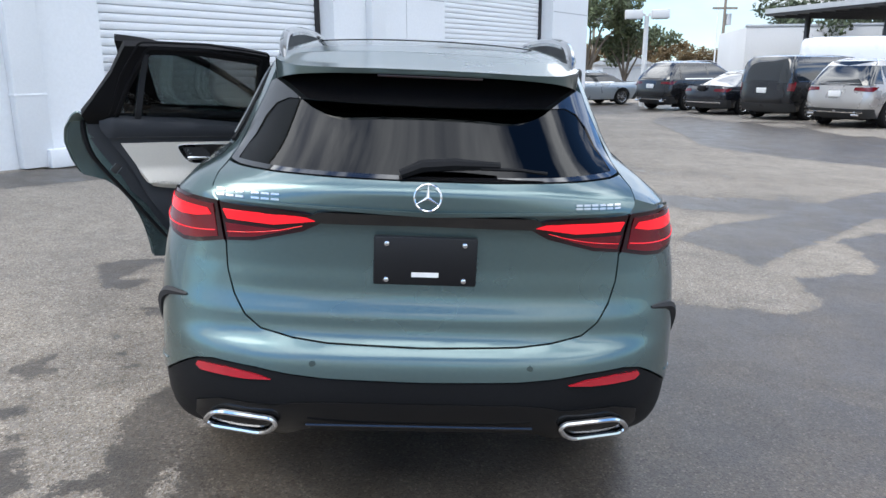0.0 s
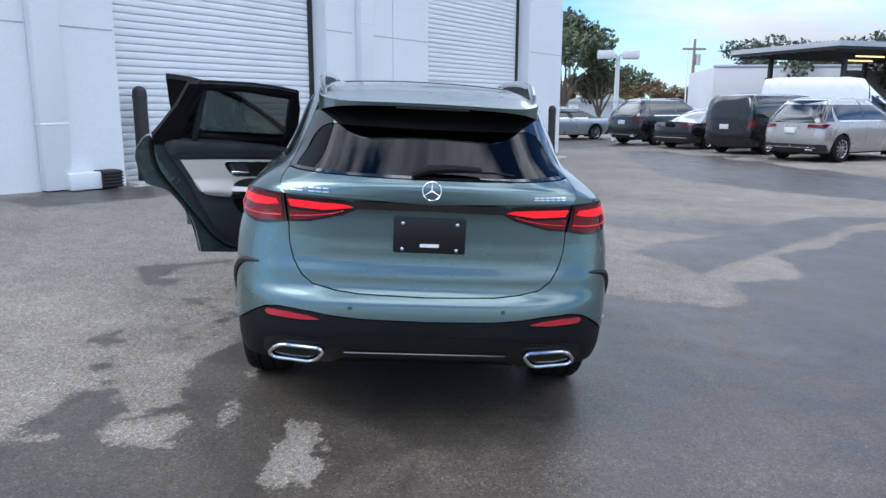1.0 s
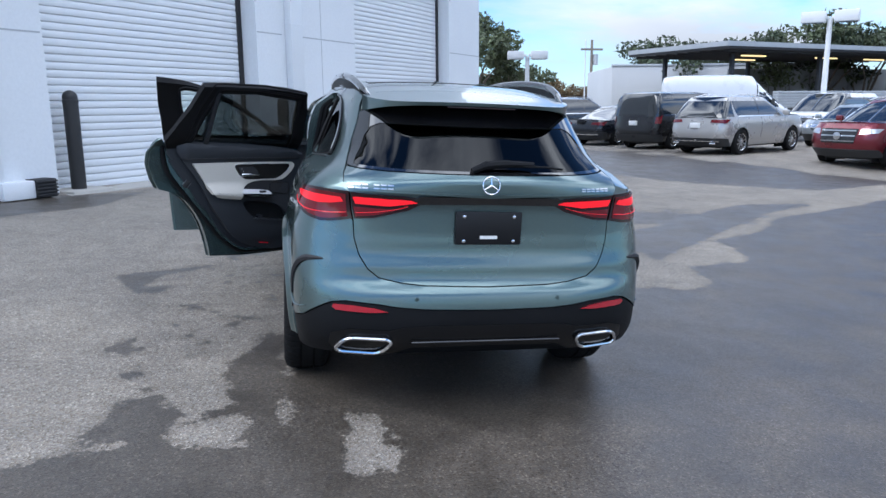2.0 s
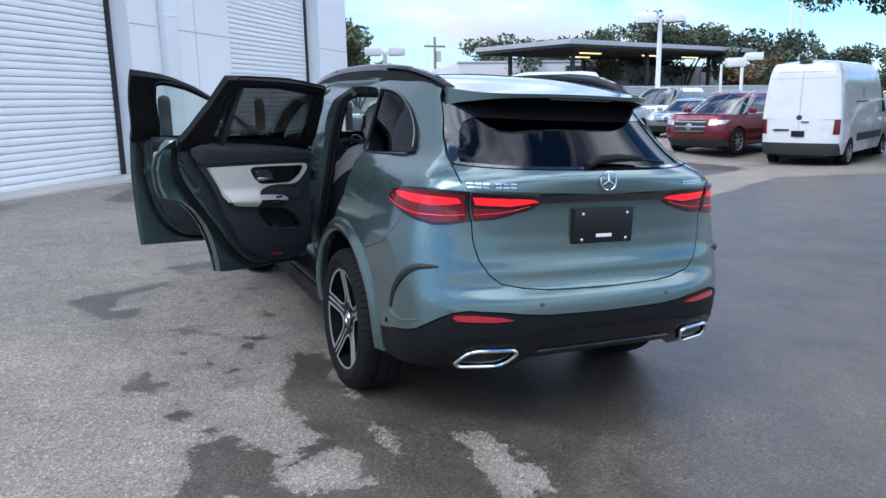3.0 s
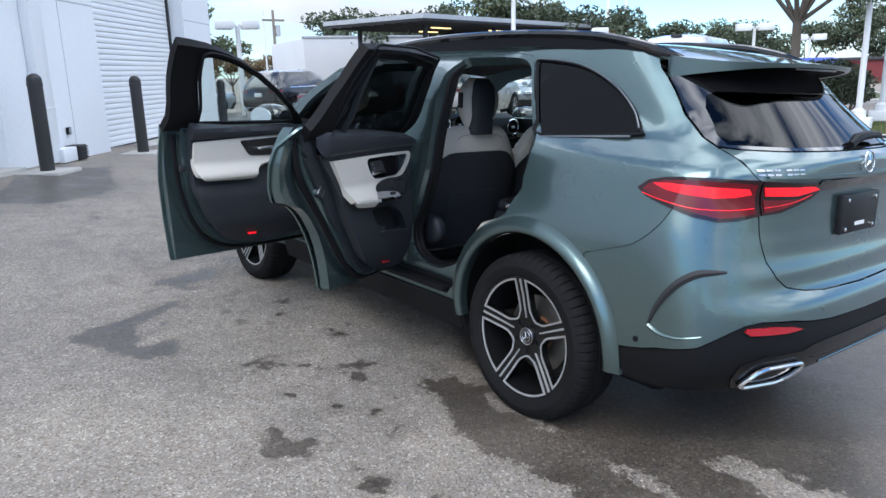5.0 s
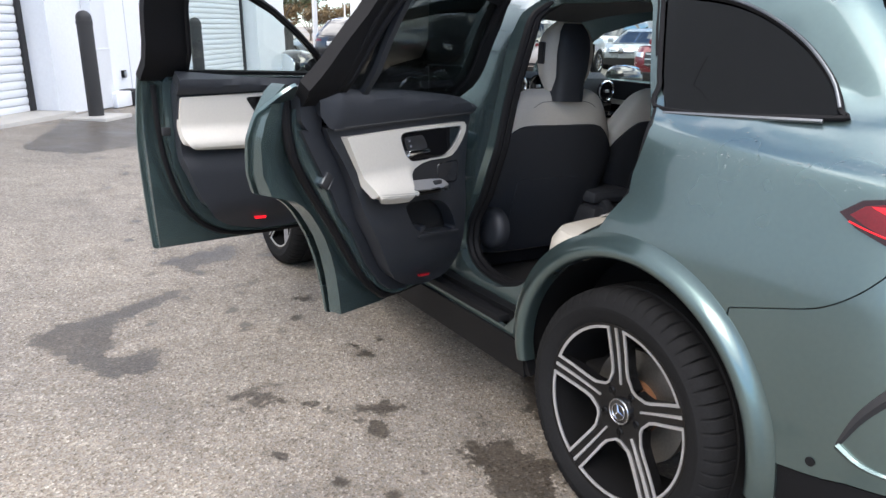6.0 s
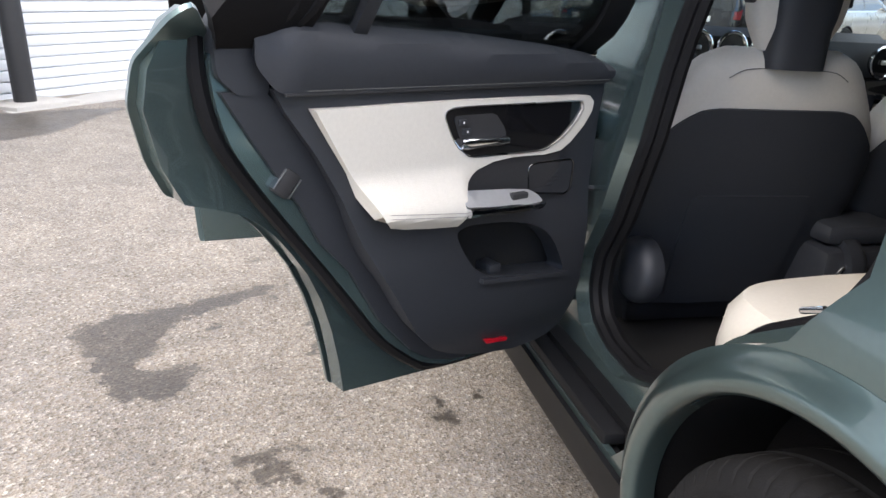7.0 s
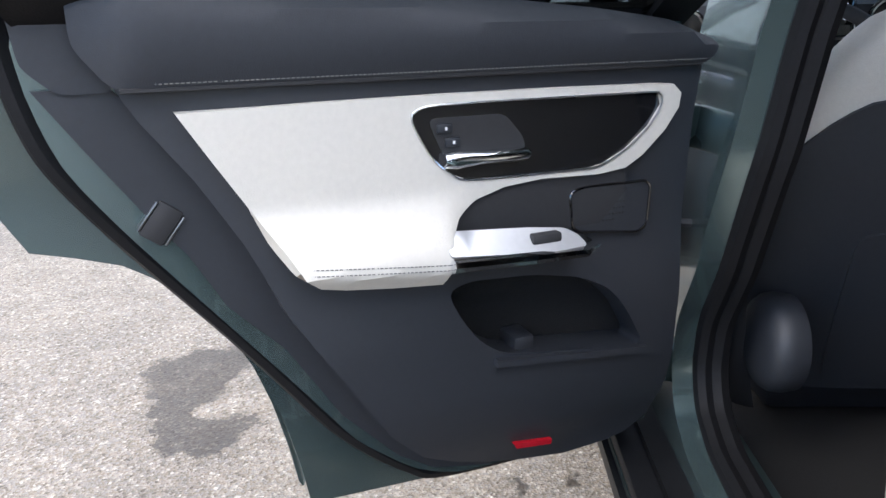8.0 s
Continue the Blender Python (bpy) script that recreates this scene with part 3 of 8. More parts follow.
for s0, s1 in DOORS:
    p0 = WALLM @ Vector(((s0 + s1) / 2, 0.1, 0))
    setting("threshold", wall_box(bmesh.new(), s0 + 0.004, s1 - 0.004, -0.25, 0.44, -0.3, gzf(p0.x, p0.y) + 0.025, 0.01), CONCRETE, "pale concrete threshold strip under a roller door", "threshold")


def downpipe(s):
    b = WALLM @ Vector((s, -0.1, 0))
    g = gzf(b.x, b.y)
    t = thing("downpipe", WALLM @ Matrix.Translation((s, 0, g)), "boxed white downpipe with a louvred outlet at its foot", "downpipe", "downpipes on the wall")
    part("pipe", box_bm(-0.19, 0.19, -0.16, -0.002, 0.02, 7.8 - g, 0.012), DOORWHITE, t)
    for z in (0.9, 2.9, 4.9):
        part("bracket", box_bm(-0.20, 0.20, -0.166, -0.002, z, z + 0.03, 0.004), DOORWHITE, t)
    part("shoe", box_bm(0.10, 0.56, -0.24, -0.004, 0.0, 0.24, 0.02), DOORWHITE, t)
    outlet = part("outlet", box_bm(0.56, 0.86, -0.26, -0.02, 0.0, 0.25, 0.01), SEALBLACK, t, "dark louvred outlet")
    for k in range(5):
        part("louvre", box_bm(0.555, 0.866, -0.285, -0.255, 0.02 + 0.046 * k, 0.045 + 0.046 * k, 0.006), SEALBLACK, outlet)
    return t


downpipe(-5.6)
downpipe(0.95)


def bollard(x, y):
    g = gzf(x, y)
    t = thing("bollard", Matrix.Translation((x, y, g)), "dark round-topped steel bollard on a pale concrete pad", "bollard", "bollards by the roller doors")
    h, r = 1.44, 0.105
    prof = [(r, 0.0), (r, h - 0.10)] + [(r * math.cos(a), h - 0.10 + 0.10 * math.sin(a)) for a in np.linspace(0.15, 1.45, 8)] + [(0.004, h)]
    part("post", add_lathe(bmesh.new(), prof, 24, Matrix.Translation((0, 0, 0.03)), cap=True), BOLLARD, t)
    part("collar", add_lathe(bmesh.new(), [(r + 0.006, 0.0), (r + 0.006, 0.05), (r + 0.001, 0.055)], 24, Matrix.Translation((0, 0, h - 0.16)), cap=True), BOLLARD, t)
    part("pad", box_bm(-0.34, 0.36, -0.34, 0.34, -0.10, 0.035, 0.015), CONCRETE, t, "square pale concrete pad").rotation_euler = (0, 0, 0.9)
    return t


for bx, by in ((-3.96, 8.55), (-0.95, 11.25), (1.14, 13.61), (4.42, 17.7)):
    bollard(bx, by)

hose = thing("wall_socket", WALLM @ Matrix.Translation((1.72, 0, 0.72)), "small grey socket box on the white wall", "socket")
part("box", box_bm(-0.05, 0.05, -0.05, -0.002, -0.06, 0.06, 0.008), CLAD, hose)
part("cover", box_bm(-0.035, 0.035, -0.06, -0.051, -0.045, 0.045, 0.004), ALU, hose)

# ---- the green car ----
class Hull:
    """The skin of a vehicle: p runs round it from the middle of the tail (p > 0 along the left side), z is the height."""

    def __init__(self, rear, front, half, taper, depth, fdepth=None, n=3.0, arc=1.15, side=3.2, corner=None, pinch=None, round_top=None):
        self.rear, self.front, self.half, self.taper, self.depth = (curve(c) for c in (rear, front, half, taper, depth))
        self.fdepth, self.corner = curve(fdepth or depth), curve(corner or rear)
        self.A, self.B, self.pinch = arc, side, pinch
        self.power = curve(round_top) if round_top else (lambda z: n)
        th = np.linspace(0, math.pi / 2, 400)
        x, y = 0.92 * np.sin(th) ** (2 / n), 0.5 * (1 - np.cos(th) ** (2 / n))
        s = np.r_[0, np.cumsum(np.hypot(np.diff(x), np.diff(y)))]
        self.th, self.s = th, s / s[-1] * arc

    def pt(self, p, z):
        p, z = np.asarray(p, float), np.asarray(z, float)
        q = np.abs(p)
        y1, d, f, n = self.front(z), self.depth(z), self.fdepth(z), self.power(z)
        k = smooth01(0.35 * self.A, 0.80 * self.A, q)
        y0 = self.rear(z) * (1 - k) + self.corner(z) * k
        t0 = np.interp(np.clip(q, 0, self.A), self.s, self.th)
        t1 = np.interp(np.clip(2 * self.A + self.B - q, 0, self.A), self.s, self.th)
        c0, c1 = np.clip(np.cos(t0), 0, 1), np.clip(np.cos(t1), 0, 1)
        mid = y0 + d + np.clip((q - self.A) / self.B, 0, 1) * (y1 - f - y0 - d)
        y = np.where(q <= self.A, y0 + d * (1 - c0 ** (2 / n)), np.where(q >= self.A + self.B, y1 - f * (1 - c1 ** (2 / n)), mid))
        w = np.where(q <= self.A, np.sin(t0) ** (2 / n), np.where(q >= self.A + self.B, np.sin(t1) ** (2 / n), 1.0))
        x = -np.sign(np.where(p == 0, 1, p)) * self.half(z) * self.taper(y) * w
        if self.pinch:
            x = x * self.pinch(y, z)
        return np.stack([x, y, z + 0 * x], -1)

    def at_x(self, x, z):
        q = np.linspace(0, self.A, 240)
        w = self.pt(q, np.full(240, z))
        p = float(np.interp(abs(x), -w[:, 0], q))
        return (p if x < 0 else -p, z)

    def at_xf(self, x, z):
        q = np.linspace(self.A + self.B, 2 * self.A + self.B, 240)
        w = self.pt(q, np.full(240, z))
        p = float(np.interp(abs(x), -w[::-1, 0], q[::-1]))
        return (p if x < 0 else -p, z)

    def ptf(self, s, z):
        """The same skin, measured from the middle of the nose."""
        s = np.asarray(s, float)
        return self.pt(np.where(s < 0, -1, 1) * (2 * self.A + self.B - np.abs(s)), z)

    def at_nose(self, x, z):
        p = self.at_xf(-abs(x), z)[0]
        return ((2 * self.A + self.B - abs(p)) * (1 if x < 0 else -1), z)

    def at_y(self, y, z, left=True):
        q = np.linspace(0, 2 * self.A + self.B, 900)
        p = float(np.interp(y, self.pt(q, np.full(900, z))[:, 1], q))
        return (p if left else -p, z)


PINCHY, PINCHZ = curve([(-0.2, 1.0), (0.36, 1.0), (0.65, 0.65), (1.0, 0.18), (1.3, 0.0), (5.0, 0.0)]), curve([(0.2, 0.0), (1.14, 0.0), (1.20, 0.045), (1.23, 0.070), (1.30, 0.098), (1.485, 0.140), (1.66, 0.13)])


def narrowing(y, z):
    """The greenhouse draws in towards the tail."""
    return 1 - PINCHY(y) * PINCHZ(z)


H = Hull(
    rear=[(0.20, 0.34), (0.30, 0.17), (0.38, 0.07), (0.46, 0.016), (0.54, 0.004), (0.60, 0.007), (0.65, 0.014), (0.675, 0.021), (0.695, 0.034), (0.712, 0.050), (0.73, 0.061), (0.765, 0.0685), (0.79, 0.0715), (0.812, 0.079), (0.835, 0.088), (0.862, 0.094), (0.90, 0.098), (0.95, 0.103),
          (1.04, 0.105), (1.10, 0.096), (1.13, 0.082), (1.185, 0.082), (1.215, 0.105), (1.25, 0.15), (1.40, 0.315), (1.53, 0.46), (1.60, 0.54), (1.66, 0.70)],
    corner=[(0.20, 0.34), (0.30, 0.17), (0.38, 0.07), (0.46, 0.032), (0.54, 0.024), (0.62, 0.030), (0.75, 0.052), (0.86, 0.078), (0.95, 0.098),
            (1.04, 0.105), (1.10, 0.096), (1.13, 0.082), (1.185, 0.082), (1.215, 0.105), (1.25, 0.15), (1.40, 0.315), (1.53, 0.46), (1.60, 0.54), (1.66, 0.70)],
    front=[(0.2, 4.7), (1.7, 4.7)],
    half=[(0.20, 0.83), (0.32, 0.89), (0.45, 0.915), (0.60, 0.925), (0.75, 0.93), (0.90, 0.925), (1.03, 0.898), (1.10, 0.874), (1.16, 0.852), (1.20, 0.83), (1.235, 0.775), (1.28, 0.738),
          (1.40, 0.692), (1.50, 0.648), (1.56, 0.615), (1.60, 0.59), (1.62, 0.572), (1.64, 0.535), (1.66, 0.45)],
    taper=[(-0.05, 0.955), (0.4, 0.970), (0.985, 1.0), (2.0, 1.005), (3.0, 1.0), (3.9, 0.995), (4.3, 0.96), (4.75, 0.90)],
    depth=[(0.20, 0.34), (0.50, 0.39), (0.80, 0.42), (1.15, 0.42), (1.24, 0.38), (1.50, 0.34), (1.66, 0.30)],
    pinch=narrowing,
    round_top=[(0.20, 3.0), (1.12, 3.0), (1.16, 2.9), (1.22, 2.4), (1.28, 2.3), (1.66, 2.3)],
)


def P(y, z):
    return H.at_y(y, z)


def PR(y, z):
    return H.at_y(y, z, False)


def Q(x, z):
    return H.at_x(x, z)


def both(pts):
    """A closed outline across the tail from the points of its left half, middle to middle."""
    return [Q(x, z) for x, z in pts] + [Q(-x, z) for x, z in pts[::-1] if abs(x) > 1e-6]


def arch(cy, r, a0, a1, n=26, cz=0.39):
    return [(cy + r * math.cos(radians(a)), cz + r * math.sin(radians(a))) for a in np.linspace(a0, a1, n)]


car = thing("suv", CARROT, "sage green metallic SUV, two side doors open, tailgate shut", "car")
CZ = curve([(0.28, 1.542), (0.34, 1.549), (0.45, 1.564), (0.55, 1.581), (0.70, 1.606), (1.0, 1.640), (1.5, 1.662), (2.1, 1.662), (2.6, 1.635), (3.06, 1.56)])


def roof_surf(x, y):
    x, y = np.asarray(x, float), np.asarray(y, float)
    return np.stack([x, y, CZ(y) - 0.025 * (x / 0.6) ** 2 - 0.020 * (np.abs(x) / 0.6) ** 6], -1)


# panel outlines; (y, z) along the left side
DOORCUT = [(3.30, 0.43), (1.56, 0.43), (1.475, 0.52), (1.415, 0.668), (1.312, 0.795), (1.152, 0.893), (1.076, 1.01), (1.085, 1.16), (1.122, 1.225), (1.178, 1.30), (1.218, 1.375), (1.255, 1.45), (1.297, 1.53), (1.345, 1.575),
           (1.5, 1.598), (2.2, 1.598), (2.6, 1.562), (2.95, 1.478), (3.28, 1.33), (3.50, 1.17), (3.42, 1.05), (3.34, 0.85), (3.31, 0.60)]
REAR_AP = rounded([(1.93, 0.82), (2.0, 0.70), (2.005, 0.61), (1.965, 0.545), (1.88, 0.510), (1.74, 0.505), (1.60, 0.555), (1.485, 0.67), (1.375, 0.785), (1.20, 0.895), (1.135, 1.02), (1.135, 1.16), (1.165, 1.225), (1.213, 1.30), (1.252, 1.375), (1.288, 1.45), (1.33, 1.53), (1.39, 1.562), (1.5, 1.570), (1.80, 1.570), (1.835, 1.50), (1.865, 1.20), (1.875, 1.0)], 0.03)
FRONT_AP = rounded([(2.13, 0.47), (2.12, 1.2), (2.11, 1.50), (2.16, 1.555), (2.5, 1.54), (2.88, 1.46), (3.2, 1.31), (3.40, 1.17), (3.30, 1.04), (3.24, 0.85), (3.22, 0.60), (3.14, 0.47)], 0.04)
QGLASS = [(1.105, 1.232), (0.665, 1.260), (0.650, 1.280), (0.70, 1.345), (0.80, 1.425), (0.92, 1.488), (1.04, 1.527), (1.165, 1.545), (1.285, 1.552), (1.275, 1.515), (1.24, 1.45), (1.203, 1.375), (1.163, 1.30)]
SEAM = spline([(0.70, 0.806), (0.60, 0.838), (0.50, 0.872), (0.435, 0.917), (0.39, 0.97), (0.36, 1.03)], 4)   # joint of wing and bumper
OUTER = [(1.45, 0.40)] + arch(1.015, 0.47, 6, 128, 22)[1:] + [(0.705, 0.79)] + [(y + 0.001, z + 0.0012) for y, z in SEAM]
ROOFEDGE = [(0.64, 1.566), (1.0, 1.600), (1.5, 1.622), (2.2, 1.622), (2.7, 1.585), (3.05, 1.52)]
FRONTPART = [(3.40, 1.34), (3.80, 1.13), (3.95, 1.08), (4.38, 1.00), (4.38, 0.62)] + arch(3.873, 0.47, 8, 172, 22) + [(3.38, 0.40)]


def side_panel(cut):
    return ([Q(-0.645, 1.02), Q(-0.645, 1.127), Q(-0.672, 1.172), Q(-0.668, 1.202), Q(-0.652, 1.234), Q(-0.639, 1.264), Q(-0.612, 1.345), Q(-0.595, 1.39), Q(-0.580, 1.43), Q(-0.565, 1.482), Q(-0.556, 1.52), Q(-0.540, 1.553)]
            + [P(y, z) for y, z in ROOFEDGE + FRONTPART + OUTER])


panel = side_panel(True)
part("side_panel", patch_bm(panel, H.pt, 0.045, [[P(*c) for c in DOORCUT], [P(*c) for c in QGLASS]], 0.014), PAINT, car)
RWIN = [(2.02, 1.22), (2.02, 1.53), (1.5, 1.556), (1.30, 1.545), (1.24, 1.50), (1.22, 1.235)]
FWIN = [(2.12, 1.22), (2.12, 1.535), (2.5, 1.532), (2.85, 1.46), (3.15, 1.32), (3.36, 1.19), (3.3, 1.19)]
mirror = lambda poly: [(-a, b) for a, b in poly]
part("side_panel", patch_bm(mirror(panel), H.pt, 0.06, [mirror([P(*c) for c in w]) for w in (QGLASS, RWIN, FWIN)], 0.014), PAINT, car)

# the door frame of the body, set in from the skin, with its rubber seals
JAMB = curve([(0.2, 0.80), (0.45, 0.832), (0.9, 0.828), (1.1, 0.805), (1.3, 0.725), (1.5, 0.640), (1.6, 0.585), (1.66, 0.5)])


PILLAR = curve([(0.2, 0.0), (1.07, 0.0), (1.19, 0.02), (1.3, 0.06), (1.42, 0.09), (1.48, 0.09), (1.54, 0.045), (1.6, 0.0)])


def jamb(y, z):
    y, z = np.asarray(y, float), np.asarray(z, float)
    return np.stack([-JAMB(z) - PILLAR(z) * smooth01(1.3, 1.7, y), y, z], -1)


jamb.turned = True
part("door_frame", patch_bm(DOORCUT, jamb, 0.05, [REAR_AP, FRONT_AP], 0.05), INPAINT_SHADED, car)
cut = spline(DOORCUT[1:14], 4)   # turned-in edge of the quarter panel
skin_ = H.pt(*np.array([P(y, z) for y, z in cut]).T)
deep = jamb([c[0] for c in cut], [c[1] for c in cut])
part("panel_flange", add_rings(bmesh.new(), [[tuple(q + np.array([0.010, 0, 0])) for q in skin_], [tuple(q) for q in 0.5 * (skin_ + deep)], [tuple(q + np.array([0.004, 0.003, 0])) for q in deep]], closed_ring=False, cap=False), INPAINT_SHADED, car)
part("door_step", patch_bm([P(1.50, 0.30), P(1.50, 0.47), P(3.3, 0.47), P(3.3, 0.30)], H.pt, 0.08, (), 0.08, off=-0.05), CLAD, car, "black door step")
for ap in (REAR_AP, FRONT_AP):
    pts = jamb([c[0] for c in ap], [c[1] for c in ap])
    pts[:, 0] += 0.052
    part("door_seal", add_tube(bmesh.new(), [tuple(q) for q in pts], 0.017, 8, loop=True), RUBBER, car, "black rubber door seal")
    pts[:, 0] += 0.026
    part("inner_seal", add_tube(bmesh.new(), [tuple(q) for q in pts], 0.019, 8, loop=True), RUBBER, car)
part("rocker", patch_bm([P(1.47, 0.27), P(1.47, 0.41), P(3.36, 0.41), P(3.36, 0.27)], H.pt, 0.08, (), 0.05, off=0.012), CLAD, car, "black plastic side skirt")
part("rocker", patch_bm(mirror([P(1.47, 0.27), P(1.47, 0.41), P(3.36, 0.41), P(3.36, 0.27)]), H.pt, 0.08, (), 0.05, off=0.012), CLAD, car, "black plastic side skirt")
part("step_plate", box_bm(-0.915, -0.80, 1.60, 3.2, 0.425, 0.455, 0.006), CLAD, car, "black ribbed entry plate")
part("inner_sill", box_bm(-0.80, -0.70, 1.45, 3.2, 0.36, 0.50, 0.03), PAINT, car)

# quarter windows, with black surrounds
PANE = curve([(1.20, 0.793), (1.26, 0.762), (1.34, 0.726), (1.44, 0.680), (1.56, 0.618)])


def pane_surf(s):
    def surf(y, z):
        y, z = np.asarray(y, float), np.asarray(z, float)
        return np.stack([s * PANE(z) * H.taper(y) * narrowing(y, z), y, z], -1)
    if s < 0:
        surf.turned = True
    return surf


for s in (-1, 1):
    part("quarter_window", patch_bm(QGLASS, pane_surf(s), 0.03, (), 0.005, off=-0.006), PRIVACY, car, "dark tinted quarter window")
ring_pts = pane_surf(-1)([c[0] for c in QGLASS], [c[1] for c in QGLASS])
loop_line = spline([tuple(q) for q in ring_pts], 5, loop=True)
part("window_seal", add_tube(bmesh.new(), loop_line, 0.008, 6, loop=True), RUBBER, car, "black window seal")
low = pane_surf(-1)(np.linspace(1.10, 0.672, 10), 1.224 + (1.105 - np.linspace(1.10, 0.672, 10)) * 0.064)
part("window_trim", add_tube(bmesh.new(), [tuple(q + np.array([-0.004, 0, 0])) for q in low], 0.006, 6), DARKTRIM, car, "satin grey window trim")
arc_line = pane_surf(-1)([c[0] for c in QGLASS[2:9]], [c[1] + 0.006 for c in QGLASS[2:9]])
part("window_trim", add_tube(bmesh.new(), spline([tuple(q + np.array([-0.009, 0, 0])) for q in arc_line], 5), 0.004, 6), DARKTRIM, car, "satin grey window trim")
edge_line = H.pt([P(*c)[0] for c in DOORCUT[5:15]], [c[1] for c in DOORCUT[5:15]])
edge_run = spline([tuple(q + np.array([0.018, 0.012, 0])) for q in edge_line], 4)
part("edge_seal", add_tube(bmesh.new(), edge_run, [0.012 * min(1.0, 0.15 + k / 8) for k in range(len(edge_run))], 8), RUBBER, car, "black rubber edge seal")
for w, m in ((RWIN, PRIVACY), (FWIN, CLEAR)):
    part("side_window", patch_bm(mirror([P(*c) for c in w]), H.pt, 0.08, (), 0.005, off=-0.004), m, car)
part("pillar_cover", patch_bm(mirror([P(2.03, 1.2), P(2.03, 1.55), P(2.11, 1.55), P(2.11, 1.2)]), H.pt, 0.06, (), 0.03, off=0.004), PIANO, car)

# arch lips and wheel housings
LIPFORM = [(0.424, -0.030), (0.424, 0.004), (0.427, 0.014), (0.433, 0.021), (0.442, 0.025), (0.452, 0.025), (0.462, 0.021), (0.472, 0.013), (0.482, 0.006), (0.493, 0.002), (0.497, 0.001), (0.497, -0.02)]   # radius and swell of the rolled arch edge


def arch_lip(cy, left, a0, a1):
    """The rolled edge of the skin round a wheel."""
    rings = []
    for a in np.linspace(radians(a0), radians(a1), 72):
        ring = []
        for r, o in LIPFORM:
            q = H.pt(*[np.array([v]) for v in H.at_y(cy + r * math.cos(a), 0.402 + r * math.sin(a), left)])[0]
            ring.append((q[0] + (-o if left else o), q[1], q[2]))
        rings.append(ring)
    bm = add_rings(bmesh.new(), rings)
    for f in bm.faces:
        f.smooth = True
    return bm


for cy in (1.015, 3.873):
    a0, a1 = (-7, 187)
    for left in (True, False):
        part("arch_lip", arch_lip(cy, left, a0, a1), PAINT, car)
        for b0, b1 in ((-15, a0 - 0.3),):
            foot = [H.at_y(y, z, left) for y, z in arch(cy, 0.490, b0, b1, 5, 0.402)] + [H.at_y(y, z, left) for y, z in arch(cy, 0.430, b1, b0, 5, 0.402)]
            part("arch_foot", patch_bm(foot, H.pt, 0.03, (), 0.035, off=0.006), CLAD, car, "black plastic arch end")
        bm = bmesh.new()
        s = -1 if left else 1
        rings = [[(s * x, y, z) for y, z in arch(cy, 0.435, -4, 184, 28)] for x in (0.90, 0.66)]
        add_rings(bm, rings, closed_ring=False, cap=False)
        add_rings(bm, [[(s * 0.668, y, z) for y, z in arch(cy, r, -4, 184, 28)] for r in (0.437, 0.02)], closed_ring=False, cap=False)
        part("wheel_housing", bm, LINERFELT, car, "black wheel arch liner")

# tailgate
TG = [(0, 0.706), (-0.30, 0.712), (-0.41, 0.722), (-0.509, 0.743), (-0.558, 0.781), (-0.596, 0.841), (-0.617, 0.911), (-0.623, 1.0), (-0.640, 1.127), (-0.667, 1.172), (-0.663, 1.202), (-0.647, 1.231), (-0.60, 1.226), (-0.47, 1.221), (-0.20, 1.218), (0, 1.218)]
tailgate = part("tailgate", patch_bm(both(TG), H.pt, 0.014, (), 0.016), PAINT, car)
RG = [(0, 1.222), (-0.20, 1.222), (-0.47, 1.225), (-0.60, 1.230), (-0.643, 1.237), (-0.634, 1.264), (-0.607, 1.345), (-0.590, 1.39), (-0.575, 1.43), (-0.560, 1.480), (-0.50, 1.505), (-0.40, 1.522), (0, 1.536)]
# RGIN's top is lowered: the black band there paints the spoiler's mirrored underside.
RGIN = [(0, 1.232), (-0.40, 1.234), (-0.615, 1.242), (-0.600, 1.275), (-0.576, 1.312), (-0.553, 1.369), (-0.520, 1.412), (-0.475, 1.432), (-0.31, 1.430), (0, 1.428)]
_z, _p = np.meshgrid(np.linspace(1.225, 1.45, 25), np.linspace(0, 0.9, 60))
_q = H.pt(_p.ravel(), _z.ravel())
_q = _q[np.abs(_q[:, 0]) < 0.625]
_basis = lambda x, z: np.stack([x ** i * (z - 1.38) ** j for i in (0, 2, 4, 6) for j in (0, 1, 2)], -1)
_coef = np.linalg.lstsq(_basis(_q[:, 0], _q[:, 2]), _q[:, 1], rcond=None)[0]
GLASSFIT = lambda x, z: np.stack([x, _basis(np.asarray(x, float), np.asarray(z, float)) @ _coef, z], -1)   # the even sweep of the rear glass
whole_w = lambda pts: [tuple(c) for c in pts] + [(-x, z) for x, z in pts[::-1] if abs(x) > 1e-6]
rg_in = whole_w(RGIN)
part("surround_and_reflection", patch_bm(both(RG), H.pt, 0.04, [both(RGIN)], 0.012, off=0.001), PIANO, tailgate, "gloss black window surround with a painted dark reflection")
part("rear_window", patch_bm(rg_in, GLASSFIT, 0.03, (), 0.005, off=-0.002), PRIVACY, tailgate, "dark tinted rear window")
part("handle_strip", patch_bm(both([(0, 1.086), (-0.34, 1.082), (-0.37, 1.096), (-0.33, 1.122), (0, 1.122)]), H.pt, 0.05, (), 0.012, off=0.010), PIANO, tailgate, "gloss black strip above the plate")
part("grip_ledge", patch_bm(both([(0, 1.122), (-0.62, 1.138), (-0.62, 1.144), (0, 1.130)]), H.pt, 0.05, (), 0.012, off=0.014), PAINT, tailgate)
yb = 0.096
plate = part("plate_bracket", box_bm(-0.160, 0.160, yb - 0.016, yb + 0.012, 0.897, 1.052, 0.006), PLATEBLACK, tailgate, "empty black number plate bracket")
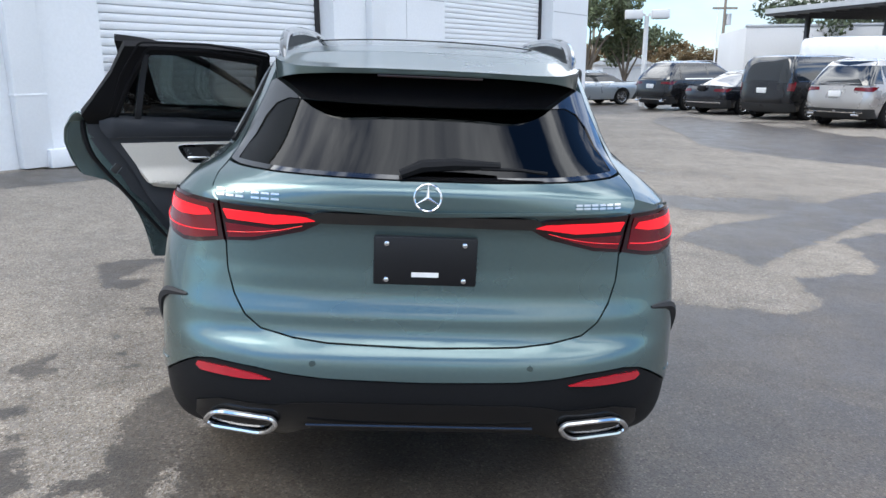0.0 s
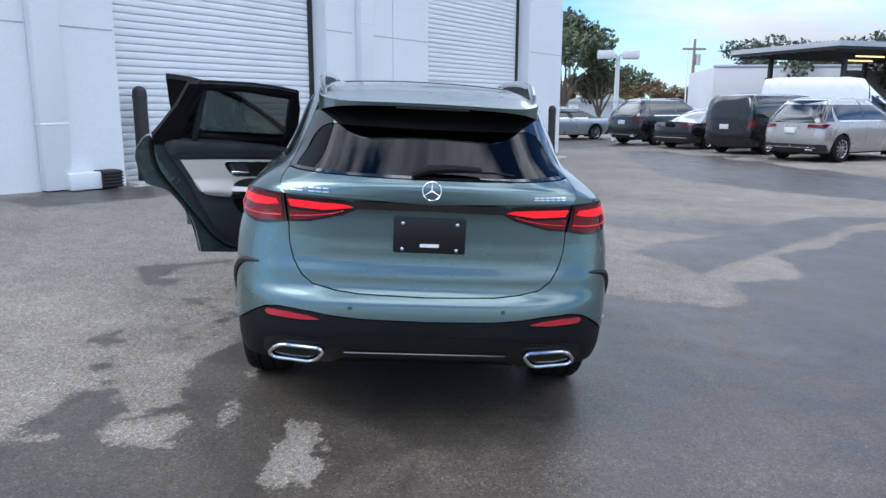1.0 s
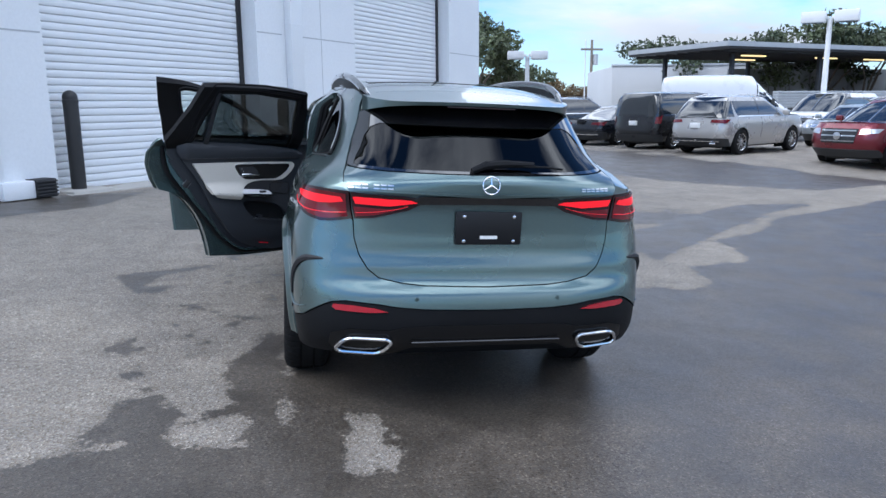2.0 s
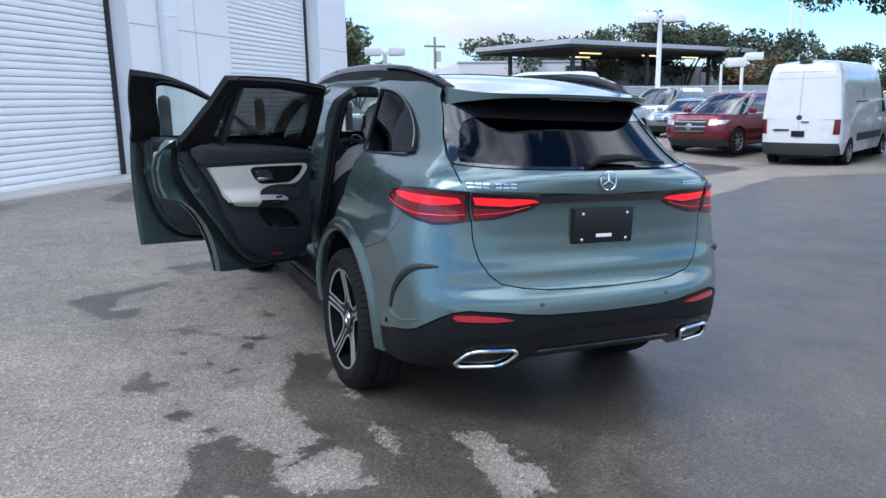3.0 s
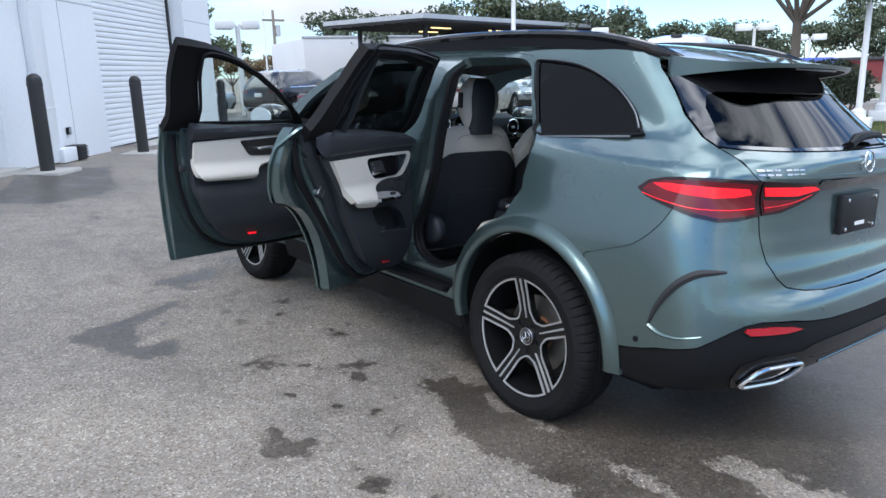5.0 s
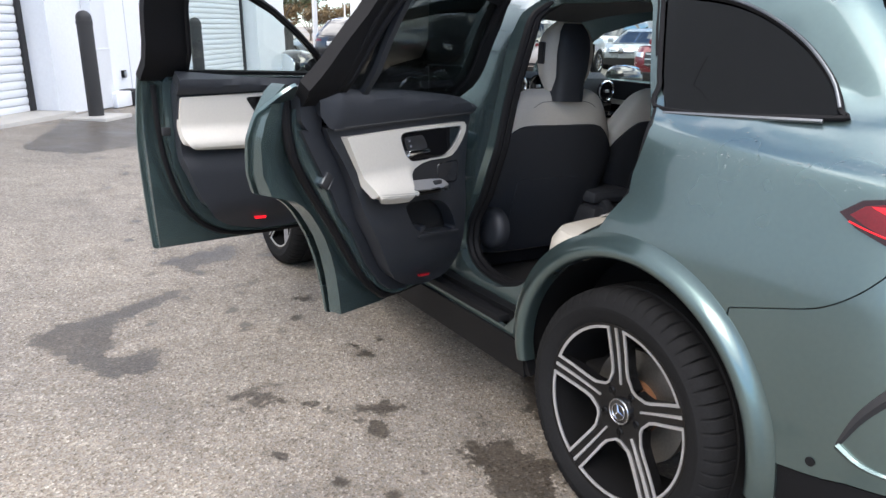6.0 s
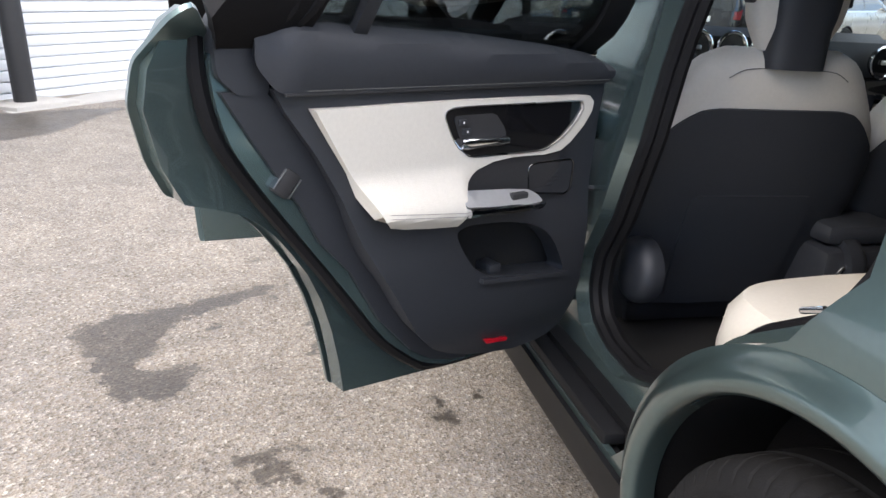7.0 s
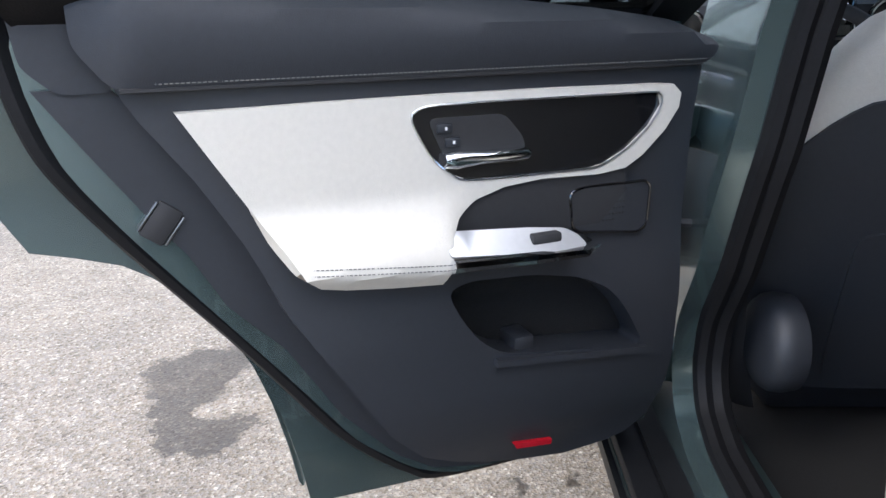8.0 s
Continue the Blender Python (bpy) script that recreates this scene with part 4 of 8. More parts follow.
for bx, bz in ((-0.12, 1.03), (0.12, 1.03), (-0.12, 0.915), (0.12, 0.915)):
    part("bolt", add_lathe(bmesh.new(), [(0.008, 0), (0.008, 0.004), (0.004, 0.006)], 10, Matrix.Translation((bx, yb - 0.0155, bz)) @ Matrix.Rotation(radians(90), 4, "X"), cap=True), CHROME, plate)
part("sticker", box_bm(-0.042, 0.042, yb - 0.0175, yb - 0.0150, 0.925, 0.940), WHITELABEL, plate, "small white label")
emb = Matrix.Translation((0, 0.078, 1.176)) @ Matrix.Rotation(radians(84), 4, "X")
bm = add_tube(bmesh.new(), [emb @ Vector((0.041 * math.cos(a), 0.041 * math.sin(a), 0.004)) for a in np.linspace(0, 2 * math.pi, 33)[:-1]], 0.0034, 6, loop=True)
for k in range(3):
    a = radians(90 + 120 * k)
    add_tube(bm, [emb @ Vector((r_ * math.cos(a), r_ * math.sin(a), 0.005)) for r_ in (0.0, 0.012, 0.039)], [0.0060, 0.0042, 0.0010], 6)
part("badge", bm, CHROME, tailgate, "round chrome badge")


def badge_bars(x0, x1, z0, z1, n, gap_at):
    step = (x1 - x0) / (n + 0.6)
    for k in range(n):
        a = x0 + step * (k + (0.6 if k >= gap_at else 0))
        for zb in (z0, z1 - 0.006):
            part("badge_bar", patch_bm([Q(a, zb), Q(a + step * 0.82, zb), Q(a + step * 0.82, zb + 0.006), Q(a, zb + 0.006)], H.pt, 0.05, (), 0.005, off=0.004), ALU, tailgate)


badge_bars(-0.650, -0.443, 1.146, 1.167, 6, 3)
badge_bars(0.46, 0.63, 1.148, 1.164, 6, 9)
# wiper
bm = add_tube(bmesh.new(), [(-0.085, 0.118, 1.238), (-0.02, 0.125, 1.264), (0.08, 0.130, 1.272), (0.22, 0.140, 1.270)], [0.015, 0.020, 0.019, 0.012], 8)
wiper = part("wiper", bm, CLAD, tailgate, "black rear wiper")
add = add_tube(bmesh.new(), [(0.16, 0.128, 1.262), (0.28, 0.140, 1.260), (0.37, 0.155, 1.250)], 0.006, 6)
part("wiper_blade", add, RUBBER, tailgate)

# lamps
OUTL = [Q(-0.645, 1.131), Q(-0.725, 1.134), P(0.28, 1.136), P(0.36, 1.133), P(0.41, 1.128), P(0.475, 1.112), P(0.512, 1.080), P(0.47, 1.055), P(0.376, 1.025), P(0.288, 0.997), P(0.234, 0.984), Q(-0.714, 0.988), Q(-0.629, 1.005)]
INL = [Q(-0.636, 1.129), Q(-0.45, 1.121), Q(-0.374, 1.116), Q(-0.30, 1.096), Q(-0.379, 1.052), Q(-0.45, 1.033), Q(-0.533, 1.012), Q(-0.619, 1.005)]
RED_O = [Q(-0.658, 1.121), Q(-0.73, 1.124), P(0.28, 1.126), P(0.36, 1.122), P(0.41, 1.117), P(0.465, 1.101), P(0.488, 1.078), P(0.455, 1.064), P(0.374, 1.037), P(0.286, 1.010), P(0.236, 0.997), Q(-0.716, 1.001), Q(-0.648, 1.014)]
RED_I = [Q(-0.622, 1.062), Q(-0.47, 1.056), Q(-0.41, 1.058), Q(-0.46, 1.043), Q(-0.533, 1.024), Q(-0.612, 1.016)]
GLOW_O = [Q(-0.680, 1.106), Q(-0.75, 1.109), P(0.31, 1.109), P(0.40, 1.108), P(0.452, 1.102), P(0.40, 1.084), P(0.335, 1.074), P(0.258, 1.067), Q(-0.72, 1.072), Q(-0.667, 1.083)]
GLOW_I = [Q(-0.626, 1.111), Q(-0.45, 1.107), Q(-0.37, 1.103), Q(-0.338, 1.090), Q(-0.466, 1.071), Q(-0.614, 1.077)]
LINE_O = [P(0.485, 1.069), P(0.44, 1.058), P(0.387, 1.047), P(0.302, 1.031), P(0.227, 1.028), Q(-0.70, 1.030), Q(-0.656, 1.034)]
LINE_I = [Q(-0.616, 1.034), Q(-0.53, 1.040), Q(-0.45, 1.052), Q(-0.38, 1.070)]


def skin_line(pts, off, r):
    """A thin bar along the skin, standing off it."""
    flat = np.array(spline(pts, 4))
    a, b = H.pt(flat[:, 0], flat[:, 1]), H.pt(flat[:, 0] + 1e-3, flat[:, 1])
    nor = np.cross(a - b, np.array([0, 0, 1.0]))
    nor /= np.linalg.norm(nor, axis=1)[:, None]
    nor *= np.where((nor * (a - np.array([0, 2.0, 1.05]))).sum(1) < 0, -1, 1)[:, None]
    return add_tube(bmesh.new(), [tuple(q) for q in a + off * nor], r, 6)


for m_, fl in ((lambda q: q, False), (mirror, True)):
    lamp = part("tail_lamp", patch_bm(m_(OUTL), H.pt, 0.03, (), 0.02, off=0.009), LAMPDARK, car, "smoked red tail lamp")
    part("lens", patch_bm(m_(RED_O), H.pt, 0.03, (), 0.006, off=0.0115), LAMPRED, lamp, "clear red lens")
    part("light_bar", patch_bm(m_(GLOW_O), H.pt, 0.03, (), 0.006, off=0.0135), LAMPGLOW, lamp, "lit red bar")
    part("light_line", skin_line(m_(LINE_O), 0.012, 0.0017), LAMPGLOW, lamp, "thin lit red line")
    lamp = part("tailgate_lamp", patch_bm(m_(INL), H.pt, 0.03, (), 0.02, off=0.009), LAMPDARK, tailgate, "smoked red tail lamp")
    part("lens", patch_bm(m_(RED_I), H.pt, 0.03, (), 0.006, off=0.0115), LAMPRED, lamp, "clear red lens")
    part("light_bar", patch_bm(m_(GLOW_I), H.pt, 0.03, (), 0.006, off=0.0135), LAMPGLOW, lamp, "lit red bar")
    part("light_line", skin_line(m_(LINE_I), 0.012, 0.0010), LAMPGLOW, lamp, "thin lit red line")

# bumper
CLADTOP = [(0, 0.603), (-0.30, 0.608), (-0.42, 0.617), (-0.52, 0.630), (-0.66, 0.638), (-0.72, 0.628), (-0.755, 0.612)]
CLADSIDE = [(0.171, 0.579), (0.22, 0.541), (0.29, 0.522), (0.364, 0.509), (0.47, 0.480), (0.545, 0.468)]
left_up = ([P(*c) for c in [(0.562, 0.48), (0.575, 0.58), (0.627, 0.69), (0.664, 0.745), (0.698, 0.785)] + [(y - 0.001, z - 0.0012) for y, z in SEAM] + [(0.30, 1.000)]]
           + [Q(*c) for c in ((-0.768, 0.986), (-0.715, 0.988), (-0.634, 1.004), (-0.628, 0.995), (-0.622, 0.910), (-0.601, 0.838), (-0.562, 0.777), (-0.511, 0.738), (-0.41, 0.717), (-0.30, 0.707), (0, 0.701))])
bump_poly = left_up + mirror(left_up[:-1])[::-1] + mirror([P(*c) for c in CLADSIDE[::-1]]) + [Q(-x, z) for x, z in CLADTOP[::-1]] + [Q(x, z) for x, z in CLADTOP[1:]] + [P(*c) for c in CLADSIDE]
bumper = part("bumper", patch_bm(bump_poly, H.pt, 0.015, (), 0.02), PAINT, car)
dark_low = [Q(0, 0.415), Q(-0.37, 0.405), Q(-0.45, 0.365), Q(-0.70, 0.358), P(0.25, 0.352), P(0.50, 0.345), P(0.545, 0.40), P(0.548, 0.462)]
up_line = [P(*c) for c in CLADSIDE[::-1]] + [Q(*c) for c in CLADTOP[::-1]]
up_line = [(a, b - 0.006) for a, b in up_line]
cl_poly = dark_low + up_line + mirror(up_line[:-1])[::-1] + mirror(dark_low[1:])[::-1]
part("bumper_cladding", patch_bm(cl_poly, H.pt, 0.04, (), 0.03, off=-0.006), CLAD, bumper, "matt black lower bumper")
dif = [(0, 0.422), (-0.36, 0.415), (-0.44, 0.372), (-0.70, 0.372), (-0.735, 0.42), (-0.725, 0.478), (-0.64, 0.505), (-0.46, 0.505), (-0.40, 0.520), (-0.30, 0.528), (0, 0.530)]
part("diffuser", patch_bm(both(dif), H.pt, 0.04, (), 0.02, off=0.002), RIMBLACK, bumper, "gloss black diffuser")
line = spline([(x, 0.012, 0.449) for x in np.linspace(-0.36, 0.36, 9)], 3)
part("diffuser_line", add_tube(bmesh.new(), line, 0.005, 6), PIANO, bumper)
for sgn in (1, -1):
    refl = [(-0.722, 0.603), (-0.713, 0.616), (-0.62, 0.616), (-0.525, 0.607), (-0.470, 0.593), (-0.548, 0.587), (-0.62, 0.588), (-0.704, 0.590)]
    part("reflector", patch_bm([Q(sgn * x, z) for x, z in refl], H.pt, 0.03, (), 0.012, off=0.003), REFLRED, bumper, "red reflector")
    ex = [(-0.705, 0.398), (-0.672, 0.448), (-0.635, 0.464), (-0.470, 0.464), (-0.452, 0.445), (-0.480, 0.400), (-0.515, 0.378), (-0.680, 0.380)]
    loop_pts = []
    for x, z in rounded(ex, 0.03, 3):
        yy = float(H.pt(*[np.array([v]) for v in Q(x, z)])[0][1])
        loop_pts.append((sgn * x, yy - 0.016, z))
    ext = part("exhaust_trim", add_tube(bmesh.new(), loop_pts, 0.009, 8, loop=True), CHROME, bumper, "chrome exhaust trim")
    bm = bmesh.new()
    add_rings(bm, [[(x, y + 0.004, z) for x, y, z in loop_pts], [(x * 0.98, y + 0.14, z) for x, y, z in loop_pts]], cap=False)
    add_rings(bm, [[(x * 0.98, y + 0.135, z) for x, y, z in loop_pts], [(x * 0.98, y + 0.14, z) for x, y, z in loop_pts]])
    part("exhaust_outlet", bm, LINERFELT, bumper, "dark exhaust outlet")
    # curved air slit on the bumper corner
    slit = spline([(0.396, 0.590), (0.361, 0.676), (0.306, 0.758), (0.254, 0.801), (0.215, 0.811), (0.185, 0.813)], 5)
    pq = [H.at_y(y, z, sgn > 0) for y, z in slit]
    pts = H.pt([a for a, _ in pq], [b for _, b in pq])
    rr = [0.005 + 0.012 * math.sin(math.pi * k / (len(slit) - 1)) for k in range(len(slit))]
    part("corner_slit", add_tube(bmesh.new(), [tuple(q) for q in pts], rr, 6), SEALBLACK, bumper, "black corner slit")
    lowl = spline([(0.396, 0.590), (0.345, 0.567), (0.28, 0.565), (0.21, 0.582)], 4)
    pq = [H.at_y(y, z, sgn > 0) for y, z in lowl]
    pts = H.pt([a for a, _ in pq], [b for _, b in pq])
    part("corner_edge", add_tube(bmesh.new(), [tuple(q) for q in pts], [0.010 - 0.0005 * k for k in range(len(lowl))], 6), PAINT, bumper)
    for y, z in ((0.445, 0.520),):
        q = H.pt(*[np.array([v]) for v in H.at_y(y, z, sgn > 0)])[0]
        part("parking_sensor", add_lathe(bmesh.new(), [(0.011, 0), (0.011, 0.004), (0.006, 0.005)], 14, Matrix.Translation(q) @ Matrix.Rotation(radians(-90 * sgn), 4, "Y"), cap=True), CLAD, bumper)
for x, z in ((-0.34, 0.652), (0.34, 0.652)):
    q = H.pt(*[np.array([v]) for v in Q(x, z)])[0]
    part("parking_sensor", add_lathe(bmesh.new(), [(0.011, 0), (0.0105, 0.0016), (0.006, 0.002)], 14, Matrix.Translation(q) @ Matrix.Rotation(radians(90), 4, "X"), cap=True), PAINT, bumper)

# rain beads left on the shoulder
DROP = material("water_bead", (0.17, 0.19, 0.19), 0.12, vary=0.05, coat=1.0, rough_vary=0.01)
drng = np.random.RandomState(7)
bm = bmesh.new()
for k in range(190):
    yy, zz = drng.uniform(0.45, 1.065), drng.uniform(1.12, 1.214)
    r = 0.0009 + 0.0012 * drng.rand() ** 2
    q = H.pt(*[np.array([v]) for v in P(yy, zz)])[0]
    add_lathe(bm, [(r, 0.0), (r * 0.85, r * 0.35), (r * 0.3, r * 0.55)], 7, Matrix.Translation(q) @ Matrix.Rotation(radians(-35), 4, "Y"), cap=True)
tagged(part("water_beads", bm, DROP, car, "scattered rain beads"), kind="stuff")

# roof, spoiler, rails, windscreen, bonnet
roof_poly = [(-0.530, 0.66), (-0.575, 1.0), (-0.60, 1.4), (-0.60, 2.2), (-0.585, 2.7), (-0.56, 3.04), (0.56, 3.04), (0.585, 2.7), (0.60, 2.2), (0.60, 1.4), (0.575, 1.0), (0.530, 0.66)]
part("roof_panel", patch_bm(roof_poly, roof_surf, 0.08, (), 0.02), PAINT, car)
part("sunroof", patch_bm(rounded([(-0.46, 1.15), (-0.46, 2.85), (0.46, 2.85), (0.46, 1.15)], 0.05), roof_surf, 0.1, (), 0.008, off=0.003), PIANO, car, "black glass sunroof")
LIP = [(-0.548, 0.632, 1.482), (-0.515, 0.530, 1.497), (-0.44, 0.405, 1.513), (-0.33, 0.335, 1.523), (-0.17, 0.310, 1.528), (0, 0.304, 1.529)]   # rear edge of the spoiler and its lower line
LIP = LIP + [(-x, y, z) for x, y, z in LIP[-2::-1]]
spo = [(-0.530, 0.656)] + [(x, y) for x, y, _ in LIP] + [(0.530, 0.656)]
spoiler = part("spoiler", patch_bm(spo, roof_surf, 0.04, (), 0.010), PAINT, car, "body-coloured roof spoiler")
line = np.array(spline(LIP, 4))
top_z = roof_surf(line[:, 0], line[:, 1])[:, 2]
part("spoiler_lip", add_rings(bmesh.new(), [[(x, y - 0.001, zt + 0.001), (x, y + 0.006, zb), (x * 0.985, y + 0.022, zb), (x * 0.985, y + 0.024, zt - 0.004)] for (x, y, zb), zt in zip(line, top_z)]), PAINT, spoiler)
bm = bmesh.new()
under = [[(x * 0.985, y + 0.018, zb + 0.003), (x * 0.96, 0.5 * (y + 0.02 + max(yg, y + 0.06)), zb + 0.012), (x * 0.94, max(yg, y + 0.06), min(zb + 0.02, 1.54))] for (x, y, zb), yg in zip(line, np.interp(np.abs(line[:, 0]), [0, 0.3, 0.55], [0.46, 0.49, 0.64]))]
add_rings(bm, under, closed_ring=False, cap=False)
part("spoiler_underside", bm, CLAD, spoiler, "matt black spoiler underside")
part("brake_lamp", box_bm(-0.17, 0.17, 0.322, 0.336, 1.518, 1.527, 0.002), LAMPDARK, spoiler, "dark red upper brake lamp")
for s in (-1, 1):
    pts = spline([(s * 0.512, 0.60, 1.556), (s * 0.532, 0.70, 1.586), (s * 0.552, 0.84, 1.621), (s * 0.572, 1.05, 1.653), (s * 0.588, 1.5, 1.674), (s * 0.590, 2.1, 1.668), (s * 0.580, 2.6, 1.628), (s * 0.565, 2.95, 1.566)], 5)
    part("roof_rail", add_tube(bmesh.new(), pts, [0.017 * min(1.0, 0.35 + 0.65 * min(k, len(pts) - 1 - k) / 6) for k in range(len(pts))], 8, flat=1.2), PIANO, car, "gloss black roof rail")
    foot = [(p, float(roof_surf(p[0], p[1])[2])) for p in pts[3:-3]]
    part("rail_base", add_rings(bmesh.new(), [[(p[0] - 0.011, p[1], zr - 0.012), (p[0] + 0.011, p[1], zr - 0.012), (p[0] + 0.009, p[1], max(p[2], zr)), (p[0] - 0.009, p[1], max(p[2], zr))] for p, zr in foot]), CLAD, car, "black rail base")
wind = lambda a, b: np.stack([a * (0.55 + 0.14 * b), 3.03 + 0.74 * b, 1.55 - 0.43 * b + 0.03 * np.sin(math.pi * b)], -1)
part("windscreen", patch_bm([(-1, 0), (-1, 1), (1, 1), (1, 0)], wind, 0.15, (), 0.006), CLEAR, car, "clear windscreen")
part("bonnet", patch_bm([(-0.80, 3.74), (-0.80, 4.35), (-0.55, 4.60), (0.55, 4.60), (0.80, 4.35), (0.80, 3.74)], lambda x, y: np.stack([x, y, 1.12 - 0.13 * (y - 3.74) - 0.05 * (x / 0.8) ** 4], -1), 0.12, (), 0.02), PAINT, car)
ft = [P(4.36, 0.32), P(4.36, 1.0), H.at_xf(-0.55, 1.0), H.at_xf(-0.1, 1.0)]
fb = [H.at_xf(-0.1, 0.30), H.at_xf(-0.5, 0.30)]
for m_, fl in ((lambda q: q, False), (mirror, True)):
    part("front_bumper", patch_bm(m_(ft + fb), H.pt, 0.12, (), 0.02), PAINT, car)
part("grille", box_bm(-0.12, 0.12, 4.62, 4.69, 0.32, 1.0, 0.02), PIANO, car)
part("underbody", box_bm(-0.64, 0.64, 0.50, 4.4, 0.21, 0.34, 0.03), CLAD, car, "black underbody")
part("floor_pan", box_bm(-0.80, 0.80, 0.45, 3.5, 0.341, 0.40, 0.01), CARPET, car, "black carpeted floor")


# ---- wheels ----
def make_wheel(x, y, left):
    m = Matrix.Translation((x, y, 0.362)) @ Matrix.Rotation(radians(-90 if left else 90), 4, "Y")
    seg = 600
    prof = [(0.268, -0.105, 0), (0.278, -0.118, 0), (0.315, -0.122, 0), (0.350, -0.112, 0), (0.366, -0.092, 1), (0.370, -0.070, 0), (0.370, -0.042, 0), (0.362, -0.040, 0), (0.362, -0.032, 0), (0.371, -0.030, 0),
            (0.371, 0.028, 0), (0.363, 0.030, 0), (0.363, 0.038, 0), (0.370, 0.040, 0), (0.370, 0.068, 1), (0.366, 0.092, 1), (0.352, 0.111, 1), (0.334, 0.119, 0), (0.322, 0.122, 0), (0.319, 0.1245, 0), (0.308, 0.1245, 0), (0.305, 0.1225, 0), (0.286, 0.120, 0), (0.274, 0.112, 0), (0.268, 0.105, 0)]
    rings = [[(max(r - (0.010 if f and k % 10 == 0 else 0), 0.2) * math.cos(2 * math.pi * k / seg), r * math.sin(2 * math.pi * k / seg) if not (f and k % 10 == 0) else (r - 0.010) * math.sin(2 * math.pi * k / seg), h) for k in range(seg)] for r, h, f in prof]
    bm = add_rings(bmesh.new(), rings, cap=False)
    wheel = part("wheel", bm, TYRE, car, "black tyre on a two-tone alloy wheel")
    wheel.matrix_local = m
    part("rim_barrel", add_lathe(bmesh.new(), [(0.270, 0.108), (0.262, 0.098), (0.254, 0.04), (0.250, -0.10), (0.264, -0.108)], 64), LINERFELT, wheel, "black rim barrel")
    part("rim_flange", add_lathe(bmesh.new(), [(0.262, 0.100), (0.264, 0.109), (0.272, 0.111), (0.276, 0.106)], 96), RIMBLACK, wheel, "black rim flange")
    face = lambda x, y: np.stack([x, y, 0.070 + 0.036 * np.clip(np.hypot(x, y) / 0.262, 0, 1.2) ** 1.6], -1)
    R1, HW = 0.2635, 0.0265   # rim line and half the width of a spoke

    def window(a0, inset):
        """The outline between two spokes, drawn in by inset: rim arc, straight sides and a rounded root."""
        mid, pts = a0 + radians(36), []
        r1, hw = R1 - inset, HW + inset
        d = math.asin(hw / r1)
        for t in np.linspace(a0 + d, a0 + radians(72) - d, 13):
            pts.append((r1 * math.cos(t), r1 * math.sin(t)))
        side = [(0.20, hw - 0.001), (0.135, hw - 0.003), (0.113, hw - 0.001), (0.101, hw + 0.005)]
        for r, w in side:
            c, s_ = math.cos(a0 + radians(72)), math.sin(a0 + radians(72))
            pts.append((r * c + w * s_, r * s_ - w * c))
        k = 0.088 + inset * 0.9
        pts.append((k * math.cos(mid + 0.10), k * math.sin(mid + 0.10)))
        pts.append((k * math.cos(mid - 0.10), k * math.sin(mid - 0.10)))
        for r, w in side[::-1]:
            c, s_ = math.cos(a0), math.sin(a0)
            pts.append((r * c - w * s_, r * s_ + w * c))
        return pts

    for k in range(5):
        t = radians(6 + 72 * k)
        out = window(t, 0.0)
        part("spoke_face", patch_bm(out, face, 0.03, [window(t, 0.0085)], 0.005, off=0.003), SATIN, wheel, "machined spoke edge")
        c, s_ = math.cos(t), math.sin(t)
        turn = lambda r, w: (r * c - w * s_, r * s_ + w * c)
        part("spoke_line", patch_bm([turn(r, w) for r, w in ((0.084, -0.003), (0.262, -0.0048), (0.262, 0.0048), (0.084, 0.003))], face, 0.03, (), 0.005, off=0.003), SATIN, wheel, "machined spoke line")
        side = [(0.264, 0.0295), (0.20, 0.0305), (0.135, 0.0290), (0.113, 0.0310), (0.101, 0.036)]
        r0 = 0.093
        root = [(r0 * math.cos(a), r0 * math.sin(a)) for a in (radians(34), radians(-34))]
        body = [turn(r, w) for r, w in side] + [turn(*root[0]), turn(0.03, 0.02), turn(0.03, -0.02), turn(*root[1])] + [turn(r, -w) for r, w in side[::-1]]
        part("spoke", patch_bm(body, face, 0.03, (), 0.034, off=-0.002), RIMBLACK, wheel, "gloss black spoke")
    part("hub", add_lathe(bmesh.new(), [(0.050, 0.04), (0.050, 0.066), (0.042, 0.070), (0.040, 0.078), (0.034, 0.081), (0.002, 0.082)], 32, cap=True), PIANO, wheel, "gloss black hub cap")
    part("hub_ring", add_tube(bmesh.new(), [(0.037 * math.cos(a), 0.037 * math.sin(a), 0.081) for a in np.linspace(0, 2 * math.pi, 33)[:-1]], 0.0022, 6, loop=True), ALU, wheel)
    bm = add_tube(bmesh.new(), [(0.024 * math.cos(a), 0.024 * math.sin(a), 0.083) for a in np.linspace(0, 2 * math.pi, 25)[:-1]], 0.0014, 6, loop=True)
    for k in range(3):
        a = radians(20 + 120 * k)
        add_tube(bm, [(0, 0, 0.083), (0.024 * math.cos(a), 0.024 * math.sin(a), 0.083)], [0.0035, 0.0008], 6)
    part("hub_badge", bm, CHROME, wheel, "round chrome badge")
    for k in range(5):
        t = radians(42 + 72 * k)
        part("wheel_bolt", add_lathe(bmesh.new(), [(0.013, 0.03), (0.013, 0.062), (0.010, 0.064), (0.008, 0.056)], 10, Matrix.Translation((0.066 * math.cos(t), 0.066 * math.sin(t), 0.012)), cap=True), RIMBLACK, wheel)
    part("brake_disc", add_lathe(bmesh.new(), [(0.08, 0.0), (0.172, 0.0), (0.172, -0.02), (0.08, -0.02)], 40), BRAKE, wheel, "bare steel brake disc")
    part("brake_hub", add_lathe(bmesh.new(), [(0.02, 0.02), (0.082, 0.02), (0.084, -0.02)], 32, cap=True), RUST, wheel, "rust-brown brake hub")
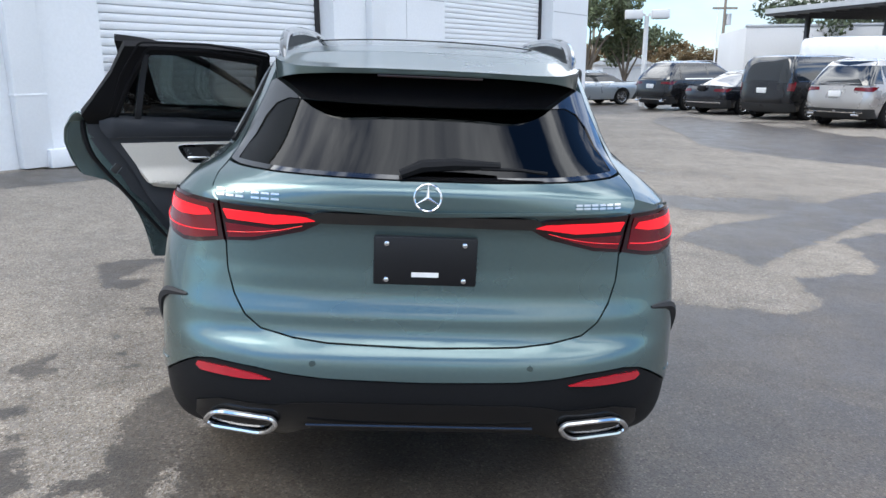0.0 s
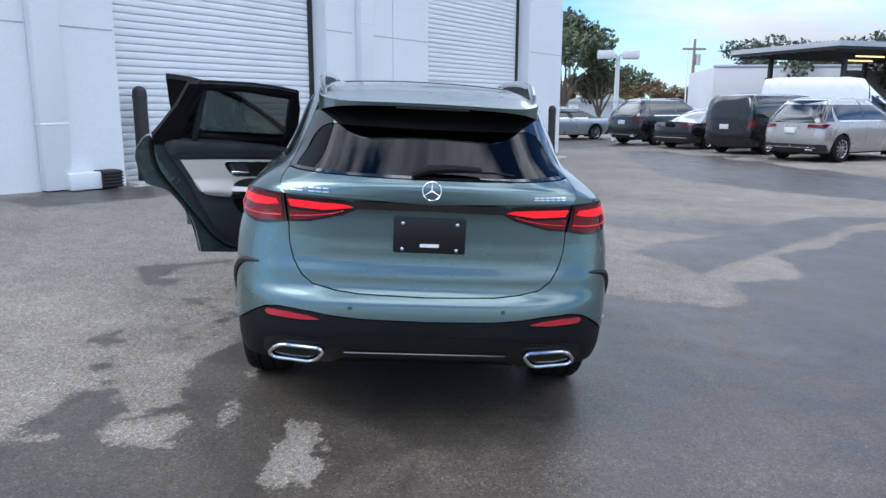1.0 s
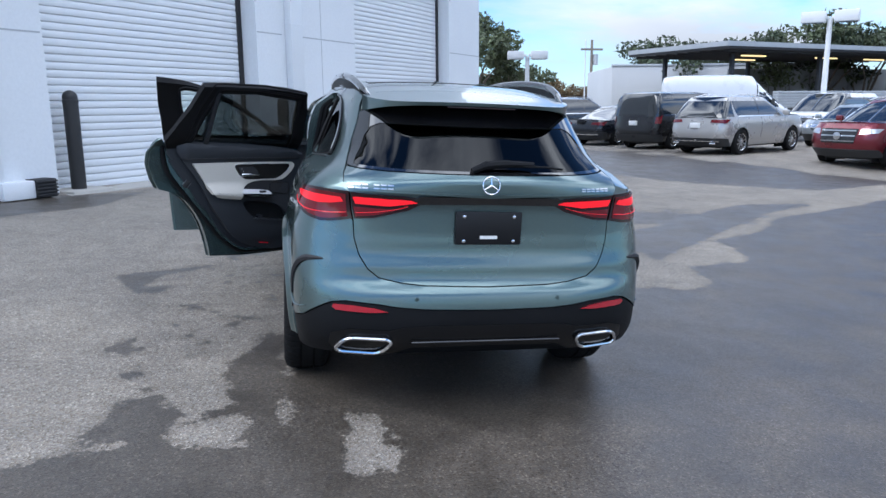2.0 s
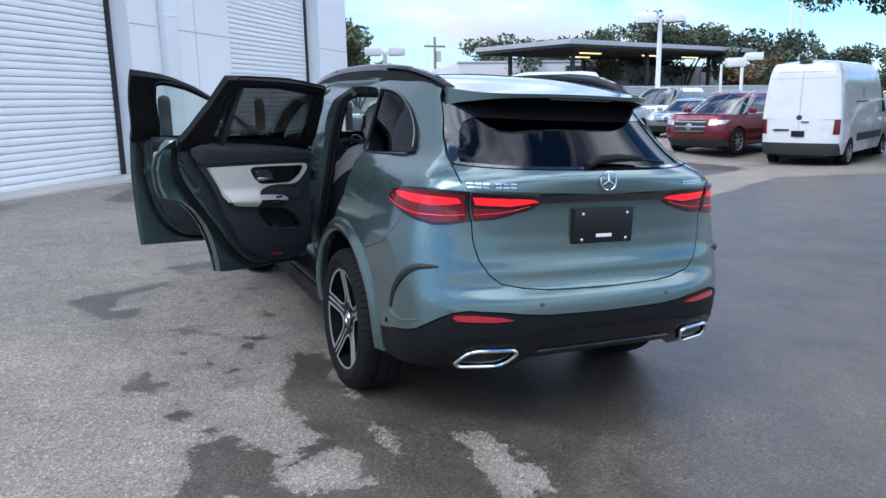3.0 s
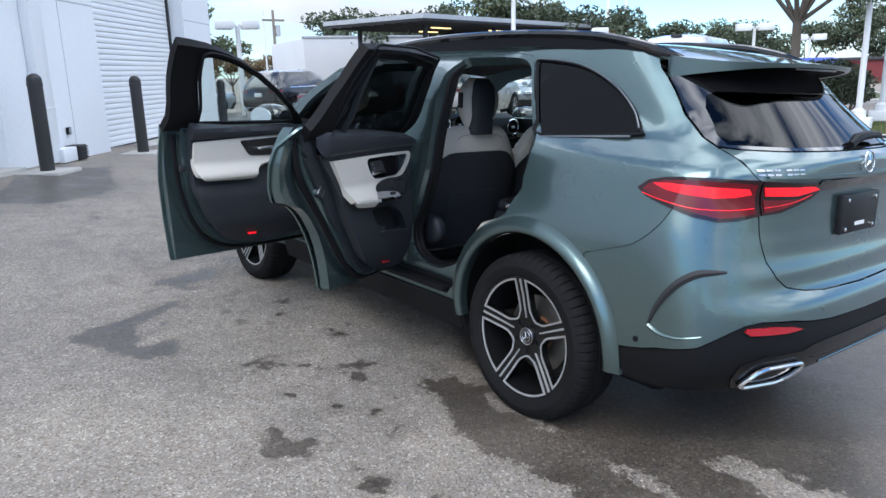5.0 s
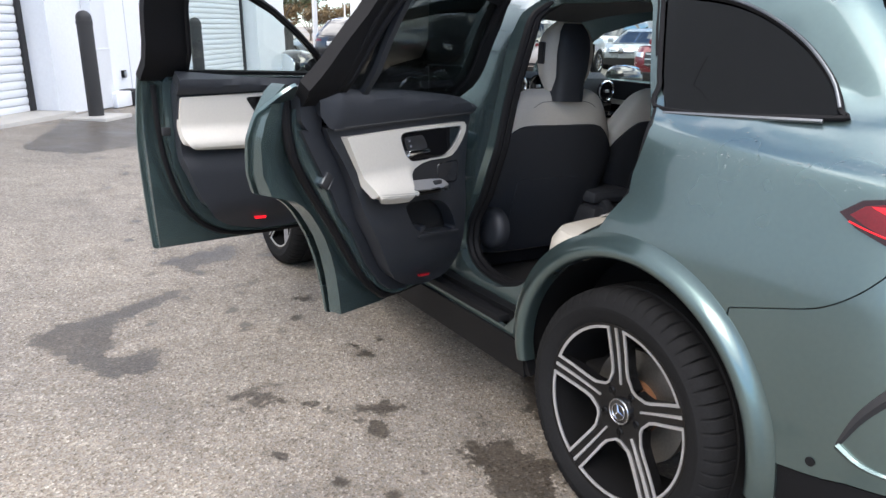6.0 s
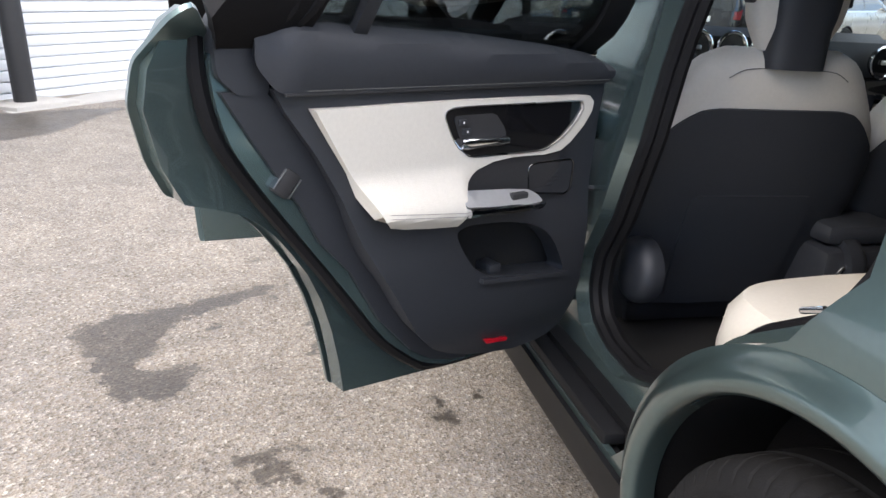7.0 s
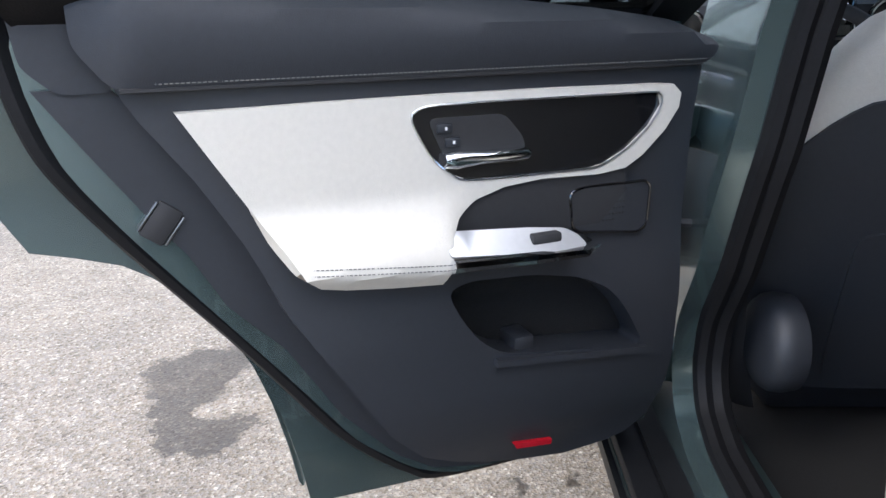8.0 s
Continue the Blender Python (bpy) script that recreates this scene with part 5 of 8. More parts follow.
    part("valve", add_tube(bmesh.new(), [(0.245, 0.0, 0.06), (0.225, 0.004, 0.085)], 0.004, 6), RUBBER, wheel)
    return wheel


make_wheel(-0.816, 1.016, True)
make_wheel(-0.816, 3.873, True)
make_wheel(0.816, 1.016, False)
make_wheel(0.816, 3.873, False)

# ---- cabin ----
def seat_back(x, rear_y, top=1.21, w=0.30):
    """A front seat: cushion, two-tone backrest, headrest on its posts, recliner covers."""
    lean = lambda z: rear_y - (z - 0.55) * 0.24
    zs = np.r_[np.linspace(0.52, 1.14, 11), 1.165, 1.185, 1.20, top]
    wid = curve([(0.52, w * 0.92), (0.70, w * 1.10), (0.86, w * 1.20), (0.95, w * 1.19), (1.02, w * 1.10), (1.09, w * 0.95), (1.15, w * 0.81), (1.19, w * 0.68), (top, w * 0.52)])
    dep = curve([(0.52, 0.075), (0.8, 0.085), (1.05, 0.078), (1.15, 0.066), (1.19, 0.045), (top, 0.018)])
    seat = part("front_seat", add_rings(bmesh.new(), [oval(x, lean(z) + 0.07, z, float(wid(z)), float(dep(z)), 3.2, 36) for z in zs]), CREAM, car, "cream leather front seat with a black back")
    cap_z = curve([(0, 1.066), (0.16, 1.066), (0.28, 1.060), (0.36, 1.038), (0.45, 0.995), (0.55, 0.942), (0.68, 0.885), (0.82, 0.842), (1.0, 0.800)])

    def shell(u, v):
        u, v = np.asarray(u, float), np.asarray(v, float)
        cap = cap_z(np.abs(u))
        z = 0.50 + v * (cap - 0.50)
        th = u * 1.95
        sn, cs = np.sin(th), np.cos(th)
        return np.stack([x + np.sign(sn) * np.abs(sn) ** 0.625 * (wid(z) + 0.006), lean(z) + 0.07 - np.sign(cs) * np.abs(cs) ** 0.625 * (dep(z) + 0.010), z], -1)
    us = list(np.linspace(-0.985, 0.985, 41))
    part("seat_shell", patch_bm([(u, 0.0) for u in us] + [(u, 1.0) for u in us[::-1]], shell, 0.04, (), 0.012, flip=False), TRIM, seat, "black leather seat back")
    part("map_pocket", patch_bm(rounded([(-0.22, 0.04), (0.22, 0.04), (0.17, 0.60), (-0.17, 0.60)], 0.05), shell, 0.04, (), 0.008, off=0.005), TRIM, seat, "black seat-back pocket")
    # headrest
    hz = np.linspace(1.205, 1.475, 9)
    hw = curve([(1.205, 0.085), (1.28, 0.125), (1.36, 0.135), (1.43, 0.115), (1.475, 0.06)])
    hd = curve([(1.205, 0.030), (1.30, 0.052), (1.40, 0.052), (1.475, 0.022)])
    hy = lean(1.35) + 0.085
    part("headrest", add_rings(bmesh.new(), [oval(x, hy, z, float(hw(z)), float(hd(z)), 2.6, 28) for z in hz]), CREAM, seat, "cream headrest")
    part("headrest_back", add_rings(bmesh.new(), [oval(x, hy - 0.026, z, (float(hw(z)) if z > 1.27 else 0.118) * 0.64, float(hd(max(z, 1.25))), 3.0, 28) for z in np.linspace(1.165, 1.470, 11)]), TRIM, seat, "black headrest back")
    for s in (-1, 1):
        part("headrest_post", add_tube(bmesh.new(), [(x + s * 0.05, hy - 0.01, 1.14), (x + s * 0.05, hy, 1.26)], 0.007, 8), CHROME, seat)
        part("headrest_vent", box_bm(x + s * 0.131 - 0.006, x + s * 0.131 + 0.006, hy - 0.024, hy + 0.012, 1.31, 1.395, 0.005), SEALBLACK, seat)
        part("recliner_cover", add_lathe(bmesh.new(), [(0.084, -0.030), (0.088, -0.005), (0.086, 0.010), (0.078, 0.022), (0.062, 0.030), (0.035, 0.034), (0.004, 0.035)], 32, Matrix.Translation((x + s * (w + 0.005), rear_y - 0.10, 0.645)) @ Matrix.Rotation(radians(90 * s), 4, "Y"), cap=True), TRIMHARD, seat, "round black recliner cover")
    cz = [oval(x, rear_y + 0.36, z, w * k, 0.30 * k, 4.0, 32) for z, k in ((0.46, 0.9), (0.50, 0.99), (0.58, 1.0), (0.63, 0.96), (0.65, 0.85))]
    part("seat_cushion", add_rings(bmesh.new(), cz), CREAM, seat, "cream leather seat cushion")
    part("seat_base", box_bm(x - 0.22, x + 0.22, rear_y + 0.08, rear_y + 0.60, 0.402, 0.47, 0.02), TRIMHARD, seat)
    # piping seam over the shoulder
    for s in (-1, 1):
        loop_line = [(x + s * a, lean(z) + 0.07 - float(dep(z)) * 0.96 - 0.0015, z) for a, z in ((0.06, 1.165), (0.125, 1.16), (0.165, 1.14), (0.15, 1.115), (0.10, 1.095), (0.17, 1.075), (0.235, 1.045))]
        part("seam", add_tube(bmesh.new(), spline(loop_line[:3], 4), 0.0013, 5), THREAD, seat)
    return seat


seat_back(-0.348, 2.13)
seat_back(0.372, 2.18)

bench = part("rear_bench", add_rings(bmesh.new(), [oval(0, 1.46, z, 0.667 * k, 0.31 * (0.4 + 0.6 * k), 5.0, 44) for z, k in ((0.44, 0.93), (0.50, 0.985), (0.62, 1.0), (0.69, 0.985), (0.725, 0.94), (0.735, 0.85))]), CREAM, car, "cream leather rear bench")
for xs in (-0.24, 0.24):
    part("seam", add_tube(bmesh.new(), [(xs, 1.20, 0.735), (xs, 1.5, 0.738), (xs, 1.72, 0.725), (xs, 1.762, 0.68)], 0.003, 5), THREAD, bench)
part("bench_base", box_bm(-0.68, 0.68, 1.20, 1.74, 0.401, 0.47, 0.02), TRIMHARD, bench)
part("bench_back", add_rings(bmesh.new(), [oval(0, 1.16 - (z - 0.7) * 0.28, z, 0.67 * k, 0.075, 5.0, 44) for z, k in ((0.66, 0.95), (0.74, 1.0), (1.05, 1.0), (1.14, 0.985), (1.17, 0.93))]), CREAM, bench, "cream leather rear backrest")
for hx, hz0 in ((-0.40, 1.22), (0, 1.18), (0.40, 1.22)):
    part("headrest", add_rings(bmesh.new(), [oval(hx, 1.03, hz0 + dz, 0.115 * k, 0.05 * k, 2.8, 24) for dz, k in ((0, 0.7), (0.03, 0.95), (0.09, 1.0), (0.13, 0.9), (0.15, 0.6))]), CREAM, bench, "cream headrest")
    for s in (-1, 1):
        part("headrest_post", add_tube(bmesh.new(), [(hx + s * 0.045, 1.035, 1.13), (hx + s * 0.045, 1.03, hz0 + 0.02)], 0.006, 6), CHROME, bench)
part("cargo_cover", patch_bm([(-0.66, 0.42), (-0.66, 0.98), (0.66, 0.98), (0.66, 0.42)], lambda x, y: np.stack([x, y, 1.08 - 0.02 * np.cos(x * 2) + 0 * y], -1), 0.12, (), 0.01), TRIM, car, "black roller load cover")
part("load_floor", box_bm(-0.66, 0.66, 0.22, 1.10, 0.62, 0.66, 0.01), CARPET, car)
part("headliner", patch_bm([(-0.50, 0.70), (-0.50, 2.95), (0.50, 2.95), (0.50, 0.70)], lambda x, y: roof_surf(x, y) - np.array([0, 0, 0.05]), 0.12, (), 0.015), LINER, car, "dark grey headliner")
# inner linings: pillars, wheel boxes, far doors
for left in (True, False):
    s = -1 if left else 1
    lin = [H.at_y(y, z, left) for y, z in ((0.30, 0.62), (0.30, 1.10), (0.50, 1.17), (0.92, 1.17), (1.10, 1.04), (1.16, 0.93), (1.02, 0.90), (0.80, 0.84), (0.62, 0.72), (0.55, 0.62))]
    part("load_lining", patch_bm(lin, H.pt, 0.08, (), 0.012, off=-0.075), TRIMHARD, car, "black plastic side lining")
far_trim = lambda y, z: np.stack([0.80 - 0.06 * np.clip((z - 1.05) / 0.15, 0, 1) - 0.03 * np.sin(np.clip((z - 0.5) / 0.55, 0, 1) * math.pi), y, z], -1)
for y0, y1 in ((1.22, 1.98), (2.16, 3.20)):
    tr = part("door_trim", patch_bm([(y0, 0.45), (y1, 0.45), (y1, 1.20), (y0, 1.20)], far_trim, 0.08, (), 0.02, flip=True), TRIM, car, "black door trim")
    part("trim_insert", patch_bm(rounded([(y0 + 0.08, 0.90), (y1 - 0.12, 0.93), (y1 - 0.10, 1.09), (y0 + 0.05, 1.09)], 0.04), far_trim, 0.08, (), 0.012, off=0.008, flip=True), CREAM, tr, "cream leather insert")
    part("trim_gloss", patch_bm(rounded([(y1 - 0.52, 0.99), (y1 - 0.16, 0.96), (y1 - 0.13, 1.07), (y1 - 0.50, 1.07)], 0.03), far_trim, 0.08, (), 0.012, off=0.012, flip=True), PIANO, tr)
    part("door_pull", box_bm(0.70, 0.73, y1 - 0.40, y1 - 0.25, 1.0, 1.018, 0.005), CHROME, tr)
fm = part("door_mirror", add_rings(bmesh.new(), [oval(1.02, 3.06, 1.20, 0.11 * k, 0.04 + 0.05 * k, 3, 24) if False else [(0.93 + 0.2 * t, 3.03 + 0.085 * math.cos(a) * k, 1.20 + 0.075 * math.sin(a) * k) for a in np.linspace(0, 2 * math.pi, 21)[:-1]] for t, k in ((0, 0.7), (0.1, 0.95), (0.5, 1.05), (0.9, 0.95), (1.0, 0.75))]), PIANO, car, "gloss black door mirror")

# dashboard
DY = 2.80
bm = bmesh.new()
prof = [(2.86, 0.62), (2.82, 0.80), (2.80, 0.98), (2.79, 1.10), (2.80, 1.205), (2.86, 1.235), (3.05, 1.215), (3.5, 1.12), (3.5, 0.62)]
add_rings(bm, [[(x, y + 0.05 * (abs(x) / 0.7) ** 3, z) for y, z in prof] for x in np.linspace(-0.72, 0.72, 13)])
dash = part("dashboard", bm, TRIM, car, "black soft dashboard")
part("dash_band", box_bm(-0.70, 0.70, 2.778, 2.80, 1.02, 1.085, 0.008), PIANO, dash, "gloss black dash band")


def vent(x, z, y=DY - 0.018, r=0.055):
    m = Matrix.Translation((x, y, z)) @ Matrix.Rotation(radians(90), 4, "X")
    v = part("air_vent", add_tube(bmesh.new(), [m @ Vector((r * math.cos(a), r * math.sin(a), 0.012)) for a in np.linspace(0, 2 * math.pi, 33)[:-1]], 0.0065, 8, loop=True), CHROME, dash, "round chrome air vent")
    return v


def vent_core(x, z, y=DY - 0.018, r=0.055):
    m = Matrix.Translation((x, y, z)) @ Matrix.Rotation(radians(90), 4, "X")
    bm = add_lathe(bmesh.new(), [(r, 0.010), (r * 0.92, -0.01), (r * 0.45, -0.012), (r * 0.42, 0.008), (r * 0.30, 0.010)], 28, m, cap=True)
    for k in range(6):
        a = radians(60 * k)
        add_box(bm, r * 0.42, r * 0.93, -0.003, 0.003, -0.008, 0.006, 0, 2, m @ Matrix.Rotation(a, 4, "Z"))
    part("vent_core", bm, PIANO, dash)
    part("vent_tab", box_bm(x - 0.013, x + 0.013, y - 0.022, y - 0.012, z - 0.008, z + 0.008, 0.003), ALU, dash)


for vx, vz in ((-0.135, 1.165), (0.0, 1.165), (0.135, 1.165), (-0.64, 1.14), (0.64, 1.14)):
    vent(vx, vz)
    vent_core(vx, vz)
scr = Matrix.Translation((0.02, 2.765, 0.925)) @ Matrix.Rotation(radians(-22), 4, "X")
part("touch_screen", add_box(bmesh.new(), -0.125, 0.125, -0.012, 0.012, -0.155, 0.155, 0.010, 2, scr), PIANO, dash, "switched-off black touch screen")
part("screen_frame", add_tube(bmesh.new(), [scr @ Vector(p) for p in ((-0.128, 0, -0.158), (0.128, 0, -0.158), (0.128, 0, 0.158), (-0.128, 0, 0.158))], 0.004, 6, loop=True), ALU, dash)
clu = Matrix.Translation((-0.37, 2.80, 1.19)) @ Matrix.Rotation(radians(-10), 4, "X")
part("instrument_screen", add_box(bmesh.new(), -0.155, 0.155, -0.010, 0.010, -0.065, 0.065, 0.012, 2, clu), PIANO, dash, "dark instrument screen")
part("instrument_frame", add_tube(bmesh.new(), [clu @ Vector(p) for p in ((-0.158, -0.005, -0.068), (0.158, -0.005, -0.068), (0.158, -0.005, 0.068), (-0.158, -0.005, 0.068))], 0.004, 6, loop=True), ALU, dash)
GAUGE = bpy.data.materials.new("lit_gauge")
GAUGE.use_nodes = True
_p = GAUGE.node_tree.nodes["Principled BSDF"]
_p.inputs["Base Color"].default_value = (0.05, 0.05, 0.06, 1)
_p.inputs["Emission Color"].default_value, _p.inputs["Emission Strength"].default_value = (0.55, 0.65, 0.85, 1), 0.5
for gx in (-0.09, 0.09):
    for k in range(11):
        a = radians(210 - 24 * k)
        part("gauge_mark", add_box(bmesh.new(), 0.040, 0.048, -0.012, -0.0105, -0.0015, 0.0015, 0, 2, clu @ Matrix.Translation((gx, 0, 0)) @ Matrix.Rotation(-a, 4, "Y")), GAUGE, dash)
swm = Matrix.Translation((-0.37, 2.60, 1.03)) @ Matrix.Rotation(radians(68), 4, "X")
wheel_ring = [swm @ Vector((0.185 * math.cos(a), (0.185 if math.sin(a) > -0.6 else 0.172) * math.sin(a), 0)) for a in np.linspace(0, 2 * math.pi, 49)[:-1]]
sw = part("steering_wheel", add_tube(bmesh.new(), wheel_ring, 0.0165, 10, loop=True), TRIM, car, "black leather steering wheel")
part("wheel_hub", add_lathe(bmesh.new(), [(0.075, -0.03), (0.078, 0.0), (0.062, 0.022), (0.02, 0.028)], 32, swm, cap=True), TRIMHARD, sw)
part("hub_badge", add_tube(bmesh.new(), [swm @ Vector((0.034 * math.cos(a), 0.034 * math.sin(a), 0.028)) for a in np.linspace(0, 2 * math.pi, 25)[:-1]], 0.004, 6, loop=True), CHROME, sw, "round chrome badge")
for s in (-1, 1):
    for dz in (-0.022, 0.018):
        part("spoke_bar", add_box(bmesh.new(), *sorted((s * 0.065, s * 0.172)), dz - 0.012, dz + 0.012, -0.004, 0.012, 0.005, 2, swm), ALU, sw, "satin silver spoke")
for s in (-0.5, 0.5):
    part("lower_spoke", add_tube(bmesh.new(), [swm @ Vector((s * 0.05, -0.06, 0)), swm @ Vector((s * 0.13, -0.165, 0))], [0.010, 0.008], 8, flat=0.5), CHROME, sw)
part("steering_column", add_tube(bmesh.new(), [(-0.37, 2.63, 1.02), (-0.37, 2.85, 0.94)], 0.045, 12), TRIMHARD, car)
con = part("centre_console", box_bm(-0.13, 0.13, 1.98, 2.84, 0.401, 0.70, 0.03), TRIMHARD, car, "black centre console")
part("console_lid", box_bm(-0.12, 0.12, 2.0, 2.36, 0.703, 0.765, 0.025), TRIM, con, "black leather armrest")
for vx in (-0.055, 0.055):
    m = Matrix.Translation((vx, 1.974, 0.62)) @ Matrix.Rotation(radians(90), 4, "X")
    part("rear_vent", add_tube(bmesh.new(), [m @ Vector((0.042 * math.cos(a), 0.042 * math.sin(a), 0.004)) for a in np.linspace(0, 2 * math.pi, 25)[:-1]], 0.005, 6, loop=True), CHROME, con, "round chrome rear vent")
    part("vent_core", add_lathe(bmesh.new(), [(0.040, 0.0), (0.015, -0.004), (0.014, 0.004)], 20, m, cap=True), PIANO, con)
# belt, striker
part("seat_belt", add_tube(bmesh.new(), [(-0.76, 2.02, 1.42), (-0.74, 2.05, 1.0), (-0.70, 2.08, 0.62), (-0.66, 2.10, 0.48)], 0.022, 6, flat=0.12), SEALBLACK, car, "black seat belt")
part("inner_pillar", patch_bm([(2.035, 0.52), (2.03, 0.71), (1.955, 0.84), (1.90, 1.0), (1.89, 1.2), (1.855, 1.52), (2.105, 1.52), (2.105, 0.52)], jamb, 0.05, (), 0.02, off=-0.085), CLAD, car, "black pillar lining")
part("lock_striker", add_tube(bmesh.new(), [(-0.835, 1.165, 0.928), (-0.872, 1.165, 0.928), (-0.872, 1.20, 0.912), (-0.835, 1.20, 0.912)], 0.005, 8), CHROME, car, "steel lock striker")

# ---- open doors ----
DX = -0.785


def door_matrix(hx, hy, deg):
    return Matrix.Translation((hx, hy, 0)) @ Matrix.Rotation(radians(-deg), 4, "Z")


def lift(yc):
    """The skin in the measures (u back from the hinge, z), seen from the door's own origin."""
    def surf(u, z):
        u, z = np.asarray(u, float), np.asarray(z, float)
        y = yc - u
        return np.stack([-H.half(z) * H.taper(y) - DX, -u, z], -1)
    return surf


def inner(w0):
    """An inner plane of the door, w0 towards the cabin, bulged where the trim is."""
    def surf(u, z):
        u, z = np.asarray(u, float), np.asarray(z, float)
        w = w0(u, z) if callable(w0) else w0 + 0 * u
        return np.stack([w + 0 * u, -u, z + 0 * u], -1)
    surf.turned = True
    return surf


def stitches(name, pts, parent, size=0.0006, length=0.0036, pitch=0.0056):
    """A row of single threads along a line."""
    pts = [Vector(p) for p in pts]
    bm = bmesh.new()
    run = 0.0
    for a, b in zip(pts, pts[1:]):
        d = b - a
        n = d.length
        t = run
        while t < n:
            p = a + d * (t / n)
            q = a + d * (min(t + length, n) / n)
            mid, half_ = (p + q) / 2, (q - p).length / 2
            rot = d.to_track_quat("X", "Z").to_matrix().to_4x4()
            add_box(bm, -half_, half_, -size, size, -size, size, 0, 2, Matrix.Translation(mid) @ rot)
            t += pitch
        run = t - n
    return part(name, bm, THREAD, parent)


def rear_door():
    sk = lift(1.98)
    skin_poly = [(-0.085, 0.452), (0.30, 0.447), (0.527, 0.462), (0.540, 0.54), (0.558, 0.618), (0.582, 0.69), (0.614, 0.756), (0.648, 0.805), (0.682, 0.848), (0.715, 0.878), (0.748, 0.900), (0.80, 0.918), (0.850, 0.932), (0.885, 1.0), (0.915, 1.10), (0.910, 1.165), (0.876, 1.240), (0.846, 1.262), (0.80, 1.212), (-0.085, 1.195)]
    door = part("rear_door", patch_bm(rounded(skin_poly, 0.012, 2), sk, 0.04, (), 0.010), PAINT, car, "open rear door with cream trim")
    door.matrix_local = door_matrix(-0.93, 1.98, 64)
    # painted inner shell in two steps
    shrink = lambda poly, k: [(0.39 + (u - 0.39) * k, 0.83 + (z - 0.83) * k) for u, z in poly]
    part("inner_shell", patch_bm(shrink(skin_poly, 0.975), inner(lambda u, z: -0.066 + 0.05 * np.clip((z - 1.0) / 0.2, 0, 1)), 0.06, (), 0.05), INPAINT_SHADED, door)
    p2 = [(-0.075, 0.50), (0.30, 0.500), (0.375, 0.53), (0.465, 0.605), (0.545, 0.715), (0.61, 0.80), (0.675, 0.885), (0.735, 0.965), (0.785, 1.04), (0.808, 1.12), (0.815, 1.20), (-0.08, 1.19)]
    part("inner_shell", patch_bm(rounded(p2, 0.03, 2), inner(0.0), 0.06, (), 0.085), INPAINT_SHADED, door)
    seal = spline([(0.0, 0.49), (0.30, 0.498), (0.378, 0.527), (0.472, 0.610), (0.550, 0.713), (0.617, 0.803), (0.680, 0.883), (0.738, 0.958), (0.787, 1.03), (0.808, 1.08), (0.822, 1.15), (0.824, 1.22)], 5)
    part("door_seal", add_tube(bmesh.new(), [(-0.026, -u, z) for u, z in seal], 0.015, 8), RUBBER, door, "black rubber door seal")
    # window frame and panes
    fr_out = [(-0.085, 1.19), (-0.082, 1.46), (-0.05, 1.570), (0.10, 1.592), (0.30, 1.602), (0.50, 1.602), (0.635, 1.597), (0.695, 1.46), (0.785, 1.325), (0.832, 1.264), (0.795, 1.205), (0.78, 1.175), (0.0, 1.18)]
    fr_in = rounded([(-0.005, 1.205), (-0.005, 1.525), (0.30, 1.560), (0.525, 1.558), (0.602, 1.41), (0.668, 1.25), (0.705, 1.205)], 0.02)
    part("window_frame", patch_bm(fr_out, sk, 0.03, [fr_in], 0.042), RUBBER, door, "black window frame")
    for grow, r in ((0.010, 0.009), (0.045, 0.006)):
        ring = [(u + grow * (-1 if u < 0.3 else 1), z + grow * (-0.3 if z < 1.3 else 0.8)) for u, z in fr_in]
        part("frame_seal", add_tube(bmesh.new(), [tuple(q + np.array([0.048, 0, 0])) for q in sk(np.array([c[0] for c in ring]), np.array([min(c[1], 1.60) for c in ring]))], r, 6, loop=True), RUBBER, door)
    part("divider", patch_bm([(0.572, 1.20), (0.528, 1.560), (0.552, 1.560), (0.600, 1.20)], sk, 0.05, (), 0.05), TRIMHARD, door, "black window divider")
    part("door_window", patch_bm([(-0.02, 1.19), (-0.01, 1.55), (0.30, 1.578), (0.535, 1.575), (0.584, 1.19)], sk, 0.06, (), 0.004, off=-0.03), DOORTINT, door, "dark tinted door window")
    part("fixed_pane", patch_bm([(0.586, 1.19), (0.538, 1.575), (0.555, 1.565), (0.62, 1.42), (0.69, 1.25), (0.72, 1.19)], sk, 0.06, (), 0.004, off=-0.03), DOORTINT, door, "dark tinted fixed pane")
    # trim
    low_w = lambda u, z: 0.052 + 0.016 * smooth01(0.55, 0.68, z) * (1 - smooth01(0.76, 0.92, z)) - 0.022 * (1 - smooth01(0.505, 0.60, z)) - 0.02 * smooth01(0.55, 0.75, u)
    trim_poly = [(-0.075, 1.13), (-0.066, 1.05), (-0.060, 0.88), (-0.052, 0.62), (-0.035, 0.540), (0.0, 0.515), (0.04, 0.507), (0.12, 0.505), (0.20, 0.517), (0.27, 0.533), (0.326, 0.555), (0.381, 0.585), (0.432, 0.637), (0.463, 0.686), (0.493, 0.736), (0.528, 0.790), (0.561, 0.845),
                 (0.602, 0.937), (0.65, 1.02), (0.702, 1.092), (0.722, 1.13)]
    pocket = rounded([(0.345, 0.838), (0.31, 0.848), (0.209, 0.842), (0.132, 0.827), (0.08, 0.803), (0.046, 0.764), (0.014, 0.708), (0.02, 0.697), (0.255, 0.730), (0.295, 0.755), (0.325, 0.795)], 0.02)
    trim = part("door_trim", patch_bm(trim_poly, inner(low_w), 0.022, [pocket], 0.05), TRIMHARD, door, "charcoal plastic door trim")
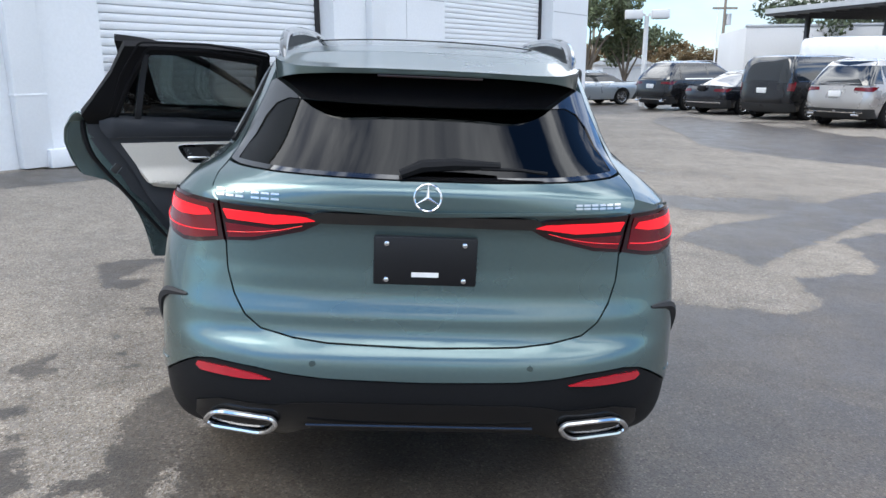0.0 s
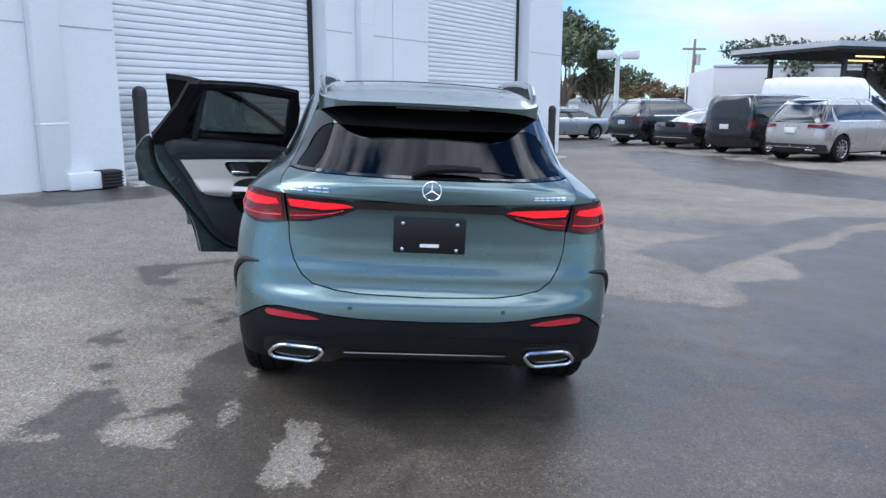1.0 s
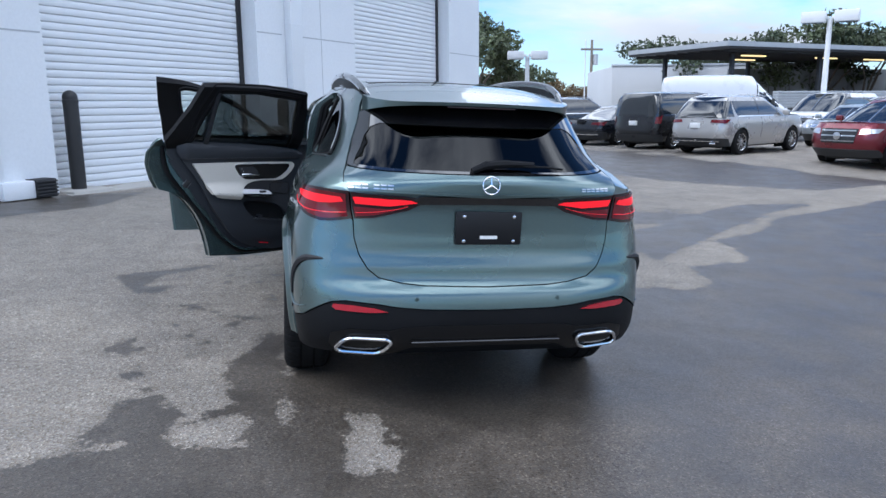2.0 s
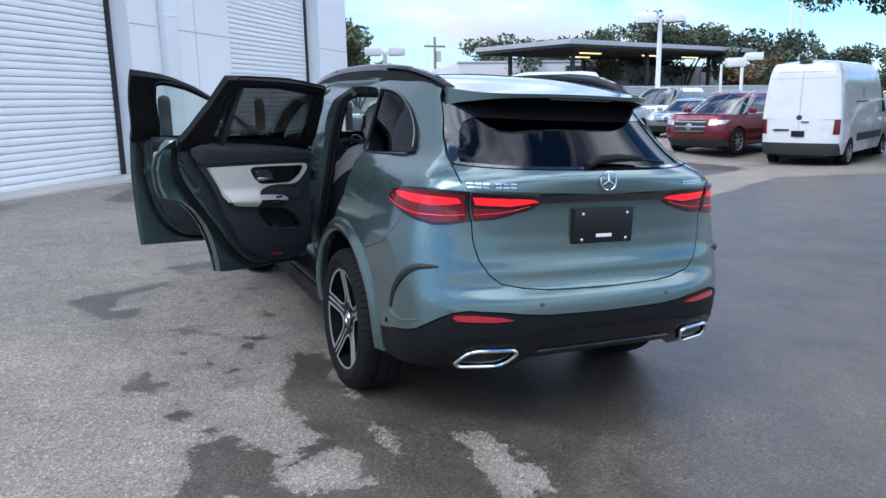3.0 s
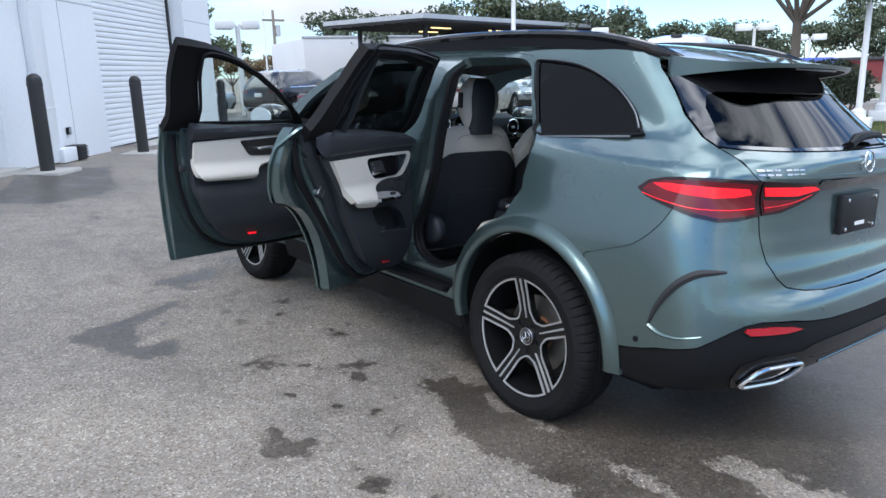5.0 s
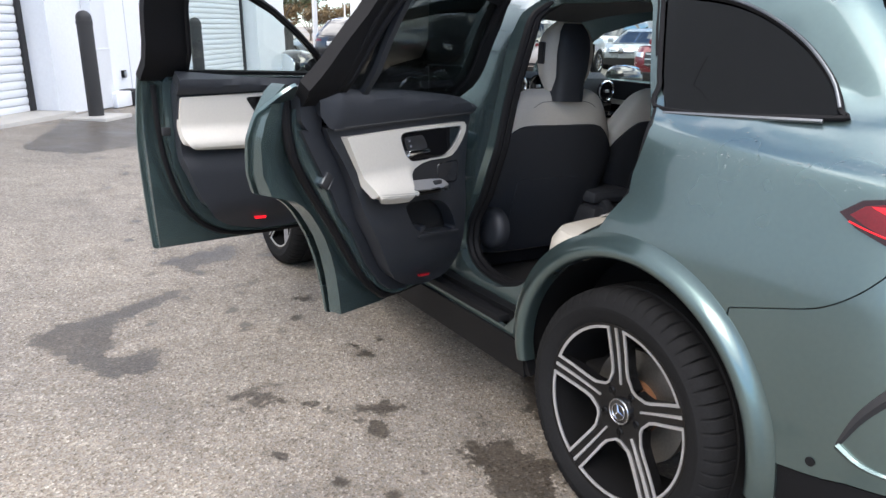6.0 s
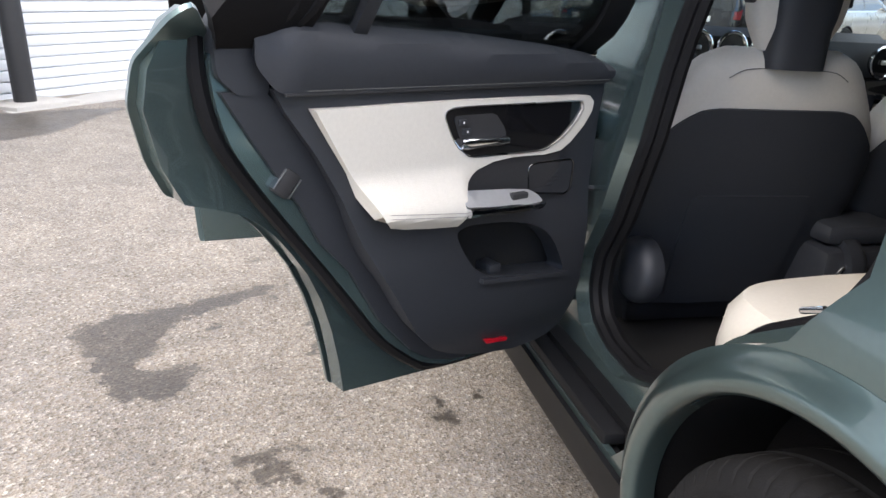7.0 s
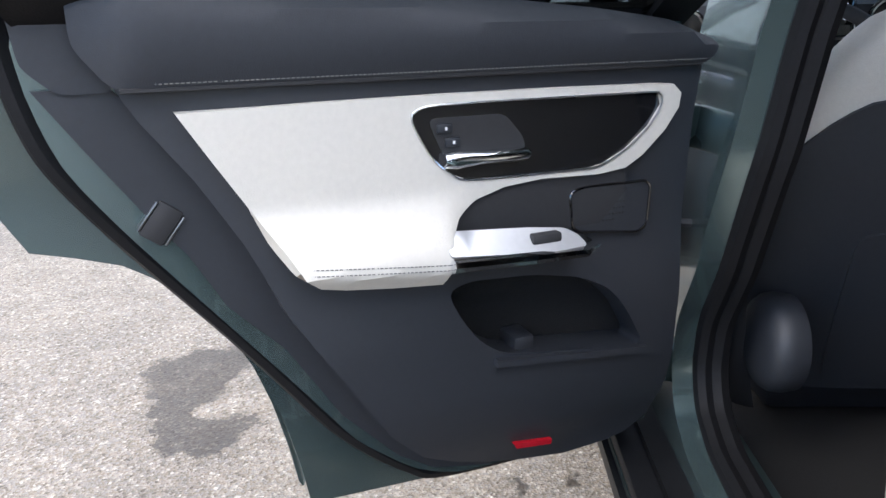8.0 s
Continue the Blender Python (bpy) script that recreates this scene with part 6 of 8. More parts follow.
    part("pocket_back", patch_bm([(0.37, 0.86), (0.0, 0.86), (-0.005, 0.68), (0.27, 0.70), (0.36, 0.76)], inner(0.005), 0.06, (), 0.01), CARPET, door, "dark pocket lining")
    part("pocket_floor", patch_bm([(0.0, 0.0), (0.0, 0.075), (0.27, 0.075), (0.27, 0.0)], lambda a, b: np.stack([0.005 + b, -a - 0.005, 0.696 + 0.12 * a], -1), 0.05, (), 0.01), TRIMHARD, door)
    part("pocket_rib", box_bm(0.006, 0.055, -0.235, -0.200, 0.718, 0.745, 0.006), TRIMHARD, door)
    # side strip between trim and shell
    strip = [(0.725, 1.125), (0.692, 1.09), (0.592, 0.937), (0.551, 0.845), (0.483, 0.736), (0.422, 0.640), (0.371, 0.590), (0.30, 0.555), (0.25, 0.540), (0.25, 0.510), (0.348, 0.533), (0.404, 0.570), (0.487, 0.660), (0.558, 0.778), (0.625, 0.850), (0.665, 0.925), (0.697, 0.967), (0.757, 1.057), (0.80, 1.125)]
    part("edge_trim", patch_bm(strip, inner(0.012), 0.04, (), 0.03), TRIMHARD, door, "charcoal edge trim")
    pad_top = curve([(-0.13, 1.145), (-0.022, 1.187), (0.221, 1.214), (0.494, 1.236), (0.70, 1.254), (0.80, 1.25)])

    def pad_w(u, z):
        v = np.clip((z - 1.124) / (pad_top(u) - 1.124), 0, 1)
        return 0.060 + 0.014 * np.sin(math.pi * v) ** 0.8 - 0.030 * smooth01(0.72, 1.0, v) - 0.035 * smooth01(0.69, 0.765, u)
    part("frame_trim", patch_bm(rounded([(0.72, 1.120), (0.775, 1.120), (0.806, 1.150), (0.812, 1.215), (0.80, 1.245), (0.72, 1.245)], 0.01, 2), inner(0.016), 0.04, (), 0.05), TRIMHARD, door, "charcoal frame trim")
    part("upper_pad", patch_bm(rounded([(0.722, 1.126), (-0.072, 1.124), (-0.085, 1.15), (-0.072, 1.169), (-0.022, 1.186), (0.10, 1.202), (0.221, 1.213), (0.35, 1.225), (0.494, 1.235), (0.688, 1.252), (0.754, 1.230), (0.755, 1.17)], 0.012, 2), inner(pad_w), 0.018, (), 0.05), TRIM, door, "black soft upper pad")
    stitches("stitching", [(0.0690, -u, 1.1315) for u in np.linspace(-0.066, 0.68, 12)], door)
    part("pad_groove", add_tube(bmesh.new(), [(0.060, -u, 1.1250) for u in np.linspace(-0.066, 0.715, 6)], 0.003, 5), SEALBLACK, door)
    # cream insert with the armrest swelling out at its foot
    arm_low = lambda u: 0.862 + (u - 0.363) * 0.11
    arm_w = lambda u, z: 0.066 + 0.042 * (1 - smooth01(0.895, 0.985, z)) * smooth01(0.30, 0.36, u) - 0.022 * (1 - smooth01(-0.004, 0.024, z - arm_low(u))) * smooth01(0.30, 0.34, u)
    cream_top = [(0.664, 1.099), (0.511, 1.102), (0.34, 1.103), (0.175, 1.102), (0.02, 1.100), (-0.012, 1.098), (-0.027, 1.085), (-0.025, 1.065), (-0.003, 1.034), (0.035, 1.0), (0.064, 0.984), (0.112, 0.979), (0.205, 0.982), (0.262, 0.977), (0.305, 0.964), (0.334, 0.945), (0.350, 0.925), (0.357, 0.895), (0.363, 0.862),
                 (0.43, 0.868), (0.492, 0.876), (0.525, 0.884), (0.545, 0.902), (0.562, 0.933), (0.585, 0.968), (0.629, 1.04)]
    gloss = [(0.393, 1.078), (0.380, 1.088), (0.34, 1.091), (0.174, 1.090), (0.033, 1.089), (0.013, 1.086), (0.008, 1.070), (0.029, 1.040), (0.066, 1.011), (0.104, 0.993), (0.132, 0.989), (0.232, 0.990), (0.316, 0.992), (0.340, 1.002), (0.364, 1.022), (0.385, 1.056)]
    part("cream_insert", patch_bm(cream_top, inner(arm_w), 0.009, [gloss], 0.03), CREAM, door, "cream leather insert with armrest")
    for dz in (0.0, 0.007):
        stitches("stitching", [(float(arm_w(np.array(u), np.array(0.888 + dz + (u - 0.363) * 0.11))) + 0.0005, -u, 0.888 + dz + (u - 0.363) * 0.11) for u in np.linspace(0.362, 0.535, 10)], door, 0.0005)
    part("gloss_panel", patch_bm(gloss, inner(0.0625), 0.03, (), 0.02), PIANO, door, "gloss black panel")
    part("gloss_bezel", add_tube(bmesh.new(), [(0.0665, -u, z) for u, z in spline(gloss, 3, loop=True)], 0.0016, 6, loop=True), ALU, door, "thin satin bezel")
    rec = rounded([(0.371, 1.074), (0.262, 1.074), (0.232, 1.040), (0.228, 1.008), (0.340, 1.012), (0.356, 1.039)], 0.012)
    part("handle_recess", patch_bm(rec, inner(0.0642), 0.03, (), 0.004), SEALBLACK, door, "dark handle recess")
    part("door_handle", add_rings(bmesh.new(), [[(0.067 + 0.012 * math.cos(a) * k, -u, 1.020 + (0.009 + 0.006 * max(0, (u - 0.31) / 0.04)) * math.sin(a) * k) for a in np.linspace(0, 2 * math.pi, 13)[:-1]] for u, k in ((0.226, 0.6), (0.232, 1), (0.29, 1), (0.335, 1), (0.350, 0.7))]), CHROME, door, "chrome door handle")
    for zz in (1.061, 1.043):
        part("lock_button", box_bm(0.062, 0.068, -0.355 - 0.004 + (1.061 - zz) * 0.6, -0.338 + (1.061 - zz) * 0.6, zz - 0.006, zz + 0.006, 0.002), TRIMHARD, door)
        part("lock_mark", box_bm(0.0682, 0.0688, -0.349 + (1.061 - zz) * 0.6, -0.346 + (1.061 - zz) * 0.6, zz - 0.002, zz + 0.002), WHITELABEL, door)
    # scoop, speaker, switch plate and strip
    scoop = [(0.347, 0.922), (0.334, 0.938), (0.305, 0.962), (0.262, 0.975), (0.205, 0.980), (0.112, 0.977), (0.064, 0.982), (0.055, 0.95), (0.10, 0.905), (0.20, 0.905)]
    part("scoop", patch_bm(scoop, inner(0.061), 0.03, (), 0.01), SEALBLACK, door, "dark grip scoop")
    spk = rounded([(0.154, 0.956), (0.13, 0.962), (0.021, 0.960), (0.012, 0.952), (0.014, 0.892), (0.029, 0.882), (0.136, 0.896), (0.148, 0.905)], 0.012)
    speaker = part("speaker_panel", patch_bm(spk, inner(0.060), 0.03, (), 0.008), TRIMHARD, door, "black speaker panel")
    part("speaker_rim", add_tube(bmesh.new(), [(0.0605, -u, z) for u, z in spk], 0.0022, 5, loop=True), PIANO, door)
    bm = bmesh.new()
    for i in range(12):
        for j in range(5):
            if (i - 5.5) ** 2 / 30 + (j - 2) ** 2 / 5 < 1:
                add_box(bm, 0.0602, 0.0612, -0.118 + 0.0058 * i, -0.115 + 0.0058 * i, 0.906 + 0.0085 * j, 0.909 + 0.0085 * j)
    part("speaker_holes", bm, SEALBLACK, door)
    sw_poly = rounded([(0.360, 0.933), (0.24, 0.925), (0.186, 0.919), (0.168, 0.909), (0.160, 0.896), (0.22, 0.895), (0.362, 0.906)], 0.006)
    part("armrest_body", patch_bm([(0.360, 0.914), (0.13, 0.893), (0.11, 0.880), (0.15, 0.853), (0.360, 0.860)], inner(lambda u, z: 0.100 - 0.05 * (1 - smooth01(0.856, 0.880, z)) - 0.04 * (1 - smooth01(0.12, 0.17, u))), 0.02, (), 0.06), TRIMHARD, door)
    part("switch_plate", patch_bm(sw_poly, inner(lambda u, z: 0.118 - (z - 0.897) * 0.9), 0.02, (), 0.012), SATIN, door, "satin silver switch plate")
    part("window_switch", box_bm(0.090, 0.112, -0.243, -0.197, 0.904, 0.918, 0.004), SEALBLACK, door, "black window switch")
    part("armrest_strip", add_tube(bmesh.new(), [(0.118, -0.362, 0.896), (0.118, -0.25, 0.890), (0.115, -0.16, 0.885), (0.088, -0.118, 0.882)], [0.009, 0.009, 0.007, 0.003], 8), CHROME, door, "chrome armrest strip")
    part("red_marker", patch_bm([(0.232, 0.566), (0.162, 0.556), (0.164, 0.548), (0.226, 0.556)], inner(0.046), 0.03, (), 0.008, off=0.008), REFLRED, door, "red door marker")
    lm = Matrix.Translation((0.008, -0.690, 0.968)) @ Matrix.Rotation(radians(-38), 4, "X")
    latch = part("latch", add_box(bmesh.new(), -0.012, 0.008, -0.016, 0.016, -0.024, 0.024, 0.004, 2, lm), SEALBLACK, door, "dark door latch")
    for a, b in ((-0.019, -0.016), (0.016, 0.019)):
        part("latch_edge", add_box(bmesh.new(), -0.010, 0.0085, a, b, -0.020, 0.020, 0.001, 2, lm), DARKTRIM, latch)
    for u, z in ((0.862, 1.06),):
        part("plug", add_lathe(bmesh.new(), [(0.012, 0), (0.012, 0.004), (0.005, 0.006)], 12, Matrix.Translation((-0.060, -u, z)) @ Matrix.Rotation(radians(90), 4, "Y"), cap=True), RUBBER, door)
    for z in (0.60, 1.02):
        part("hinge", box_bm(-0.06, 0.0, 0.06, 0.14, z - 0.035, z + 0.035, 0.01), PAINT, door)
    part("door_check", add_tube(bmesh.new(), [(0.01, 0.05, 0.875), (0.07, 0.13, 0.875)], 0.007, 6), SEALBLACK, door, "black door check strap")
    part("outer_handle", add_tube(bmesh.new(), [(-0.155, -0.62, 1.02), (-0.185, -0.66, 1.02), (-0.185, -0.78, 1.02), (-0.155, -0.82, 1.02)], 0.011, 8), PAINT, door)
    return door


def front_door():
    sk = lift(2.95)
    skin_poly = [(-0.30, 0.45), (0.30, 0.437), (0.880, 0.442), (0.893, 0.60), (0.915, 0.90), (0.935, 1.20), (-0.30, 1.185), (-0.33, 1.05)]
    door = part("front_door", patch_bm(rounded(skin_poly, 0.012, 2), sk, 0.05, (), 0.010), PAINT, car, "open front door with cream trim")
    door.matrix_local = door_matrix(-0.93, 2.97, 78)
    p1 = [(-0.29, 0.46), (0.30, 0.450), (0.868, 0.455), (0.880, 0.60), (0.902, 0.90), (0.922, 1.19), (-0.29, 1.18)]
    part("inner_shell", patch_bm(p1, inner(lambda u, z: -0.085 + 0.05 * np.clip((z - 1.0) / 0.2, 0, 1)), 0.06, (), 0.05), INPAINT_SHADED, door)
    p2 = [(-0.28, 0.50), (0.42, 0.490), (0.60, 0.515), (0.70, 0.575), (0.77, 0.67), (0.82, 0.80), (0.85, 0.95), (0.86, 1.19), (-0.28, 1.18)]
    part("inner_shell", patch_bm(rounded(p2, 0.05, 3), inner(0.0), 0.06, (), 0.085), INPAINT_SHADED, door)
    seal = spline([(0.0, 0.475), (0.42, 0.478), (0.60, 0.503), (0.71, 0.565), (0.785, 0.665), (0.835, 0.80), (0.865, 0.95), (0.88, 1.15)], 6)
    part("door_seal", add_tube(bmesh.new(), [(-0.035, -u, z) for u, z in seal], 0.012, 8), RUBBER, door, "black rubber door seal")
    fr_out = [(-0.33, 1.185), (0.02, 1.215), (0.133, 1.281), (0.234, 1.352), (0.377, 1.452), (0.554, 1.544), (0.70, 1.595), (0.80, 1.618), (0.90, 1.630), (0.985, 1.636), (0.975, 1.45), (0.955, 1.32), (0.937, 1.19)]
    fr_in = rounded([(0.07, 1.20), (0.202, 1.299), (0.322, 1.386), (0.458, 1.467), (0.623, 1.536), (0.72, 1.558), (0.787, 1.567), (0.829, 1.553), (0.822, 1.45), (0.79, 1.30), (0.768, 1.206)], 0.02)
    part("window_frame", patch_bm(fr_out, sk, 0.05, [fr_in], 0.042), RUBBER, door, "black window frame")
    part("frame_seal", add_tube(bmesh.new(), [tuple(q + np.array([0.058, 0, 0])) for q in sk([c[0] for c in fr_in], [c[1] for c in fr_in])], 0.010, 6, loop=True), RUBBER, door)
    part("door_window", patch_bm([(0.03, 1.19), (0.19, 1.31), (0.31, 1.40), (0.45, 1.48), (0.62, 1.55), (0.80, 1.58), (0.84, 1.57), (0.83, 1.45), (0.785, 1.19)], sk, 0.08, (), 0.004, off=-0.03), CLEAR, door, "clear door window")
    trim_poly = [(-0.28, 1.17), (-0.25, 0.62), (-0.20, 0.56), (0.30, 0.505), (0.413, 0.505), (0.52, 0.523), (0.605, 0.545), (0.685, 0.595), (0.75, 0.69), (0.79, 0.78), (0.815, 0.86), (0.825, 1.17)]
    low_w = lambda u, z: 0.052 + 0.035 * smooth01(0.56, 0.66, z) * (1 - smooth01(0.80, 0.92, z)) - 0.03 * (1 - smooth01(0.545, 0.60, z))
    part("door_trim", patch_bm(rounded(trim_poly, 0.03), inner(low_w), 0.05, (), 0.05), TRIMHARD, door, "charcoal plastic door trim")
    pad_w = lambda u, z: 0.066 + 0.032 * np.sin(np.clip((z - 1.118) / 0.118, 0, 1) * math.pi) ** 0.7 - 0.05 * smooth01(1.17, 1.22, z)
    part("upper_pad", patch_bm(rounded([(0.832, 1.119), (0.50, 1.130), (0.05, 1.148), (-0.28, 1.155), (-0.28, 1.185), (0.10, 1.180), (0.274, 1.183), (0.548, 1.192), (0.825, 1.212)], 0.008, 2), inner(pad_w), 0.025, (), 0.05), TRIM, door, "black soft upper pad")
    arm_w = lambda u, z: 0.066 + 0.046 * (1 - smooth01(0.92, 1.0, z)) - 0.022 * (1 - smooth01(0.889, 0.915, z))
    part("cream_insert", patch_bm(rounded([(0.812, 1.108), (0.50, 1.121), (0.05, 1.140), (0.02, 1.02), (0.25, 0.995), (0.40, 0.968), (0.435, 0.945), (0.45, 0.893), (0.54, 0.892), (0.70, 0.898), (0.775, 0.901), (0.80, 0.914), (0.822, 0.948), (0.822, 1.0)], 0.012), inner(arm_w), 0.012, (), 0.03), CREAM, door, "cream leather insert with armrest")
    part("gloss_panel", patch_bm(rounded([(0.53, 1.105), (0.04, 1.125), (0.10, 1.04), (0.30, 1.015), (0.47, 1.02)], 0.02), inner(0.070), 0.05, (), 0.01), PIANO, door, "gloss black panel")
    part("door_handle", add_tube(bmesh.new(), [(0.08, -0.42, 1.055), (0.085, -0.30, 1.06)], 0.008, 8), CHROME, door, "chrome door handle")
    part("seat_buttons", box_bm(0.070, 0.078, -0.24, -0.14, 1.07, 1.10, 0.004), ALU, door)
    part("warning_lamp", patch_bm([(0.49, 0.575), (0.43, 0.571), (0.436, 0.561), (0.484, 0.564)], inner(0.045), 0.04, (), 0.008, off=0.012), LAMPGLOW, door, "lit red door lamp")
    part("latch", box_bm(-0.012, 0.006, -0.868, -0.832, 0.95, 0.985, 0.006), SEALBLACK, door, "steel door latch")
    rings = []
    for t, k in ((0, 0.55), (0.08, 0.85), (0.35, 1.0), (0.75, 0.95), (0.95, 0.7), (1.0, 0.4)):
        rings.append([(-0.17 - 0.24 * t, -0.02 + 0.075 * math.cos(a) * k - 0.03 * t, 1.215 + 0.078 * math.sin(a) * k) for a in np.linspace(0, 2 * math.pi, 21)[:-1]])
    part("door_mirror", add_rings(bmesh.new(), rings), PIANO, door, "gloss black door mirror")
    MIR = material("mirror_glass", (0.85, 0.87, 0.88), 0.02, 1.0, 0.01, rough_vary=0.01)
    part("mirror_glass", patch_bm([(0.285 + 0.105 * math.cos(a), 1.213 + 0.060 * math.sin(a)) for a in np.linspace(0, 2 * math.pi, 29)[:-1]], lambda a, b: np.stack([-a, -0.118 - 0.0 * a, b], -1), 0.08, (), 0.004), MIR, door, "mirror glass")
    return door


rear_door()
front_door()

# ---- other vehicles ----
HEAD = Vector((0.90, 0.436, 0)).normalized()


def facing(x, y, d, back=0.0):
    """A pose with its +y along d, its origin moved back along it."""
    d = Vector((d[0], d[1], 0)).normalized()
    p = Vector((x, y, 0)) - d * back
    z0 = gzf(x + d.x * 1.2, y + d.y * 1.2)
    return Matrix.Translation((p.x, p.y, z0)) @ Matrix.Rotation(math.atan2(-d.x, d.y), 4, "Z")


def paint(name, col, metal=0.3):
    return material(name, col, 0.28, metal, 0.04, 20, coat=0.9, rough_vary=0.04)


P_BLACK = paint("black_car_paint", (0.010, 0.010, 0.012))
P_NIGHT = paint("dark_blue_black_paint", (0.012, 0.015, 0.022))
P_SILVER = paint("silver_grey_paint", (0.44, 0.425, 0.41), 0.45)
P_GREY = paint("light_grey_paint", (0.36, 0.40, 0.43), 0.5)
P_RED = paint("dark_red_paint", (0.16, 0.012, 0.022), 0.5)
P_WHITE = paint("white_van_paint", (0.68, 0.69, 0.70), 0.0)
DARKPLASTIC = material("dark_grey_plastic", (0.028, 0.029, 0.031), 0.6)
HEADLAMP = material("headlamp_glass", (0.55, 0.57, 0.60), 0.08, 0.4, coat=1.0)


def road_wheel(parent, x, y, r, w=0.22):
    s = -1 if x < 0 else 1
    m = Matrix.Translation((x, y, r)) @ Matrix.Rotation(radians(90 * s), 4, "Y")
    wh = part("wheel", add_lathe(bmesh.new(), [(r * 0.68, -w / 2), (r * 0.93, -w / 2), (r, -w * 0.36), (r, w * 0.36), (r * 0.93, w / 2), (r * 0.70, w / 2), (r * 0.67, w * 0.42)], 36), TYRE, parent)
    wh.matrix_local = m
    bm = add_lathe(bmesh.new(), [(r * 0.70, w * 0.40), (r * 0.66, w * 0.46), (r * 0.62, w * 0.40)], 36)
    for k in range(10):
        a = radians(36 * k)
        add_box(bm, r * 0.08, r * 0.66, -0.018, 0.018, w * 0.30, w * 0.42, 0, 2, Matrix.Rotation(a, 4, "Z"))
    add_lathe(bm, [(r * 0.16, w * 0.25), (r * 0.15, w * 0.45), (0.004, w * 0.46)], 16, cap=True)
    part("rim", bm, ALU, wh, "silver alloy rim")
    part("brake_disc", add_lathe(bmesh.new(), [(0.02, w * 0.12), (r * 0.64, w * 0.12), (r * 0.64, w * 0.05)], 24), SEALBLACK, wh)


SPEC = {
    "suv": dict(L=4.93, W=1.0, belt=1.12, roof=1.70, half_b=[(0.25, 0.88), (0.5, 0.95), (0.8, 0.97), (1.0, 0.95), (1.15, 0.91)], half_c=[(1.08, 0.90), (1.2, 0.86), (1.5, 0.74), (1.62, 0.68), (1.80, 0.60)],
                rear=[(0.25, 0.20), (0.45, 0.03), (0.65, 0.0), (0.9, 0.03), (1.15, 0.08)], front=[(0.25, 4.70), (0.5, 4.90), (0.7, 4.93), (0.95, 4.86), (1.15, 4.70)],
                crear=[(1.08, 0.06), (1.2, 0.12), (1.55, 0.42), (1.80, 0.70)], cfront=[(1.08, 3.85), (1.2, 3.65), (1.6, 2.95), (1.80, 2.5)], axles=(0.98, 3.97), r=0.375, glass=(1.17, 1.58), pillars=(0.75, 2.0, 3.02)),
    "sedan": dict(L=4.85, W=0.95, belt=0.93, roof=1.40, half_b=[(0.22, 0.86), (0.45, 0.93), (0.7, 0.95), (0.85, 0.93), (0.95, 0.88)], half_c=[(0.90, 0.86), (1.0, 0.82), (1.25, 0.72), (1.36, 0.64), (1.48, 0.55)],
                  rear=[(0.22, 0.16), (0.42, 0.02), (0.6, 0.0), (0.85, 0.04), (0.95, 0.10)], front=[(0.22, 4.65), (0.45, 4.82), (0.6, 4.85), (0.8, 4.78), (0.95, 4.5)],
                  crear=[(0.90, 0.55), (1.0, 0.85), (1.30, 1.55), (1.48, 2.1)], cfront=[(0.90, 3.75), (1.0, 3.5), (1.3, 2.9), (1.48, 2.5)], axles=(1.02, 3.92), r=0.335, glass=(0.97, 1.33), pillars=(1.3, 2.1, 2.95)),
    "van": dict(L=5.14, W=0.97, belt=1.12, roof=1.84, half_b=[(0.25, 0.88), (0.5, 0.95), (0.9, 0.965), (1.15, 0.955)], half_c=[(1.08, 0.955), (1.3, 0.93), (1.65, 0.86), (1.80, 0.78), (1.94, 0.66)],
                rear=[(0.25, 0.15), (0.45, 0.0), (0.7, 0.0), (1.15, 0.03)], front=[(0.25, 4.9), (0.5, 5.10), (0.8, 5.14), (1.0, 5.0), (1.15, 4.75)],
                crear=[(1.08, 0.03), (1.5, 0.10), (1.8, 0.20), (1.94, 0.4)], cfront=[(1.08, 4.45), (1.3, 4.15), (1.7, 3.55), (1.94, 3.1)], axles=(0.98, 4.18), r=0.34, glass=(1.18, 1.68), pillars=(0.28, 1.75, 3.2)),
    "cargo": dict(L=5.93, W=1.01, belt=1.25, roof=2.62, half_b=[(0.30, 0.94), (0.6, 0.99), (1.0, 1.0), (1.3, 0.995)], half_c=[(1.2, 0.995), (1.6, 0.97), (2.25, 0.90), (2.58, 0.81), (2.72, 0.66)],
                  rear=[(0.30, 0.06), (0.5, 0.0), (0.9, 0.0), (1.3, 0.01)], front=[(0.3, 5.75), (0.6, 5.90), (0.9, 5.93), (1.1, 5.75), (1.3, 5.4)],
                  crear=[(1.2, 0.01), (1.7, 0.05), (2.5, 0.14), (2.72, 0.3)], cfront=[(1.2, 5.35), (1.5, 5.0), (2.2, 4.25), (2.72, 3.8)], axles=(1.05, 4.72), r=0.345, glass=None, pillars=()),
}


